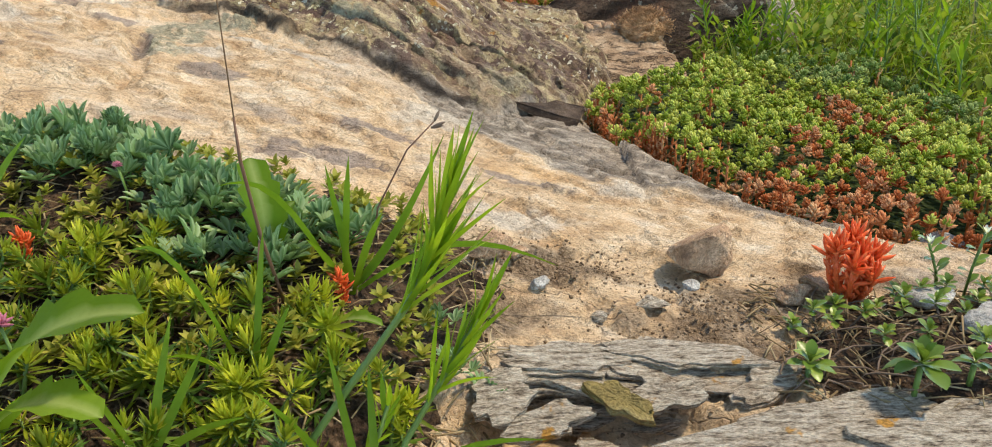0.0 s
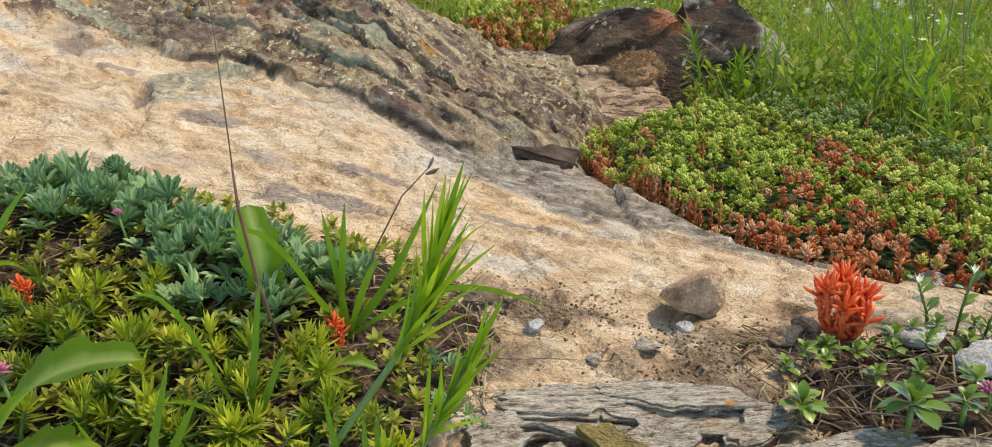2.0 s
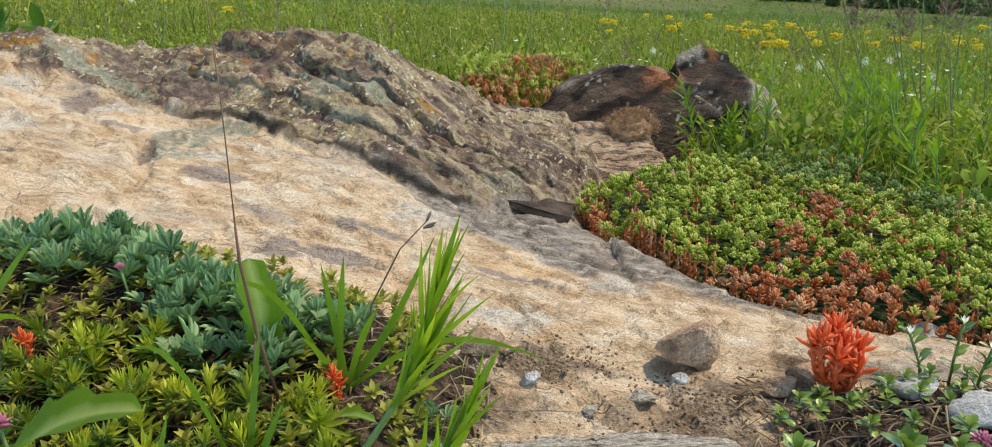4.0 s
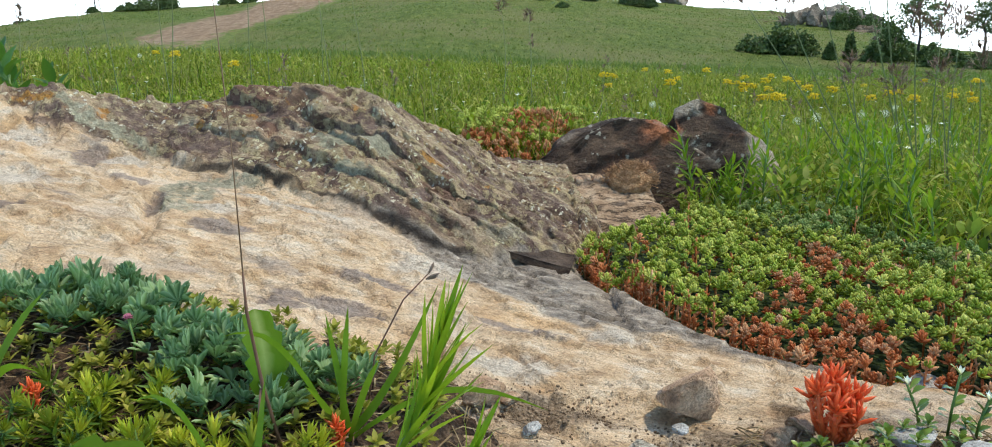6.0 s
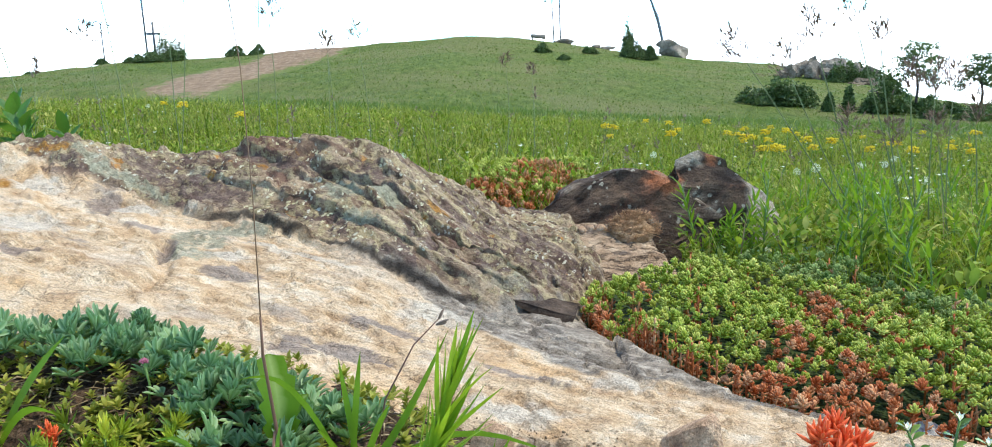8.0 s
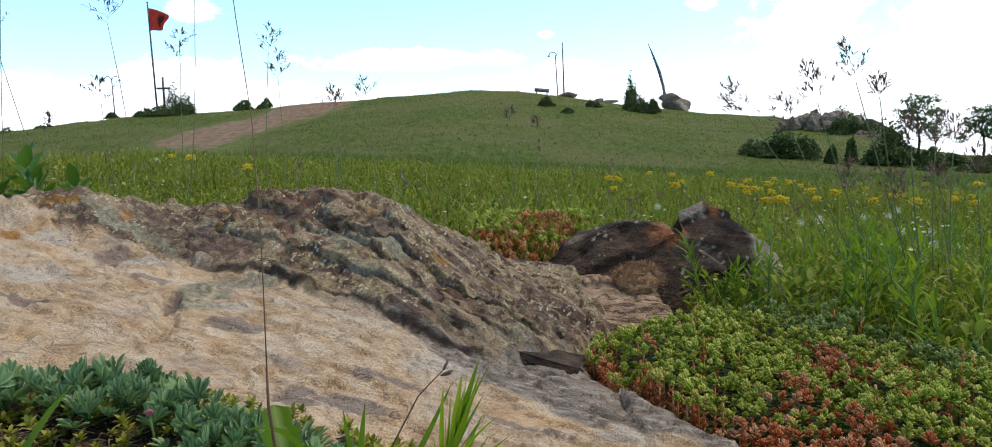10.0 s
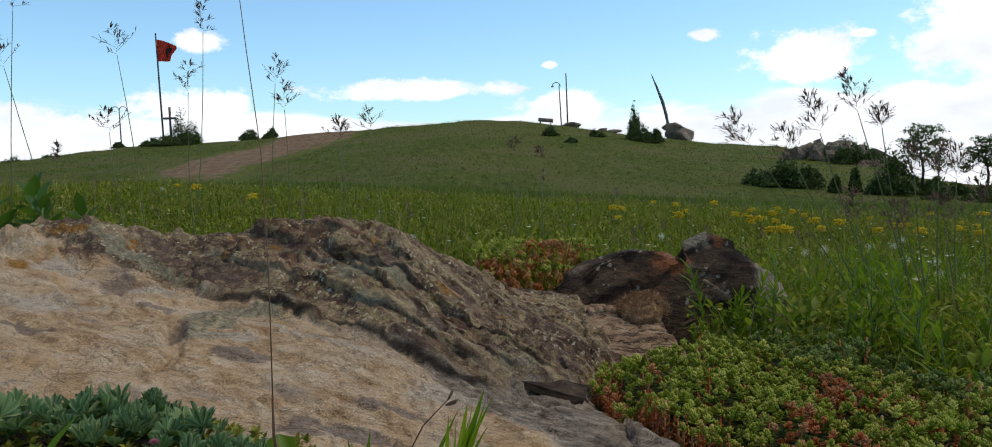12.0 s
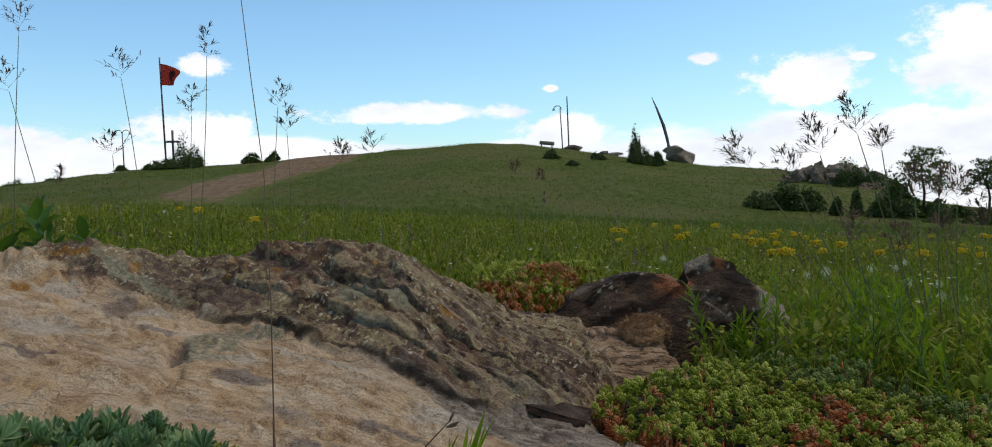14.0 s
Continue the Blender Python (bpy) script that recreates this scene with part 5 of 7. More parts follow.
def stonecrop_rosette(rng, leaves=13, size=0.009, fat=0.0017):
    """A head of fleshy leaves that all grow from one point."""
    bits = []
    for i in range(leaves):
        s = i / leaves
        path = [(0.0005, 0, 0), (size * (0.36 - 0.10 * s), 0, 0.0004), (size * (0.75 - 0.25 * s), 0, 0.0012), (size * (1.05 - 0.35 * s), 0, 0.0022)]
        bits.append(put(tube(path, [fat * 0.5, fat, fat * 0.9, fat * 0.15], 4, False), turned(i * 137.5, 8 + 62 * s + rng.uniform(-8, 8), (0, 0, -0.004 + 0.006 * s))))
    v, f = join(bits)
    hub = len(v)
    v = np.concatenate([v, [[0, 0, -0.002]]])
    for i in range(leaves):
        k = i * 16
        f += [[k + j, hub, k + (j + 1) % 4] for j in range(4)] + [[k + 12, k + 13, k + 14, k + 15]]
    return v, f


def stonecrop_stem(rng, high):
    bits = [tube([(0, 0, 0), (rng.uniform(-0.003, 0.003), rng.uniform(-0.003, 0.003), high * 0.5), (0, 0, high)], 0.0011, 4)]
    for i in range(7):
        bits.append(put(pod(0.006, 0.0012, 4, 2, 0.2), turned(i * 137.5, 25, (0, 0, high * (0.25 + 0.09 * i)))))
    return join(bits)


def build_stonecrop():
    rng = random.Random(31)
    tops = [stonecrop_rosette(rng, n, s, 0.0015) for n, s in ((15, 0.008), (17, 0.009), (12, 0.007))]
    stems = [stonecrop_stem(rng, h) for h in (0.03, 0.04)]
    green = [fill("rosette", *t, SEDUM) for t in tops]
    orange = [fill("rosette", *t, SEDUM_ORANGE) for t in tops]
    stalk = [fill("stem", *s, SEDUM_ORANGE) for s in stems]
    spots = []
    step = 0.0092
    y = 0.50
    while y < 1.26:
        x = 0.06
        while x < 0.80:
            px, py = x + rng.uniform(-0.6, 0.6) * step, y + rng.uniform(-0.6, 0.6) * step
            edge = float(np.interp(py, EDGE_Y, EDGE_X))
            rim = px - edge
            far = min(float(mat_side(px, py)), 1.22 - py)
            ledge = px < 0.30 and py > 0.95 + 0.25 * (px - 0.1) + 0.02 * float(waves(px, py, 18, 78))
            if rim > 0.012 + 0.012 * float(waves(px, py, 16, 71)) and far > 0 and not ledge and float(waves(px, py, 13, 75)) > -0.62:
                spots.append((px, py, rim))
            x += step
        y += step
    mat = thing("stonecrop_mat", "dense mat of green and orange stonecrop beside the rock slab", "stonecrop", pose(0.45, 0.85, -0.04))
    spots.sort(key=lambda p: p[1] + 0.25 * abs(p[0] - 0.3))
    mass = {0: [], 1: [], 2: [], 3: []}
    for i, (x, y, rim) in enumerate(spots):
        tone = float(waves(x, y, 9, 72)) + 0.6 * float(waves(x, y, 34, 73)) + (0.22 if rim < 0.06 and y < 0.72 else 0.08 if rim < 0.10 else 0.0) - 0.25 * (y > 1.0)
        red = tone > 0.33
        blue = x - 0.50 + 0.25 * (y - 0.6) + 0.10 * float(waves(x, y, 8, 79)) > 0
        g = max(float(ground_z(x, y)), float(slab_z(x, y, False)) if rim < 0.02 else -1) - 0.004
        swell = 0.004 + 0.022 + 0.012 * float(smooth(rim, 0.0, 0.09)) + 0.030 * float(waves(x, y, 17, 74, 3)) + rng.uniform(-0.010, 0.010) - (0.006 if red else 0)
        m = pose(x, y, g + swell, rng.uniform(-32, 32) + 8, rng.uniform(-32, 32), rng.uniform(0, 360)) @ Matrix.Scale(rng.uniform(0.5, 1.0), 4)
        root = pose(x, y, g, 0, 0, rng.uniform(0, 360)) @ Matrix.Diagonal((1, 1, swell / 0.035, 1))
        if i < 300:
            o = part("rosette", rng.choice(orange if red else green), mat, "", mat.matrix_world.inverted() @ m)
        else:
            mass[1 if red else 3 if blue else 0].append((rng.choice(tops), m))
        if rim < 0.035 or rng.random() < 0.07:
            mass[2].append((rng.choice(stems), root))
    for k, m, label in ((0, SEDUM_MASS, "green stonecrop rosettes packed close"), (1, SEDUM_ORANGE_MASS, "orange stonecrop rosettes packed close"), (2, SEDUM_ORANGE_MASS, "orange stonecrop stems packed close"), (3, SEDUM_BLUE, "blue-green stonecrop rosettes packed close")):
        bits = [put(s, p) for s, p in mass[k]]
        ob = part("stem_mass" if k == 2 else "rosette_mass", fill("stonecrop_mass", *join(bits), m), mat, label, mat.matrix_world.inverted())
        ob["kind"] = "stuff"
    # a second mat in the hollow behind the slab
    bits = {0: [], 1: []}
    for _ in range(420):
        x, y = rng.uniform(-0.07, 0.24), rng.uniform(1.62, 2.05)
        g = float(ground_z(x, y)) + 0.036 + 0.02 * float(waves(x, y, 9, 76)) + 0.05 * (y - 1.62)
        red = float(waves(x, y, 8, 77)) > -0.12 and y < 1.92
        bits[int(red)].append(put(rng.choice(tops), pose(x, y, g, rng.uniform(-25, 25), rng.uniform(-25, 25), rng.uniform(0, 360)) @ Matrix.Scale(rng.uniform(0.9, 1.6), 4)))
        bits[1].append(put(rng.choice(stems), pose(x, y, g - 0.05) @ Matrix.Scale(1.3, 4)))
    back = thing("stonecrop_mat", "orange and green stonecrop in the hollow behind the slab", "stonecrop", pose(0.1, 1.85, -0.05))
    for k, m in ((0, SEDUM_MASS), (1, SEDUM_ORANGE_MASS)):
        ob = part("rosette_mass", fill("stonecrop_mass", *join(bits[k]), m), back, "", back.matrix_world.inverted())
        ob["kind"] = "stuff"


build_stonecrop()

# ---- plants and stones in the foreground ----


def build_cushions():
    rng = random.Random(41)
    # silver-green palmate leaves
    fans = []
    for k, size in enumerate((0.0130, 0.0110, 0.0145)):
        bits, rim = [tube([(-0.013, 0, -0.001), (0, 0, 0)], 0.0006, 4)], [0.0] * 8
        for a in (-98, -62, -30, 1, 32, 64, 100):
            v, f = leaf(size * (1.05 - 0.0025 * abs(a)), size * 0.29, 6, -0.55 + 0.3 * k, 0.75, 1.7)
            bits.append(put((v, f), turned(a + rng.uniform(-6, 6), 20 + rng.uniform(-8, 14))))
            rim += [0.8, 0.05, 0.8] * 7
        me = fill("leaf", *join(bits), SILVER)
        attribute(me, "tip", rim)
        fans.append(me)
    spots = [(-0.304, 0.504), (-0.325, 0.49), (-0.279, 0.494), (-0.262, 0.53), (-0.258, 0.515), (-0.26, 0.475), (-0.211, 0.476), (-0.19, 0.457), (-0.173, 0.451), (-0.165, 0.43), (-0.204, 0.443), (-0.099, 0.395), (-0.086, 0.409), (-0.115, 0.405), (-0.123, 0.38), (-0.147, 0.372), (-0.165, 0.385), (-0.188, 0.417), (-0.033, 0.369), (-0.009, 0.375), (-0.022, 0.335), (-0.003, 0.333), (-0.35, 0.50), (-0.335, 0.515), (-0.30, 0.48), (-0.24, 0.50), (-0.225, 0.46), (-0.15, 0.405), (-0.14, 0.42), (-0.105, 0.42), (-0.13, 0.395), (-0.09, 0.388), (-0.38, 0.50), (-0.29, 0.515), (-0.345, 0.475), (-0.32, 0.46), (-0.36, 0.46), (-0.275, 0.46), (-0.185, 0.435), (-0.215, 0.425), (-0.155, 0.44), (-0.135, 0.435), (-0.40, 0.48), (-0.175, 0.40), (-0.255, 0.49)]
    for i, (x, y) in enumerate(spots):
        if i % 4 == 3 and i > 8:
            continue
        small = x > -0.05
        ob = thing("silver_cinquefoil", "silver-green rosette of finger-like leaves on the rock", "plant", pose(x, y, top_z(x, y) + (0.002 if small else 0.006), 0, 0, rng.uniform(0, 360)), "silver rosettes")
        for k in range(6 if small else 10):
            up = rng.uniform(20, 85) if k > 2 else rng.uniform(5, 30)
            s = (0.62 if small else 1.05) * rng.uniform(0.8, 1.15)
            a = k * 137.5 + rng.uniform(-20, 20)
            part("leaf", rng.choice(fans), ob, "", turned(a, up) @ pose(0.015 * s, 0, 0.002) @ pose(0, 0, 0, 0, up * 0.25, 0) @ Matrix.Scale(s, 4))
    # taller silver shoot that leans over the rock
    shoot = thing("silver_shoot", "furry silver-green shoot leaning over the cushion plants", "plant", pose(-0.278, 0.50, top_z(-0.278, 0.50)))
    path = [(0, 0, 0.0), (0.008, 0.01, 0.012), (0.018, 0.02, 0.020)]
    part("stem", fill("stem", *tube(path, [0.0018, 0.0018, 0.0014], 6), SILVER), shoot)
    for k in range(16):
        part("leaf", fans[1], shoot, "", turned(k * 137.5, rng.uniform(20, 85), (0.018, 0.02, 0.020)) @ pose(0.008, 0, 0) @ Matrix.Scale(0.72, 4))
    # yellow-green tufts of needle leaves
    tufts, hearts = [], []
    for n in (36, 30, 40):
        outer, inner = [], []
        for i in range(n):
            s = i / n
            shape = put(leaf(0.0128 * rng.uniform(0.8, 1.15) * (1 - 0.30 * s), 0.0019, 3, -0.35, 0.5, 0.7), turned(i * 137.5, -18 + 100 * s + rng.uniform(-9, 9), (0, 0, -0.006 + 0.008 * s)))
            (inner if s > 0.5 else outer).append(shape)
        tufts += [fill("tuft", *join(outer), SPIKY), fill("tuft", *join(outer), SPIKY_DEEP)]
        hearts += [fill("heart", *join(inner), HEART), fill("heart", *join(inner), SPIKY)]
    stem = fill("stem", *tube([(0, 0, -0.020), (0, 0, 0)], 0.0009, 4), GREEN_STEM)
    seeds = [(-0.25, 0.391), (-0.224, 0.379), (-0.185, 0.373), (-0.178, 0.353), (-0.181, 0.335), (-0.141, 0.326), (-0.144, 0.306), (-0.13, 0.286), (-0.109, 0.349), (-0.176, 0.289), (-0.153, 0.276), (-0.116, 0.311), (-0.23, 0.345), (-0.26, 0.36), (-0.215, 0.315), (-0.25, 0.30), (-0.285, 0.375), (-0.20, 0.265), (-0.10, 0.275), (-0.06, 0.285), (-0.31, 0.40), (-0.17, 0.318), (-0.205, 0.36), (-0.155, 0.345), (-0.13, 0.34), (-0.20, 0.30), (-0.23, 0.275), (-0.175, 0.26), (-0.13, 0.262), (-0.08, 0.262), (-0.09, 0.30), (-0.11, 0.29), (-0.27, 0.325), (-0.235, 0.40), (-0.20, 0.395), (-0.28, 0.345), (-0.10, 0.33), (-0.065, 0.30)]
    for x, y in seeds:
        ob = thing("needle_cushion", "yellow-green cushion plant with needle-like tufts on dark soil", "plant", pose(x, y, top_z(x, y)), "needle cushions")
        for k in range(rng.randint(3, 4)):
            r, a = 0.022 * math.sqrt(rng.random() + 0.05 * k), rng.uniform(0, math.tau)
            at = (r * math.cos(a), r * math.sin(a), rng.uniform(0.010, 0.024))
            pick = rng.randint(0, 5)
            t = part("tuft", tufts[pick], ob, "", pose(*at, rng.uniform(-30, 30), rng.uniform(-30, 30), rng.uniform(0, 360)) @ Matrix.Scale(rng.uniform(0.8, 1.3), 4))
            part("stem", stem, t)
            part("heart", hearts[pick], t, "yellow-green heart leaves")
    # low mat of small oval leaves between them
    ovals = []
    for n in (9, 12):
        ovals.append(join([put(leaf(0.0075, 0.0034, 3, 0.3, 0.25, 0.9), turned(i * 137.5, 10 + 55 * i / n, (0, 0, 0.003 * i / n))) for i in range(n)]))
    bits = []
    for _ in range(700):
        x, y = rng.uniform(-0.42, -0.03), rng.uniform(0.30, 0.52)
        if float(soil_z(x, y)) < float(slab_z(x, y, False)):
            continue
        bits.append(put(rng.choice(ovals), pose(x, y, float(soil_z(x, y)) + rng.uniform(0.002, 0.014), rng.uniform(-20, 20), rng.uniform(-20, 20), rng.uniform(0, 360)) @ Matrix.Scale(rng.uniform(0.6, 1.15), 4)))
    solid("small_leaf_mat", fill("small_leaf_mat", *join(bits), OVAL), "mat of tiny oval green leaves between the cushions", "ground cover", kind="stuff")


build_cushions()


def litter():
    rng = random.Random(44)
    bits = []
    for _ in range(1500):
        if rng.random() < 0.7:
            x, y = rng.uniform(-0.38, 0.0), rng.uniform(0.25, 0.48)
        else:
            x, y = rng.uniform(0.15, 0.36), rng.uniform(0.30, 0.44)
        z = top_z(x, y)
        a, l = rng.uniform(0, math.tau), rng.uniform(0.008, 0.03)
        dx, dy = l * math.cos(a) / 2, l * math.sin(a) / 2
        bits.append(tube([(x - dx, y - dy, z + 0.001), (x, y, z + rng.uniform(0.002, 0.006)), (x + dx, y + dy, z + rng.uniform(0, 0.008))], rng.uniform(0.0003, 0.0007), 4))
    solid("dry_litter", fill("dry_litter", *join(bits), STRAW), "dry grass and needle litter on the soil", "litter", kind="stuff")


litter()


def grass_leaf(rng, ob, a, b, arch, width, mat=None, name="blade"):
    """One long leaf of a tuft from a to b, in the tuft's own axes, arched upwards."""
    a, b = Vector(a), Vector(b)
    side = (b - a).cross(Vector((0.15, 1, 0.1))).normalized()
    if abs(side.x) + abs(side.y) < 0.2:
        side = Vector((1, 0, 0))
    v = []
    for i in range(9):
        s = i / 8
        p = a.lerp(b, s) + Vector((0, 0, arch * math.sin(math.pi * s)))
        w = width * 0.5 * (0.6 + 0.9 * s - 1.47 * s ** 3)
        v += [p + side * w + Vector((0, 0, w * 0.4)), p, p - side * w + Vector((0, 0, w * 0.4))]
    part(name, fill("blade", [tuple(p) for p in v], grid_faces(9, 3).tolist(), mat or BRIGHT), ob)


def tuft(label, base, ends, width, name="grass_tuft"):
    rng = random.Random(3)
    ob = thing(name, label, "grass", Matrix.Translation(Vector(base)), "foreground grass")
    for x, y, z, arch in ends:
        grass_leaf(rng, ob, (rng.uniform(-0.003, 0.003), rng.uniform(-0.003, 0.003), -0.003), Vector((x, y, z)) - Vector(base), arch, width)


def lobed_leaf(length, width, n=26):
    """A dandelion's leaf: a broad blade with backswept teeth, a folded midrib and a curled tip."""
    v = []
    for i in range(n + 1):
        s = i / n
        tooth = (s * 5.0) % 1.0
        w = width * 0.5 * (0.18 + 0.82 * math.sin(math.pi * min(1, s * 0.93 + 0.02)) ** 0.7 * (0.35 + 0.5 * s)) * (0.72 + 0.42 * tooth) if s < 0.99 else 0.0006
        x, z = length * s, 0.20 * length * math.sin(2.4 * s) - 0.16 * length * s ** 3
        for k in (-1, -0.5, 0, 0.5, 1):
            v.append((x - 0.05 * length * abs(k) * (1 - s), w * k, z + abs(k) * w * (0.38 + 0.12 * math.sin(9 * s + k * 2))))
    return np.array(v), grid_faces(n + 1, 5).tolist()


def build_foreground():
    rng = random.Random(51)
    # tall brown flowering stalk, out of the picture at its top
    base = Vector((-0.112, 0.362, 0.035))
    ob = thing("tall_stalk", "tall thin red-brown grass stalk rising from the cushions", "grass stalk", Matrix.Translation(base))
    low = [(-0.112, 0.362, 0.034), (-0.119, 0.358, 0.082), (-0.1215, 0.353, 0.125), (-0.1203, 0.35, 0.147)]
    high = [(-0.1203, 0.35, 0.146), (-0.1192, 0.35, 0.21), (-0.1202, 0.35, 0.275), (-0.125, 0.35, 0.325), (-0.132, 0.35, 0.41)]
    part("sheath", fill("sheath", *tube([Vector(p) - base for p in low], [0.0010, 0.0010, 0.0009, 0.0006], 6), STEM), ob, "thicker red-brown sheath")
    part("stem", fill("stem", *tube([Vector(p) - base for p in high], [0.0004, 0.00033, 0.00028, 0.00025, 0.0002], 5), STRAW_STEM), ob, "hair-thin straw-brown stem")
    part("sheath", fill("sheath", *tube([(-0.006, -0.004, 0.0), (-0.011, -0.006, 0.022), (-0.008, -0.004, 0.045)], [0.0016, 0.0015, 0.0008], 6), STEM), ob)
    # thin stalk with two dark spikelets
    base = Vector((-0.074, 0.40, 0.036))
    ob = thing("spikelet_stalk", "fine purple stalk with two dark spikelets", "grass stalk", Matrix.Translation(base))
    path = [(-0.074, 0.40, 0.034), (-0.066, 0.402, 0.078), (-0.048, 0.407, 0.110), (-0.0325, 0.41, 0.125)]
    part("stem", fill("stem", *tube([Vector(p) - base for p in path], [0.0007, 0.0006, 0.0005, 0.0004], 5), STEM), ob)
    for at, az, up in (((-0.0325, 0.41, 0.125), 40, 55), ((-0.0345, 0.41, 0.1215), 5, 8), ((-0.033, 0.41, 0.1222), 0, 20)):
        part("spikelet", fill("spikelet", *pod(0.007, 0.0009, 5, 4), SEEDHEAD), ob, "", turned(az, up, Vector(at) - base))
    # the leafy sprays close to the lens
    leafy_stem(rng, [(-0.084, 0.255, 0.002), (-0.0802, 0.262, 0.0307), (-0.0603, 0.27, 0.0567), (-0.0377, 0.276, 0.087), (-0.0270, 0.278, 0.108), (-0.0205, 0.28, 0.130)], 0.044, 0.0031, 40, SPRAY, 0.55, "leafy_spray", "bright green upright spray of narrow leaves", 0.0019, (45, 84))
    leafy_stem(rng, [(-0.046, 0.25, 0.0), (-0.0402, 0.262, 0.0297), (-0.0232, 0.268, 0.0583), (-0.0085, 0.272, 0.084)], 0.036, 0.0031, 28, SPRAY, 0.5, "leafy_spray", "bright green upright spray of narrow leaves", 0.0016, (45, 82))
    leafy_stem(rng, [(-0.07, 0.262, 0.0), (-0.055, 0.266, 0.02), (-0.047, 0.268, 0.045)], 0.02, 0.0028, 10, SPRAY, 0.3, "leafy_spray", "short bright green spray of narrow leaves", 0.0014, (35, 70))
    # grass tufts: base, then leaf tips and how far each arches up
    tuft("tuft of arching green grass on the soil", (-0.083, 0.385, 0.036), ((-0.026, 0.39, 0.124, -0.010), (-0.045, 0.385, 0.088, -0.006), (0.034, 0.385, 0.048, 0.022), (-0.077, 0.39, 0.113, 0.004), (-0.148, 0.385, 0.099, 0.026), (-0.090, 0.39, 0.109, 0.002), (-0.06, 0.38, 0.085, 0.004), (-0.100, 0.37, 0.075, 0.004)), 0.0046)
    tuft("arching green grass blades among cushions", (-0.115, 0.305, 0.028), ((-0.180, 0.34, 0.083, 0.030), (-0.108, 0.33, 0.10, 0.002), (-0.095, 0.31, 0.07, 0.002), (-0.15, 0.28, 0.06, 0.01)), 0.0042)
    tuft("broad green grass blades among cushions", (-0.30, 0.40, 0.055), ((-0.262, 0.42, 0.118, 0.006), (-0.33, 0.38, 0.10, 0.004), (-0.245, 0.375, 0.085, 0.014), (-0.26, 0.34, 0.075, 0.012)), 0.0050)
    tuft("green grass blades close to the lens", (-0.055, 0.252, 0.005), ((0.02, 0.262, 0.030, 0.012), (0.01, 0.25, 0.022, 0.014), (-0.13, 0.25, 0.035, 0.010), (-0.10, 0.26, 0.060, 0.004), (-0.07, 0.27, 0.075, 0.0), (-0.055, 0.275, 0.06, 0.0)), 0.0044)
    tuft("green grass blades close to the lens", (-0.15, 0.262, 0.02), ((-0.12, 0.27, 0.075, 0.0), (-0.17, 0.262, 0.07, 0.0), (-0.19, 0.27, 0.06, 0.004), (-0.105, 0.262, 0.045, 0.004), (-0.135, 0.28, 0.085, 0.0)), 0.0044)
    tuft("broad green grass blades close to the lens", (-0.225, 0.27, 0.02), ((-0.20, 0.25, 0.075, 0.004), (-0.175, 0.262, 0.06, 0.01), (-0.25, 0.27, 0.085, 0.0), (-0.21, 0.28, 0.07, 0.0)), 0.0065)
    # dandelion-like leaves
    big = fill("leaf", *lobed_leaf(0.058, 0.030), BROAD)
    attribute(big, "tip", [0.0, 0.0, 0.6, 0.0, 0.0] * 27)
    for label, base, leaves in (
            ("bright green lobed dandelion leaves over the cushions", (-0.195, 0.235, 0.022), ((0.006, 0.004, 0.050, 6, 30, 1.2), (0.005, 0.0, 0.040, -12, 16, 0.9), (0.0, -0.005, 0.03, 150, 30, 0.8))),
            ("upright green dandelion leaf behind the stalk", (-0.128, 0.390, 0.040), ((0.0, 0.0, 0.006, 112, 72, 1.1), (0.004, 0.0, 0.006, 60, 60, 0.7))),
            ("flat green dandelion leaf on the soil", (-0.092, 0.348, 0.024), ((0.0, 0.0, 0.006, -5, 12, 0.58), (0.0, 0.0, 0.004, 200, 15, 0.4)))):
        ob = thing("dandelion_leaves", label, "plant", Matrix.Translation(Vector(base)), "dandelion leaves")
        for x, y, z, az, up, s in leaves:
            lf = part("leaf", big, ob, "", turned(az, up, (x, y, z), s, rng.uniform(-12, 12)))
            part("leaf_stalk", fill("leaf_stalk", *tube([(0, 0, -0.004), (x * 0.6, y * 0.6, z * 0.6), (x, y, z)], 0.0012, 5), GREEN_STEM), ob)
    # pink clover heads
    for x, y, z in ((-0.238, 0.315, 0.088), (-0.222, 0.30, 0.068), (-0.225, 0.44, 0.092), (0.249, 0.325, 0.026)):
        g = top_z(x, y)
        ob = thing("clover_flower", "small pink clover flower on a thin stem", "wildflower", pose(x, y, g), "clover flowers")
        part("stem", fill("stem", *tube([(0, 0, 0), (0.002, 0, (z - g) / 2), (0, 0, z - g)], 0.0008, 5), GREEN_STEM), ob)
        bits = [put(pod(0.0065, 0.0010, 4, 3), turned(i * 137.5, 5 + 80 * i / 26)) for i in range(26)]
        part("flower_head", fill("flower_head", *join(bits), PINK), ob, "pink globe of petals", pose(0, 0, z - g) @ Matrix.Scale(0.55 if y > 0.4 else 1.0, 4))


build_foreground()


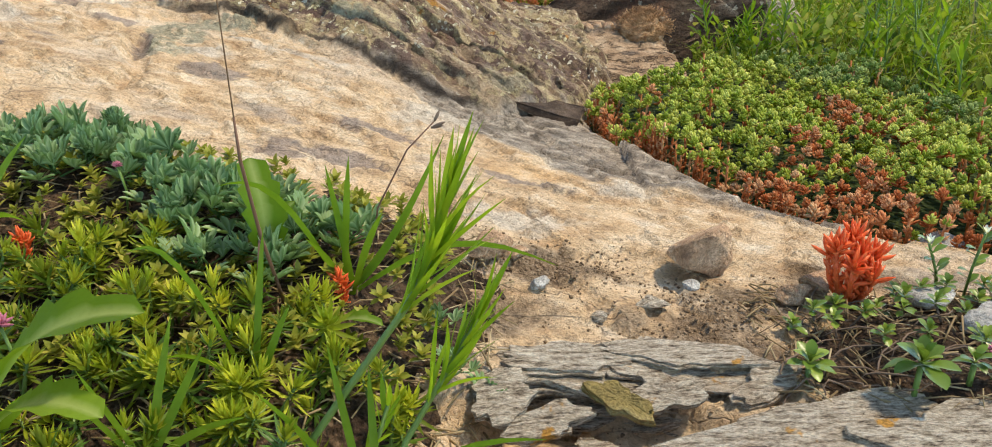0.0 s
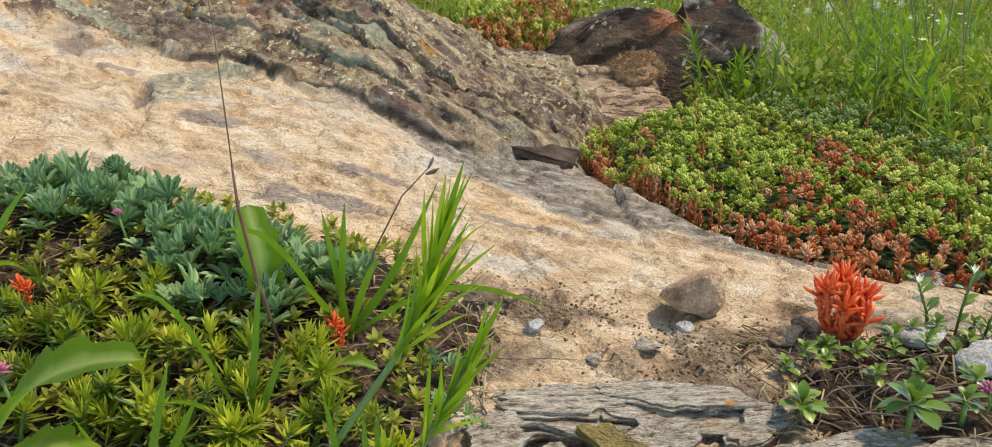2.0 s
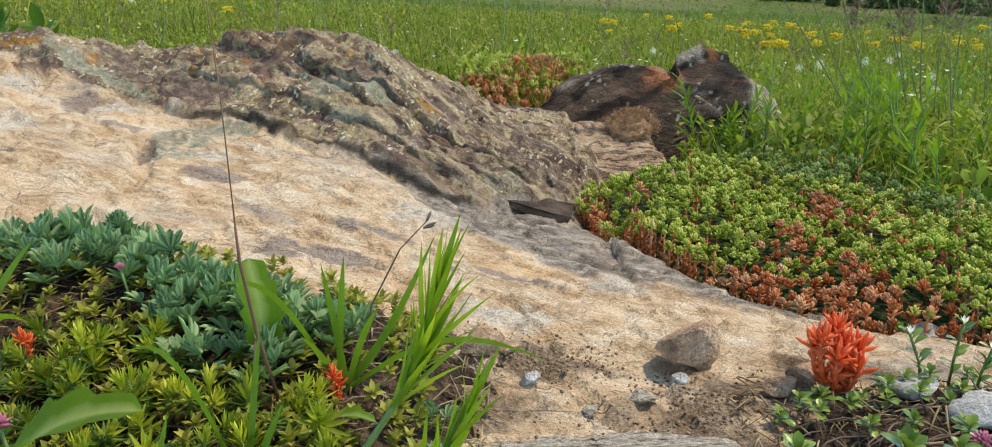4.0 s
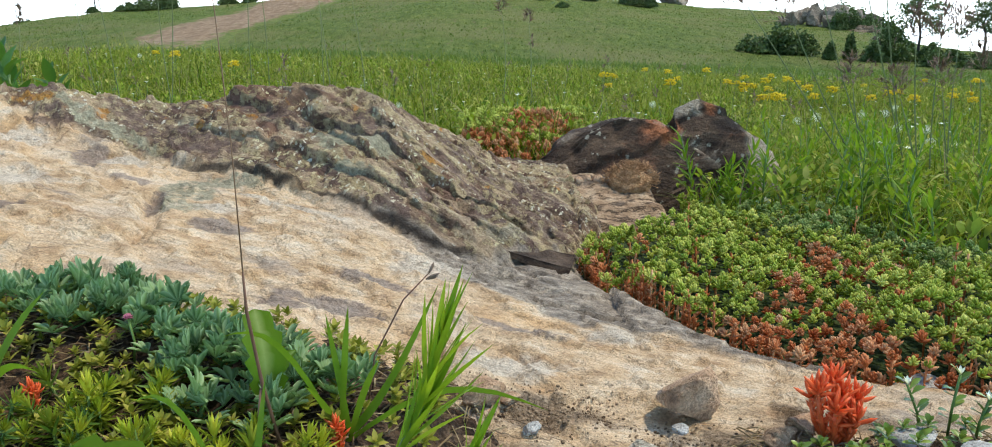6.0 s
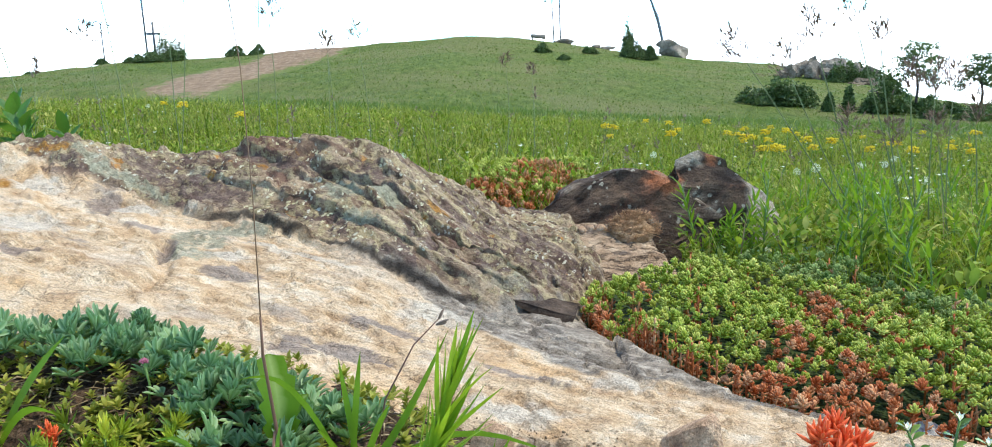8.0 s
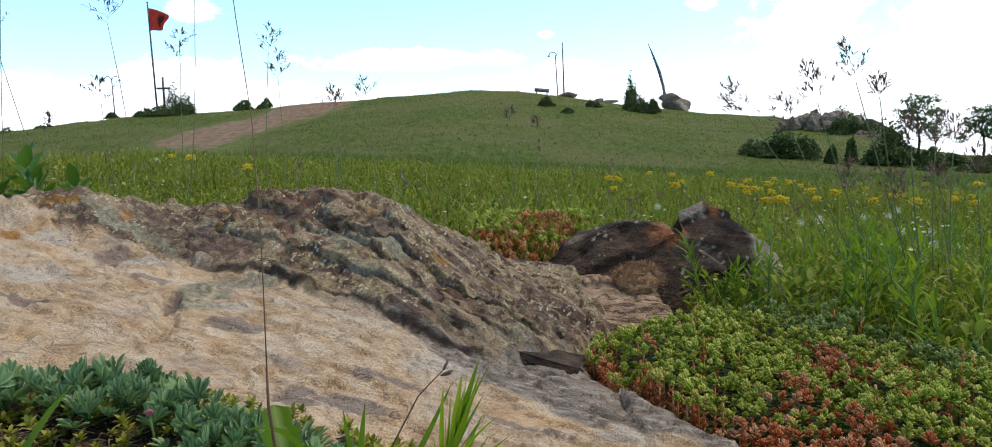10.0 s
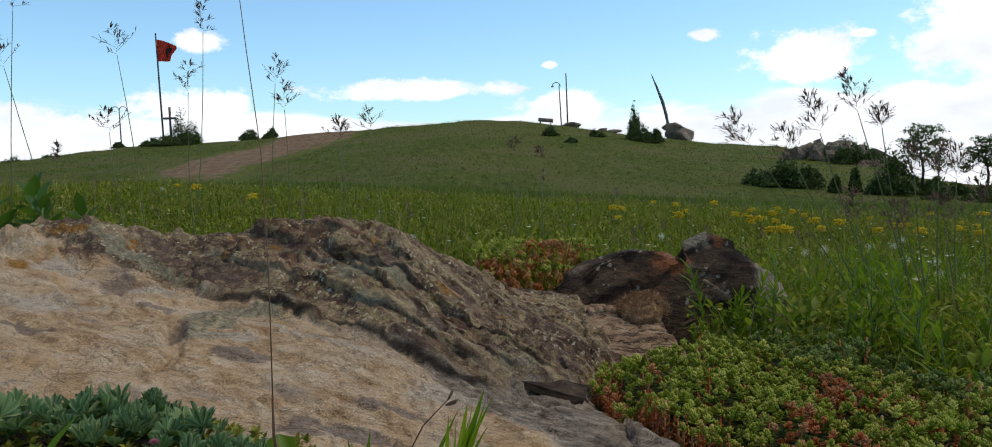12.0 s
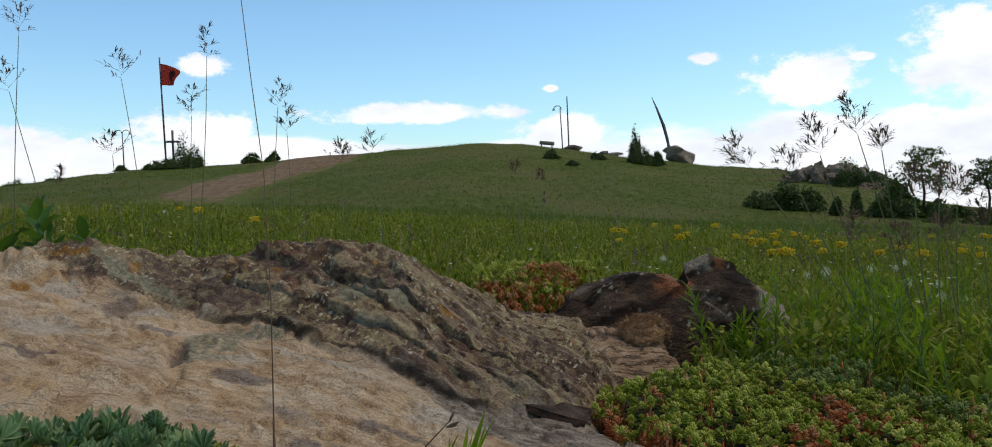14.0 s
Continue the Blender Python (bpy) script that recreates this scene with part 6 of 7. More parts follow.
def red_stonecrop(at, scale, stems, label):
    """Fleshy stems, each set with leaves and ending in a star of pointed leaves."""
    rng = random.Random(61)
    ob = thing("red_stonecrop", label, "stonecrop", pose(*at) @ Matrix.Scale(scale, 4), "red stonecrops")
    core = fill("star_head", *rock((0.004, 0.004, 0.004), 3, 0.2, 2), RED)
    ray = [fill("leaf", *pod(0.0122, 0.0013, 5, 4, b), RED) for b in (0.0, 0.25)]
    side = fill("leaf", *pod(0.0078, 0.0014, 5, 3, 0.15), RED)
    for dx, dy, h in stems:
        st = part("stem", fill("stem", *tube([(dx * 0.35, dy * 0.35, 0), (dx * 0.8, dy * 0.8, h * 0.5), (dx, dy, h)], [0.0018, 0.0019, 0.0014], 6), RED), ob, "red fleshy stem")
        for i in range(12):
            s = (i + 1) / 13
            part("leaf", side, st, "", turned(i * 137.5, 30 + 20 * s, (dx * (0.35 + 0.65 * s), dy * (0.35 + 0.65 * s), h * s * 0.96)))
        head = part("star_head", core, ob, "star-shaped red leaf head", pose(dx, dy, h, rng.uniform(-20, 20), dx * 900, rng.uniform(0, 360)))
        for i in range(13):
            part("leaf", rng.choice(ray), head, "", turned(i * 137.5, 12 + 66 * i / 13, (0, 0, 0.004 * i / 13), rng.uniform(0.85, 1.15)))


red_stonecrop((0.217, 0.420, 0.001), 1.0, ((-0.012, 0.0, 0.034), (0.000, 0.006, 0.038), (0.013, 0.004, 0.026), (-0.004, -0.008, 0.025), (0.010, -0.006, 0.016), (-0.014, 0.006, 0.028), (0.004, 0.001, 0.031), (0.012, -0.002, 0.020)), "bright red fleshy stonecrop on the rock slab")
red_stonecrop((-0.085, 0.374, 0.030), 0.62, ((-0.002, 0, 0.026), (0.002, 0.002, 0.018)), "small red stonecrop shoot among cushions")
red_stonecrop((-0.262, 0.39, 0.056), 0.6, ((0.0, 0, 0.018), (0.003, 0.002, 0.014)), "small red stonecrop shoot among cushions")


def oval_rosette(rng, n, length, width, lift=(15, 75)):
    return [turned(i * 137.5, lift[0] + (lift[1] - lift[0]) * i / n + rng.uniform(-8, 8), (0, 0, 0.004 * i / n), rng.uniform(0.8, 1.1) * (1 - 0.35 * i / n)) for i in range(n)]


def build_thyme():
    rng = random.Random(71)
    blade = [fill("leaf", *leaf(0.0155, 0.0078, 9, b, 0.36, 1.55), DEEP) for b in (0.3, 0.8)]
    little = [fill("leaf", *leaf(0.0085, 0.0048, 6, b, 0.3, 1.5), DEEP) for b in (0.2, 0.6)]
    for x, y, z, s, n in ((0.207, 0.318, 0.020, 1.25, 15), (0.160, 0.335, 0.012, 1.0, 13), (0.236, 0.322, 0.012, 0.8, 9)):
        ob = thing("glossy_rosette_plant", "glossy dark green rosette plant on the rock", "plant", pose(x, y, top_z(x, y)), "glossy rosettes")
        part("stem", fill("stem", *tube([(0, 0, -0.002), (0, 0, z)], 0.0015, 5), GREEN_STEM), ob)
        for m in oval_rosette(rng, n, 1, 1, (-10, 85)):
            part("leaf", rng.choice(blade), ob, "", pose(0, 0, z) @ m @ Matrix.Scale(s, 4))
    spots = [(0.184, 0.393), (0.19, 0.378), (0.21, 0.385), (0.20, 0.40), (0.225, 0.40), (0.237, 0.365), (0.25, 0.385), (0.27, 0.387), (0.24, 0.40), (0.262, 0.36), (0.285, 0.40), (0.17, 0.385), (0.21, 0.36), (0.29, 0.37), (0.27, 0.41), (0.255, 0.345), (0.30, 0.42), (0.245, 0.42), (0.262, 0.40), (0.315, 0.39), (0.30, 0.385), (0.235, 0.39), (0.295, 0.355), (0.255, 0.41)]
    for x, y in spots:
        ob = thing("thyme_sprig", "low sprig of small green leaves in the soil", "plant", pose(x, y, top_z(x, y), 0, 0, rng.uniform(0, 360)), "thyme sprigs")
        h = rng.uniform(0.004, 0.012)
        part("stem", fill("stem", *tube([(-0.006, 0, -0.001), (0, 0, h)], 0.0008, 4), TWIG), ob)
        for m in oval_rosette(rng, rng.randint(9, 14), 1, 1, (0, 75)):
            part("leaf", rng.choice(little), ob, "", pose(0, 0, h) @ m @ Matrix.Scale(rng.uniform(0.8, 1.25), 4))
    # upright mouse-ear sprigs with white buds
    for x, y, h, lean in ((0.275, 0.425, 0.040, -0.012), (0.292, 0.425, 0.046, 0.004), (0.300, 0.41, 0.030, 0.006)):
        g = top_z(x, y)
        ob = thing("mouse_ear_sprig", "upright green sprig with paired leaves and white buds", "plant", pose(x, y, g), "mouse-ear sprigs")
        part("stem", fill("stem", *tube([(0, 0, 0), (lean * 0.3, 0, h * 0.5), (lean, 0, h)], 0.0009, 5), GREEN_STEM), ob)
        for k in range(10):
            s = 0.25 + 0.75 * k / 9
            part("leaf", rng.choice(little), ob, "", turned(k * 90 + (k % 2) * 90 + rng.uniform(-15, 15), 45 + rng.uniform(-15, 15), (lean * s * s, 0, h * s), 1.15))
        part("bud", fill("bud", *join([put(leaf(0.006, 0.003, 2, -0.3, 0.3, 0.8), turned(k * 72, 60)) for k in range(5)]), WHITE), ob, "small white flower bud", pose(lean, 0, h))
    # twisted dead roots
    for i in range(38):
        x, y = rng.uniform(0.150, 0.31), rng.uniform(0.310, 0.425)
        a, l = rng.uniform(-0.7, 0.7), rng.uniform(0.02, 0.06)
        path = []
        for k in range(7):
            s = k / 6 - 0.5
            px, py = x + l * s * math.cos(a) + 0.003 * math.sin(9 * s + i), y + l * s * math.sin(a) + 0.003 * math.cos(7 * s + i)
            path.append((px, py, top_z(px, py) + 0.002 + 0.005 * max(0, math.cos(3 * s))))
        solid("dead_twig", fill("dead_twig", *tube(path, [0.0003, 0.0005, 0.0006, 0.0006, 0.0005, 0.0004, 0.0002], 5), TWIG), "grey twisted dead twig on the soil", "twig", "dead twigs")
    at = (0.128, 0.336, top_z(0.128, 0.336) + 0.001)
    ob = thing("fallen_violet", "tiny fallen violet petal on the rock", "petal", pose(*at))
    part("petal", fill("petal", *join([put(leaf(0.004, 0.003, 2, 0.3, 0.2, 0.9), turned(k * 120, 30)) for k in range(3)]), VIOLET), ob)


build_thyme()


def shale_layers(rng, w, d, h, seed):
    """A flake of layered stone: a jagged outline carried up through thin, stepped, split layers."""
    n = 30
    bits = []
    layers = max(2, int(h / 0.0019))
    z, ox, oy, s = -h / 2, 0.0, 0.0, 1.0
    jag = [rng.uniform(-0.13, 0.13) for _ in range(n)]
    for k in range(layers):
        t = h / layers * rng.uniform(0.7, 1.25)
        ox, oy, s = ox + rng.uniform(-0.02, 0.02) * w, oy + rng.uniform(-0.03, 0.05) * d, s * rng.uniform(0.90, 1.03)
        ring = []
        for i in range(n):
            a = i * math.tau / n
            r = 1 + 0.20 * math.sin(2 * a + seed) + 0.12 * math.sin(5 * a + seed * 2 + k * 0.5) + jag[i] + rng.uniform(-0.06, 0.06)
            ring.append((ox + s * w / 2 * r * math.cos(a), oy + s * d / 2 * r * math.sin(a)))
        lift = [rng.uniform(-0.12, 0.12) * t for _ in range(n)]
        v = [(x * 0.97, y * 0.97, z) for x, y in ring] + [(x, y, z + t * 0.4 + l) for (x, y), l in zip(ring, lift)] + [(x * 0.985, y * 0.985, z + t + l) for (x, y), l in zip(ring, lift)] + [(x * 0.55, y * 0.55, z + t * 1.05 + rng.uniform(-0.2, 0.2) * t) for x, y in ring] + [(ox, oy, z + t)]
        f = grid_faces(4, n, True).tolist() + [[3 * n + i, 3 * n + (i + 1) % n, 4 * n] for i in range(n)] + [list(range(n))[::-1]]
        bits.append((np.array(v), f))
        z += t * rng.uniform(0.9, 1.1)
    return bits


def build_stones():
    rng = random.Random(81)
    # layered flakes: x, y, width, depth, thickness, turn, tip to the front, tip to the side, height of its middle
    flakes = []
    for k in range(7):
        for cx, w in ((0.035, 0.075), (0.098, 0.085)):
            flakes.append((cx + rng.uniform(-0.010, 0.010), 0.352 - 0.0022 * k + rng.uniform(-0.004, 0.004), w * rng.uniform(0.75, 1.2), rng.uniform(0.026, 0.036), rng.uniform(0.0022, 0.0038), rng.uniform(-11, 11), rng.uniform(-2, 9), rng.uniform(-6, 6), 0.008 - 0.0046 * k))
    flakes += [(0.002, 0.324, 0.040, 0.024, 0.0055, 24, 22, -10, 0.004), (0.023, 0.313, 0.042, 0.020, 0.005, 6, 20, -4, -0.003), (0.062, 0.322, 0.036, 0.018, 0.0055, -26, 28, 10, 0.003),
               (0.13, 0.284, 0.15, 0.040, 0.007, 14, 7, -3, 0.001), (0.225, 0.283, 0.14, 0.05, 0.007, -4, 5, 3, 0.003), (0.165, 0.306, 0.10, 0.03, 0.006, 10, 8, 0, 0.003),
               (0.086, 0.327, 0.040, 0.018, 0.005, 12, 20, -6, 0.002), (0.048, 0.302, 0.030, 0.014, 0.0035, -20, 20, 0, -0.014), (0.140, 0.332, 0.045, 0.020, 0.005, 20, 12, -6, 0.003), (-0.008, 0.336, 0.036, 0.022, 0.005, -14, 12, -6, 0.006)]
    for i, (x, y, w, d, h, rz, rx, ry, z) in enumerate(flakes):
        label = "ochre lichen-stained shale flake on the rock" if i == 16 else "grey layered shale flake split from the slab"
        ob = thing("shale_flake", label, "stone flake", pose(x, y, z, rx, ry, rz), "shale flakes")
        for v, f in shale_layers(rng, w, d, h, i * 1.7):
            part("layer", fill("layer", v, f, SHALE_YELLOW if i == 16 else SHALE, True), ob)
    # a dark block put where the undercut below the upper layer lies in shade
    wedge = block([(-0.012, 0.846, 0.026), (0.086, 0.822, -0.022), (0.095, 0.828, -0.004), (-0.008, 0.88, 0.024), (0.10, 0.89, -0.03), (0.108, 0.89, -0.006)], 7, 9, 0.15)
    solid("rock_plate", fill("rock_plate", *wedge, UNDERCUT_SHADE, True), "dark brown rock wedge standing in for the shaded undercut of the slab's upper layer", "stone flake")
    # pebbles: x, y, size, turn, colour
    for i, (x, y, w, d, h, rz, mat, label) in enumerate((
            (0.135, 0.462, 0.050, 0.034, 0.036, 20, PEBBLE, "angular brown pebble resting on the slab"),
            (0.026, 0.428, 0.013, 0.010, 0.009, 0, PALE_STONE, "small pale pebble resting on the slab"),
            (-0.004, 0.452, 0.040, 0.022, 0.018, 10, PEBBLE, "flat brown pebble resting on the slab"),
            (0.094, 0.413, 0.022, 0.014, 0.007, -25, SHALE, "flat grey chip resting on the slab"),
            (0.202, 0.432, 0.030, 0.022, 0.018, 30, PEBBLE, "brown stone beside the red stonecrop"),
            (0.185, 0.425, 0.022, 0.016, 0.013, 0, PEBBLE, "brown stone beside the red stonecrop"),
            (0.285, 0.375, 0.045, 0.028, 0.020, -15, PALE_STONE, "grey-white lichened stone among the thyme"),
            (0.262, 0.405, 0.030, 0.022, 0.014, 10, PALE_STONE, "grey-white lichened stone among the thyme"),
            (0.125, 0.442, 0.012, 0.010, 0.007, 0, PALE_STONE, "small pale pebble beside the brown one"),
            (0.013, 0.462, 0.018, 0.012, 0.009, 40, PEBBLE, "small brown pebble on the slab"),
            (0.060, 0.40, 0.014, 0.010, 0.005, 70, SHALE, "flat grey chip resting on the slab"),
            (0.345, 0.545, 0.05, 0.03, 0.02, 0, PALE_STONE, "grey stone at the slab's edge"))):
        me = fill("pebble", *rock((w * 1.15, d * 1.15, h * 1.15), 90 + i, 0.35, 3, 1.0, 12), mat, i in (0, 2, 3, 4, 5))
        z0 = min(v.co.z for v in me.vertices)
        solid("pebble", me, label, "pebble", "pebbles on the slab", m=pose(x, y, top_z(x, y) - z0 - 0.0015, 0, 0, rz))
    # crumbs of earth and grit in the hollows
    bits = []
    for _ in range(2200):
        k = rng.random()
        if k < 0.45:
            x, y = rng.gauss(0.03, 0.035), rng.gauss(0.462, 0.016)
        elif k < 0.7:
            x, y = rng.gauss(0.12, 0.025), rng.gauss(0.405, 0.025)
        else:
            x, y = rng.uniform(-0.03, 0.33), rng.uniform(0.30, 0.46)
        s = 0.0007 + 0.0030 * rng.random() ** 3
        bits.append(put(CRUMB[rng.randint(0, 2)], pose(x, y, top_z(x, y) + s * 0.2, 0, 0, rng.uniform(0, 360)) @ Matrix.Scale(s, 4)))
    solid("grit", fill("grit", *join(bits), GRIT), "brown crumbs of earth and grit on the slab", "grit", kind="stuff")
    for x, y, s in ((0.15, 1.235, 0.02), (0.165, 1.245, 0.022), (0.18, 1.24, 0.026), (0.20, 1.235, 0.02), (0.135, 1.25, 0.018)):
        me = fill("pebble", *rock((s, s * 0.8, s * 0.7), int(x * 1000), 0.3, 2), PEBBLE)
        solid("pebble", me, "small brown stone on the ledge by the boulder", "pebble", "pebbles by the boulder", m=pose(x, y, 0.02))


CRUMB = [rock((1, 0.8, 0.7), k, 0.5, 1) for k in (1, 2, 3)]
build_stones()

# ---- on the hill ----


def leaf_cloud(rng, size, n, lo=0.05, hi=0.12, seed=0, dome=False):
    """Many small leaf faces in a lumpy crown with gaps."""
    g = np.random.default_rng(seed)
    lumps = g.normal(0, 0.42, (26, 3))
    lumps /= np.maximum(1, np.linalg.norm(lumps, axis=1, keepdims=True) / 0.85)
    k = g.integers(0, 26, n)
    p = lumps[k] + g.normal(0, 0.15, (n, 3))
    if dome:
        p[:, 2] = np.abs(p[:, 2] + 0.2) * 1.75 * np.clip(1.05 - 0.75 * (p[:, 0] ** 2 + p[:, 1] ** 2), 0.15, 1)
    p = p * np.array(size) / 2
    s = g.uniform(lo, hi, n)[:, None]
    u = g.normal(0, 1, (n, 3))
    u /= np.linalg.norm(u, axis=1, keepdims=True)
    w = np.cross(u, g.normal(0, 1, (n, 3)))
    w /= np.linalg.norm(w, axis=1, keepdims=True)
    v = np.stack([p - u * s, p + w * s * 0.55, p + u * s, p - w * s * 0.55], 1).reshape(-1, 3)
    return v, (np.arange(n)[:, None] * 4 + np.arange(4)[None, :])


def bush(x, y, size, label, seed, mat=None, name="bush", sink=0.35):
    g = float(ground_z(x, y))
    ob = thing(name, label, "bush", pose(x, y, g), "bushes on the hill")
    rng = random.Random(seed)
    for _ in range(4):
        a = rng.uniform(0, math.tau)
        part("branch", fill("branch", *tube([(0, 0, -0.2), (size[0] * 0.2 * math.cos(a), size[1] * 0.2 * math.sin(a), size[2] * 0.5)], [0.06, 0.02], 5), BARK), ob)
    part("crown", fill("crown", *leaf_cloud(rng, size, 3200, 0.06, 0.13, seed=seed, dome=True), mat or BUSH), ob, "", pose(0, 0, 0.05))


def tree(x, y, high, wide, label, seed, leaves=3000):
    g = float(ground_z(x, y))
    ob = thing("tree", label, "tree", pose(x, y, g), "trees by the outcrop")
    rng = random.Random(seed)
    part("trunk", fill("trunk", *tube([(0, 0, -0.3), (0.1, 0, high * 0.35), (-0.05, 0.1, high * 0.7), (0.1, 0, high * 0.95)], [0.09, 0.07, 0.04, 0.015], 8), BARK), ob)
    for k in range(16):
        a, z = k * 2.4, high * (0.30 + 0.036 * k)
        r = wide * (0.46 - 0.018 * k) * rng.uniform(0.7, 1.1)
        end = (r * math.cos(a), r * math.sin(a), z + high * rng.uniform(0.10, 0.20))
        part("limb", fill("limb", *tube([(0, 0, z), (end[0] * 0.5, end[1] * 0.5, z + high * 0.06), end], [0.03, 0.018, 0.007], 5), BARK), ob)
        n = leaves // 16
        v, f = leaf_cloud(rng, (wide * 0.40, wide * 0.40, high * 0.20), n, 0.04, 0.085, seed=seed * 20 + k)
        part("foliage", fill("foliage", v, f, TREE), ob, "", pose(*end))


def pole(name, label, category, x, y, high, lean, radius, sink=0.3):
    ob = thing(name, label, category, pose(x, y, float(ground_z(x, y))))
    part("pole", fill("pole", *tube([(0, 0, -sink), (lean * 0.5, 0, high * 0.5), (lean, 0, high)], [radius, radius * 0.9, radius * 0.7], 8), STEEL), ob)
    return ob


def build_hill():
    # flagpole with a red flag
    ob = pole("flagpole", "tall steel flagpole with a red flag on the hill", "flagpole", -37.9, 89.6, 12.4, -0.25, 0.11)
    gx, gz = np.meshgrid(np.linspace(0, 1, 24), np.linspace(0, 1, 14), indexing="ij")
    hang = 2.45 * (1 - 0.42 * gx ** 1.3)
    fx = 0.05 + 2.1 * gx * (1 - 0.30 * gz ** 2) + 0.10 * np.sin(gz * 7) * gx
    fy, fz = 0.25 * np.sin(gx * 8 + gz * 3) * gx, 11.9 - 0.75 * gx ** 1.5 - hang * gz - 0.35 * gx * gz ** 3
    flag = part("flag", fill("flag", np.stack([fx - 0.24, fy, fz], -1).reshape(-1, 3), grid_faces(24, 14), FLAG), ob, "red waving cloth flag with a dark emblem")
    # the emblem: a dark spread shape a little proud of the cloth
    bits = []
    for i, j in ((12, 5), (13, 3), (13, 5), (13, 7), (14, 4), (14, 6), (14, 8), (15, 3), (15, 5), (15, 7), (16, 4), (16, 6), (17, 5), (15, 9), (17, 3)):
        k = np.array([(i, j), (i + 1, j), (i + 1, j + 2), (i, j + 2)])
        bits.append((np.stack([fx[k[:, 0], k[:, 1]] - 0.24, fy[k[:, 0], k[:, 1]] - 0.04, fz[k[:, 0], k[:, 1]]], -1), [[0, 1, 2, 3]]))
    part("emblem", fill("emblem", *join(bits), BLACK), flag, "dark emblem")
    part("finial", fill("finial", *rock((0.25, 0.25, 0.25), 2, 0.0, 2), STEEL), ob, "", pose(-0.25, 0, 12.5))
    # a cross
    ob = thing("cross", "dark wooden cross beside the flagpole", "cross", pose(-37.3, 90.2, float(ground_z(-37.3, 90.2))))
    part("upright", fill("upright", *tube([(0, 0, -0.3), (0, 0, 4.3)], 0.17, 4), STEEL), ob)
    part("crossbar", fill("crossbar", *tube([(-0.75, 0, 3.0), (0.75, 0, 3.0)], 0.13, 4), STEEL), ob)
    # street lamps
    for x, y, h, arms in ((-42.85, 89.8, 4.4, (-1, 1)), (7.55, 90.0, 4.6, (-1,))):
        ob = pole("street_lamp", "dark street lamp with curved arms on the hilltop", "street lamp", x, y, h, -0.05 if len(arms) > 1 else -0.2, 0.075)
        ob["group"] = "street lamps"
        for s in arms:
            arc = [(s * 0.45 * (1 - math.cos(a)) - 0.05, 0, h - 0.15 + 0.45 * math.sin(a)) for a in (0, 0.6, 1.2, 1.8, 2.4, 2.9)]
            arm = part("arm", fill("arm", *tube(arc, 0.045, 6), STEEL), ob)
            part("lantern", fill("lantern", *rock((0.34, 0.34, 0.26), 4, 0.1, 2), LAMP_GLASS), arm, "pale globe lantern", pose(arc[-1][0], 0, arc[-1][2] - 0.12))
    pole("mast", "thin steel mast on the hilltop", "mast", 8.25, 89.8, 6.0, -0.1, 0.09)
    # a leaning blade of metal on a boulder
    v, f = rock((4.0, 3.2, 2.4), 14, 0.5, 4, 1.0, 11)
    solid("hilltop_boulder", fill("hilltop_boulder", v, f, OUTCROP), "big rounded grey boulder on the hilltop", "boulder", "hilltop rocks", m=pose(20.8, 88.8, float(ground_z(20.8, 88.8)) + 0.60))
    v, f = rock((3.2, 2.4, 1.3), 15, 0.5, 3, 1.0, 10)
    solid("hilltop_boulder", fill("hilltop_boulder", v, f, OUTCROP), "rounded grey boulder on the hilltop", "boulder", "hilltop rocks", m=pose(20.3, 88.7, float(ground_z(20.3, 88.7)) + 1.25))
    prof = [(0.0, 0.42), (0.3, 0.30), (1.0, 0.34), (2.4, 0.36), (4.2, 0.22), (5.6, 0.04)]
    v, f = [], []
    for s, w in prof:
        x = 19.45 - 1.72 * s / 5.6 + 0.18 * math.sin(s * 0.7)
        z = 4.45 + 5.7 * s / 5.6
        v += [(x - w * 0.5, 88.7, z), (x, 88.7 - w * 0.5, z), (x + w * 0.5, 88.7, z + 0.06), (x, 88.7 + w * 0.5, z)]
    f = grid_faces(6, 4, True).tolist() + [[0, 1, 2, 3], [23, 22, 21, 20]]
    solid("leaning_monument", fill("leaning_monument", v, f, STEEL, True), "tall leaning blade-shaped dark metal monument on a boulder", "monument")
    # a low bench-like board on the crest
    ob = thing("bench", "low pale wooden bench on the crest", "bench", pose(5.7, 89.8, float(ground_z(5.7, 89.8)), 0, 6, 0))
    part("seat", fill("seat", *tube([(-0.85, 0, 0.42), (0.85, 0, 0.42)], 0.22, 4), WOOD), ob)
    for s in (-0.6, 0.6):
        part("leg", fill("leg", *tube([(s, 0, -0.2), (s, 0, 0.4)], 0.07, 4), WOOD), ob)
    for i, (x, y, w, h) in enumerate(((8.6, 89.6, 2.2, 1.0), (13.4, 88.6, 1.8, 0.7), (15.6, 88.4, 1.6, 0.6), (12.2, 88.9, 1.2, 0.5), (17.0, 87.8, 1.4, 0.6))):
        v, f = rock((w, w * 0.8, h), 30 + i, 0.4, 3)
        solid("hilltop_stone", fill("hilltop_stone", v, f, OUTCROP), "pale grey stone on the hill's crest", "rock", "hilltop rocks", m=pose(x, y, float(ground_z(x, y)) + h * 0.2))
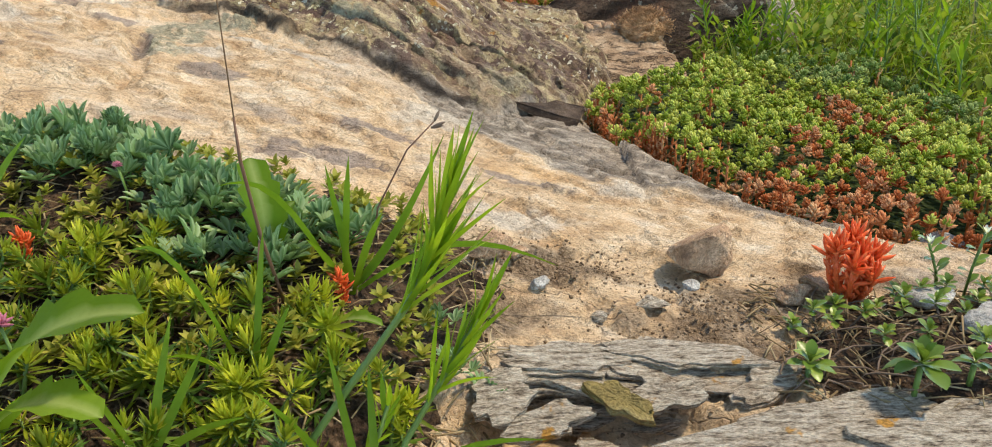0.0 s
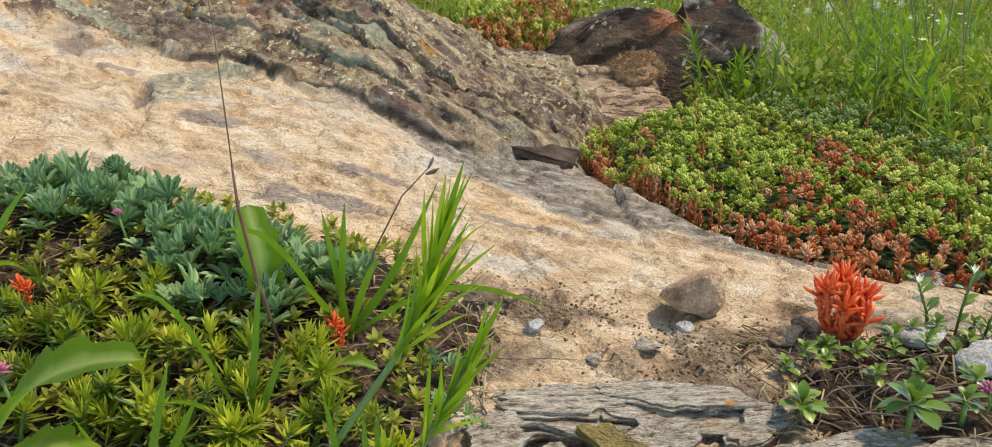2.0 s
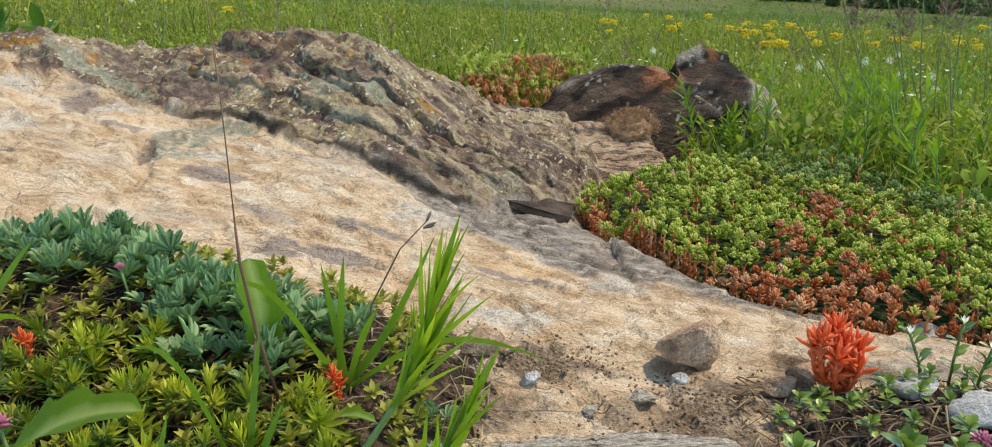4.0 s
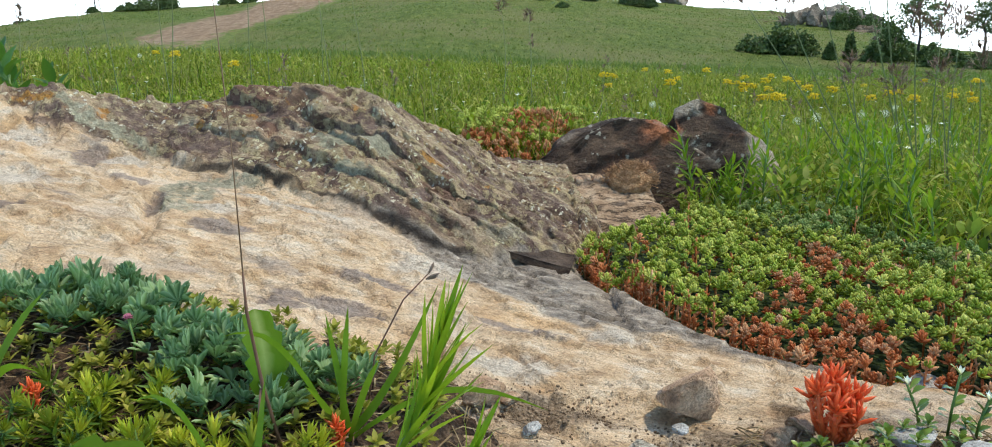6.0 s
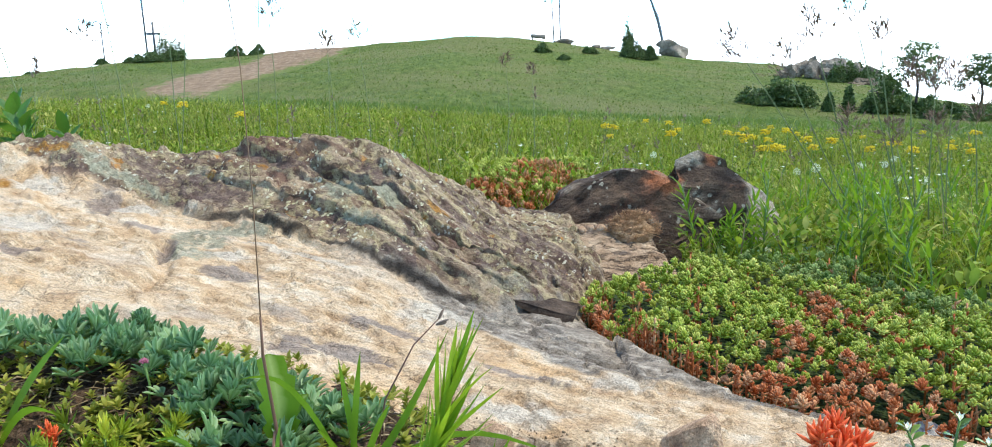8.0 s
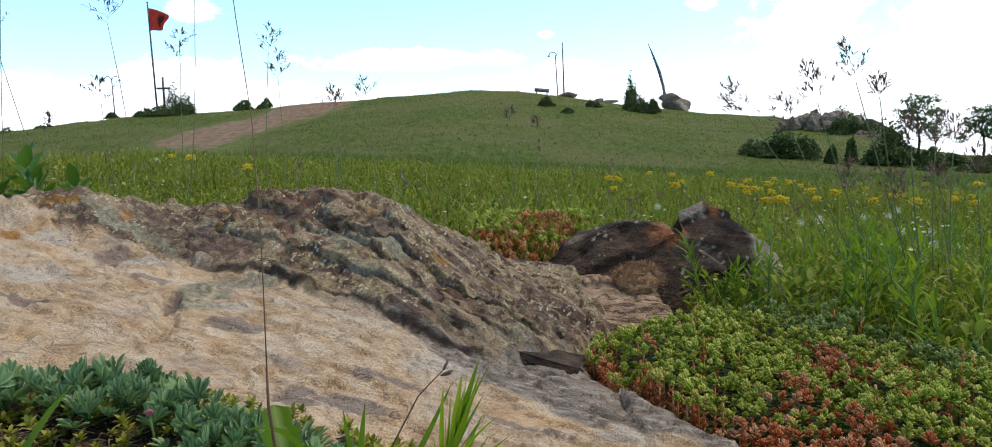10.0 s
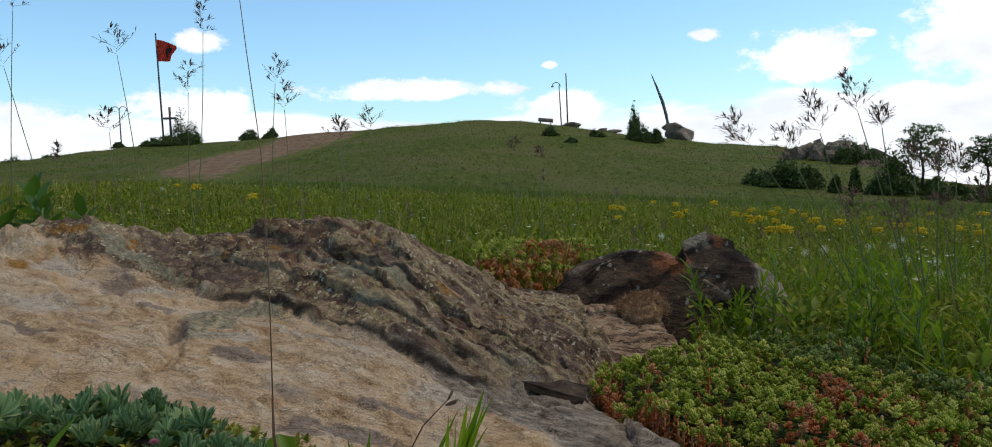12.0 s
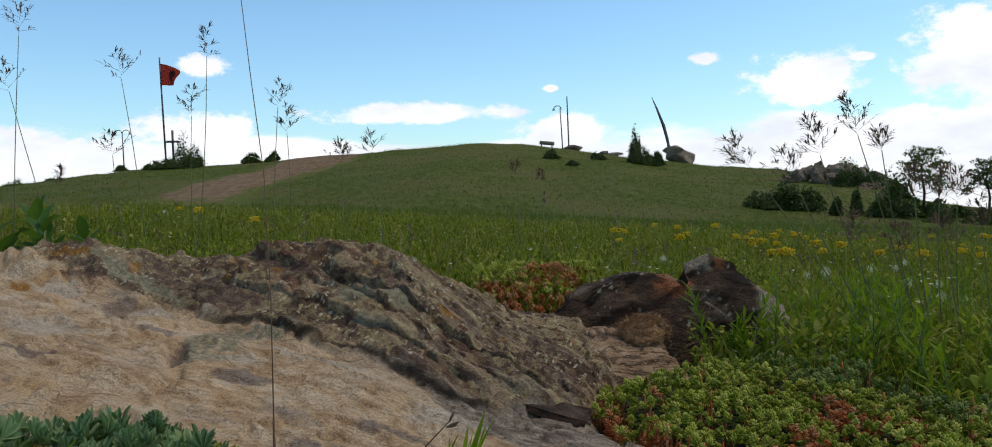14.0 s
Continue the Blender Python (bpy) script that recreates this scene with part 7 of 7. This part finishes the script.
    for i, (x, y, w, h, c) in enumerate((
            (-35.5, 89.5, 3.8, 3.6, "round dark green shrub beside the flagpole"), (-38.6, 88.0, 2.4, 0.9, "low dark bush on the hill"), (-36.5, 87.5, 4.4, 1.2, "low spreading dark bush on the hill"), (-34.0, 87.8, 2.8, 1.1, "low dark bush on the hill"),
            (-28.0, 89.0, 2.8, 1.1, "low dark bush on the crest"), (-25.6, 89.2, 2.0, 1.2, "low dark bush on the crest"), (-43.2, 89.8, 1.6, 0.7, "low dark bush on the crest"), (-57.0, 92.0, 4.0, 1.5, "far dark bush on the skyline"), (-52.0, 91.5, 2.5, 0.9, "far dark bush on the skyline"),
            (5.2, 75.0, 1.7, 0.95, "small round dark bush on the slope"), (10.1, 78.5, 1.6, 0.7, "small dark bush on the slope"), (6.7, 69.5, 1.2, 0.5, "small dark bush on the slope"), (14.2, 79.0, 3.4, 2.3, "dark juniper bush on the slope"), (14.0, 79.3, 1.6, 3.3, "dark pointed juniper on the slope"), (16.0, 78.5, 1.6, 1.2, "small dark bush on the slope"),
            (16.9, 45.4, 3.0, 2.0, "dark round bush on the slope"), (15.6, 45.6, 2.8, 1.2, "dark low bush on the slope"), (17.9, 45.2, 2.2, 1.3, "dark bush on the slope"), (18.6, 43.0, 0.7, 1.0, "small dark pointed bush on the slope"), (19.8, 43.3, 0.7, 1.4, "small dark pointed bush on the slope"),
            (31.6, 71.0, 3.2, 2.6, "green bush on the rocky outcrop"), (33.0, 70.5, 2.0, 1.6, "green bush on the rocky outcrop"), (30.0, 66.8, 3.0, 2.0, "dark bush among the outcrop's rocks"), (31.6, 66.0, 2.2, 1.6, "dark bush among the outcrop's rocks"),
            (21.7, 43.0, 3.0, 2.5, "dense dark bush below the outcrop"), (22.9, 43.8, 2.0, 1.6, "dense dark bush below the outcrop"), (24.2, 43.2, 2.0, 0.9, "dense dark bush below the outcrop"), (25.8, 43.6, 2.2, 0.6, "dense dark bush below the outcrop"), (20.7, 42.4, 1.4, 1.0, "dense dark bush below the outcrop"),
            (27.6, 43.0, 2.4, 0.6, "dense dark bush at the hill's foot"), (25.2, 40.4, 2.2, 0.8, "dense dark bush at the hill's foot"), (22.8, 40.5, 1.6, 0.7, "dense dark bush at the hill's foot"))):
        bush(x, y, (w, w * 0.8, h), c, 200 + i)
    rng = random.Random(91)
    # x, y, width, height, height of its top
    for i, (x, y, w, h, top) in enumerate(((26.4, 69.0, 1.8, 1.6, 1.35), (27.3, 69.4, 1.9, 2.0, 1.75), (28.4, 69.2, 2.1, 2.4, 2.05), (29.6, 69.6, 2.0, 2.2, 1.85), (30.7, 69.0, 2.2, 2.2, 1.55), (31.8, 68.6, 2.0, 2.2, 1.2), (32.8, 68.0, 2.0, 2.0, 0.7), (33.7, 67.4, 1.9, 1.8, 0.15), (28.0, 68.2, 1.5, 1.4, 0.95), (29.0, 68.0, 1.6, 1.5, 1.1), (32.4, 66.8, 1.4, 1.3, 0.15), (25.4, 68.5, 1.3, 0.9, 0.95), (29.6, 63.0, 1.5, 1.0, -0.5), (31.0, 61.5, 1.3, 0.9, -0.7), (28.6, 58.5, 1.2, 0.7, -0.8))):
        v, f = rock((w, w * 0.8, h), 60 + i, 0.9, 3, 1.0, 14)
        solid("outcrop_rock", fill("outcrop_rock", v, f, OUTCROP, True), "craggy grey-brown rock of the outcrop", "rock", "outcrop rocks", m=pose(x, y, min(top - h * 0.42, float(ground_z(x, y)) + h * 0.35), rng.uniform(-12, 12), rng.uniform(-12, 12), rng.uniform(-40, 40)))
    for i, (x, y, z, w, dd, h) in enumerate(((29.6, 64.8, -1.2, 3.4, 2.6, 2.2), (31.0, 65.4, -0.9, 3.0, 2.4, 2.2), (32.0, 64.0, -1.6, 3.0, 2.4, 2.2))):
        v, f = rock((w, dd, h), 75 + i, 0.6, 4, 1.0, 10)
        solid("outcrop_bank", fill("outcrop_bank", v, f, EARTHY, True), "bare brown earthy bank of the rocky outcrop", "rock", "outcrop rocks", m=pose(x, y, z, 0, 0, 15 * i))
    tree(24.2, 44.6, 3.7, 3.2, "slender airy green tree below the outcrop", 7, 4200)
    tree(28.3, 45.2, 3.1, 2.4, "airy green tree at the wood's edge", 11, 4000)


build_hill()
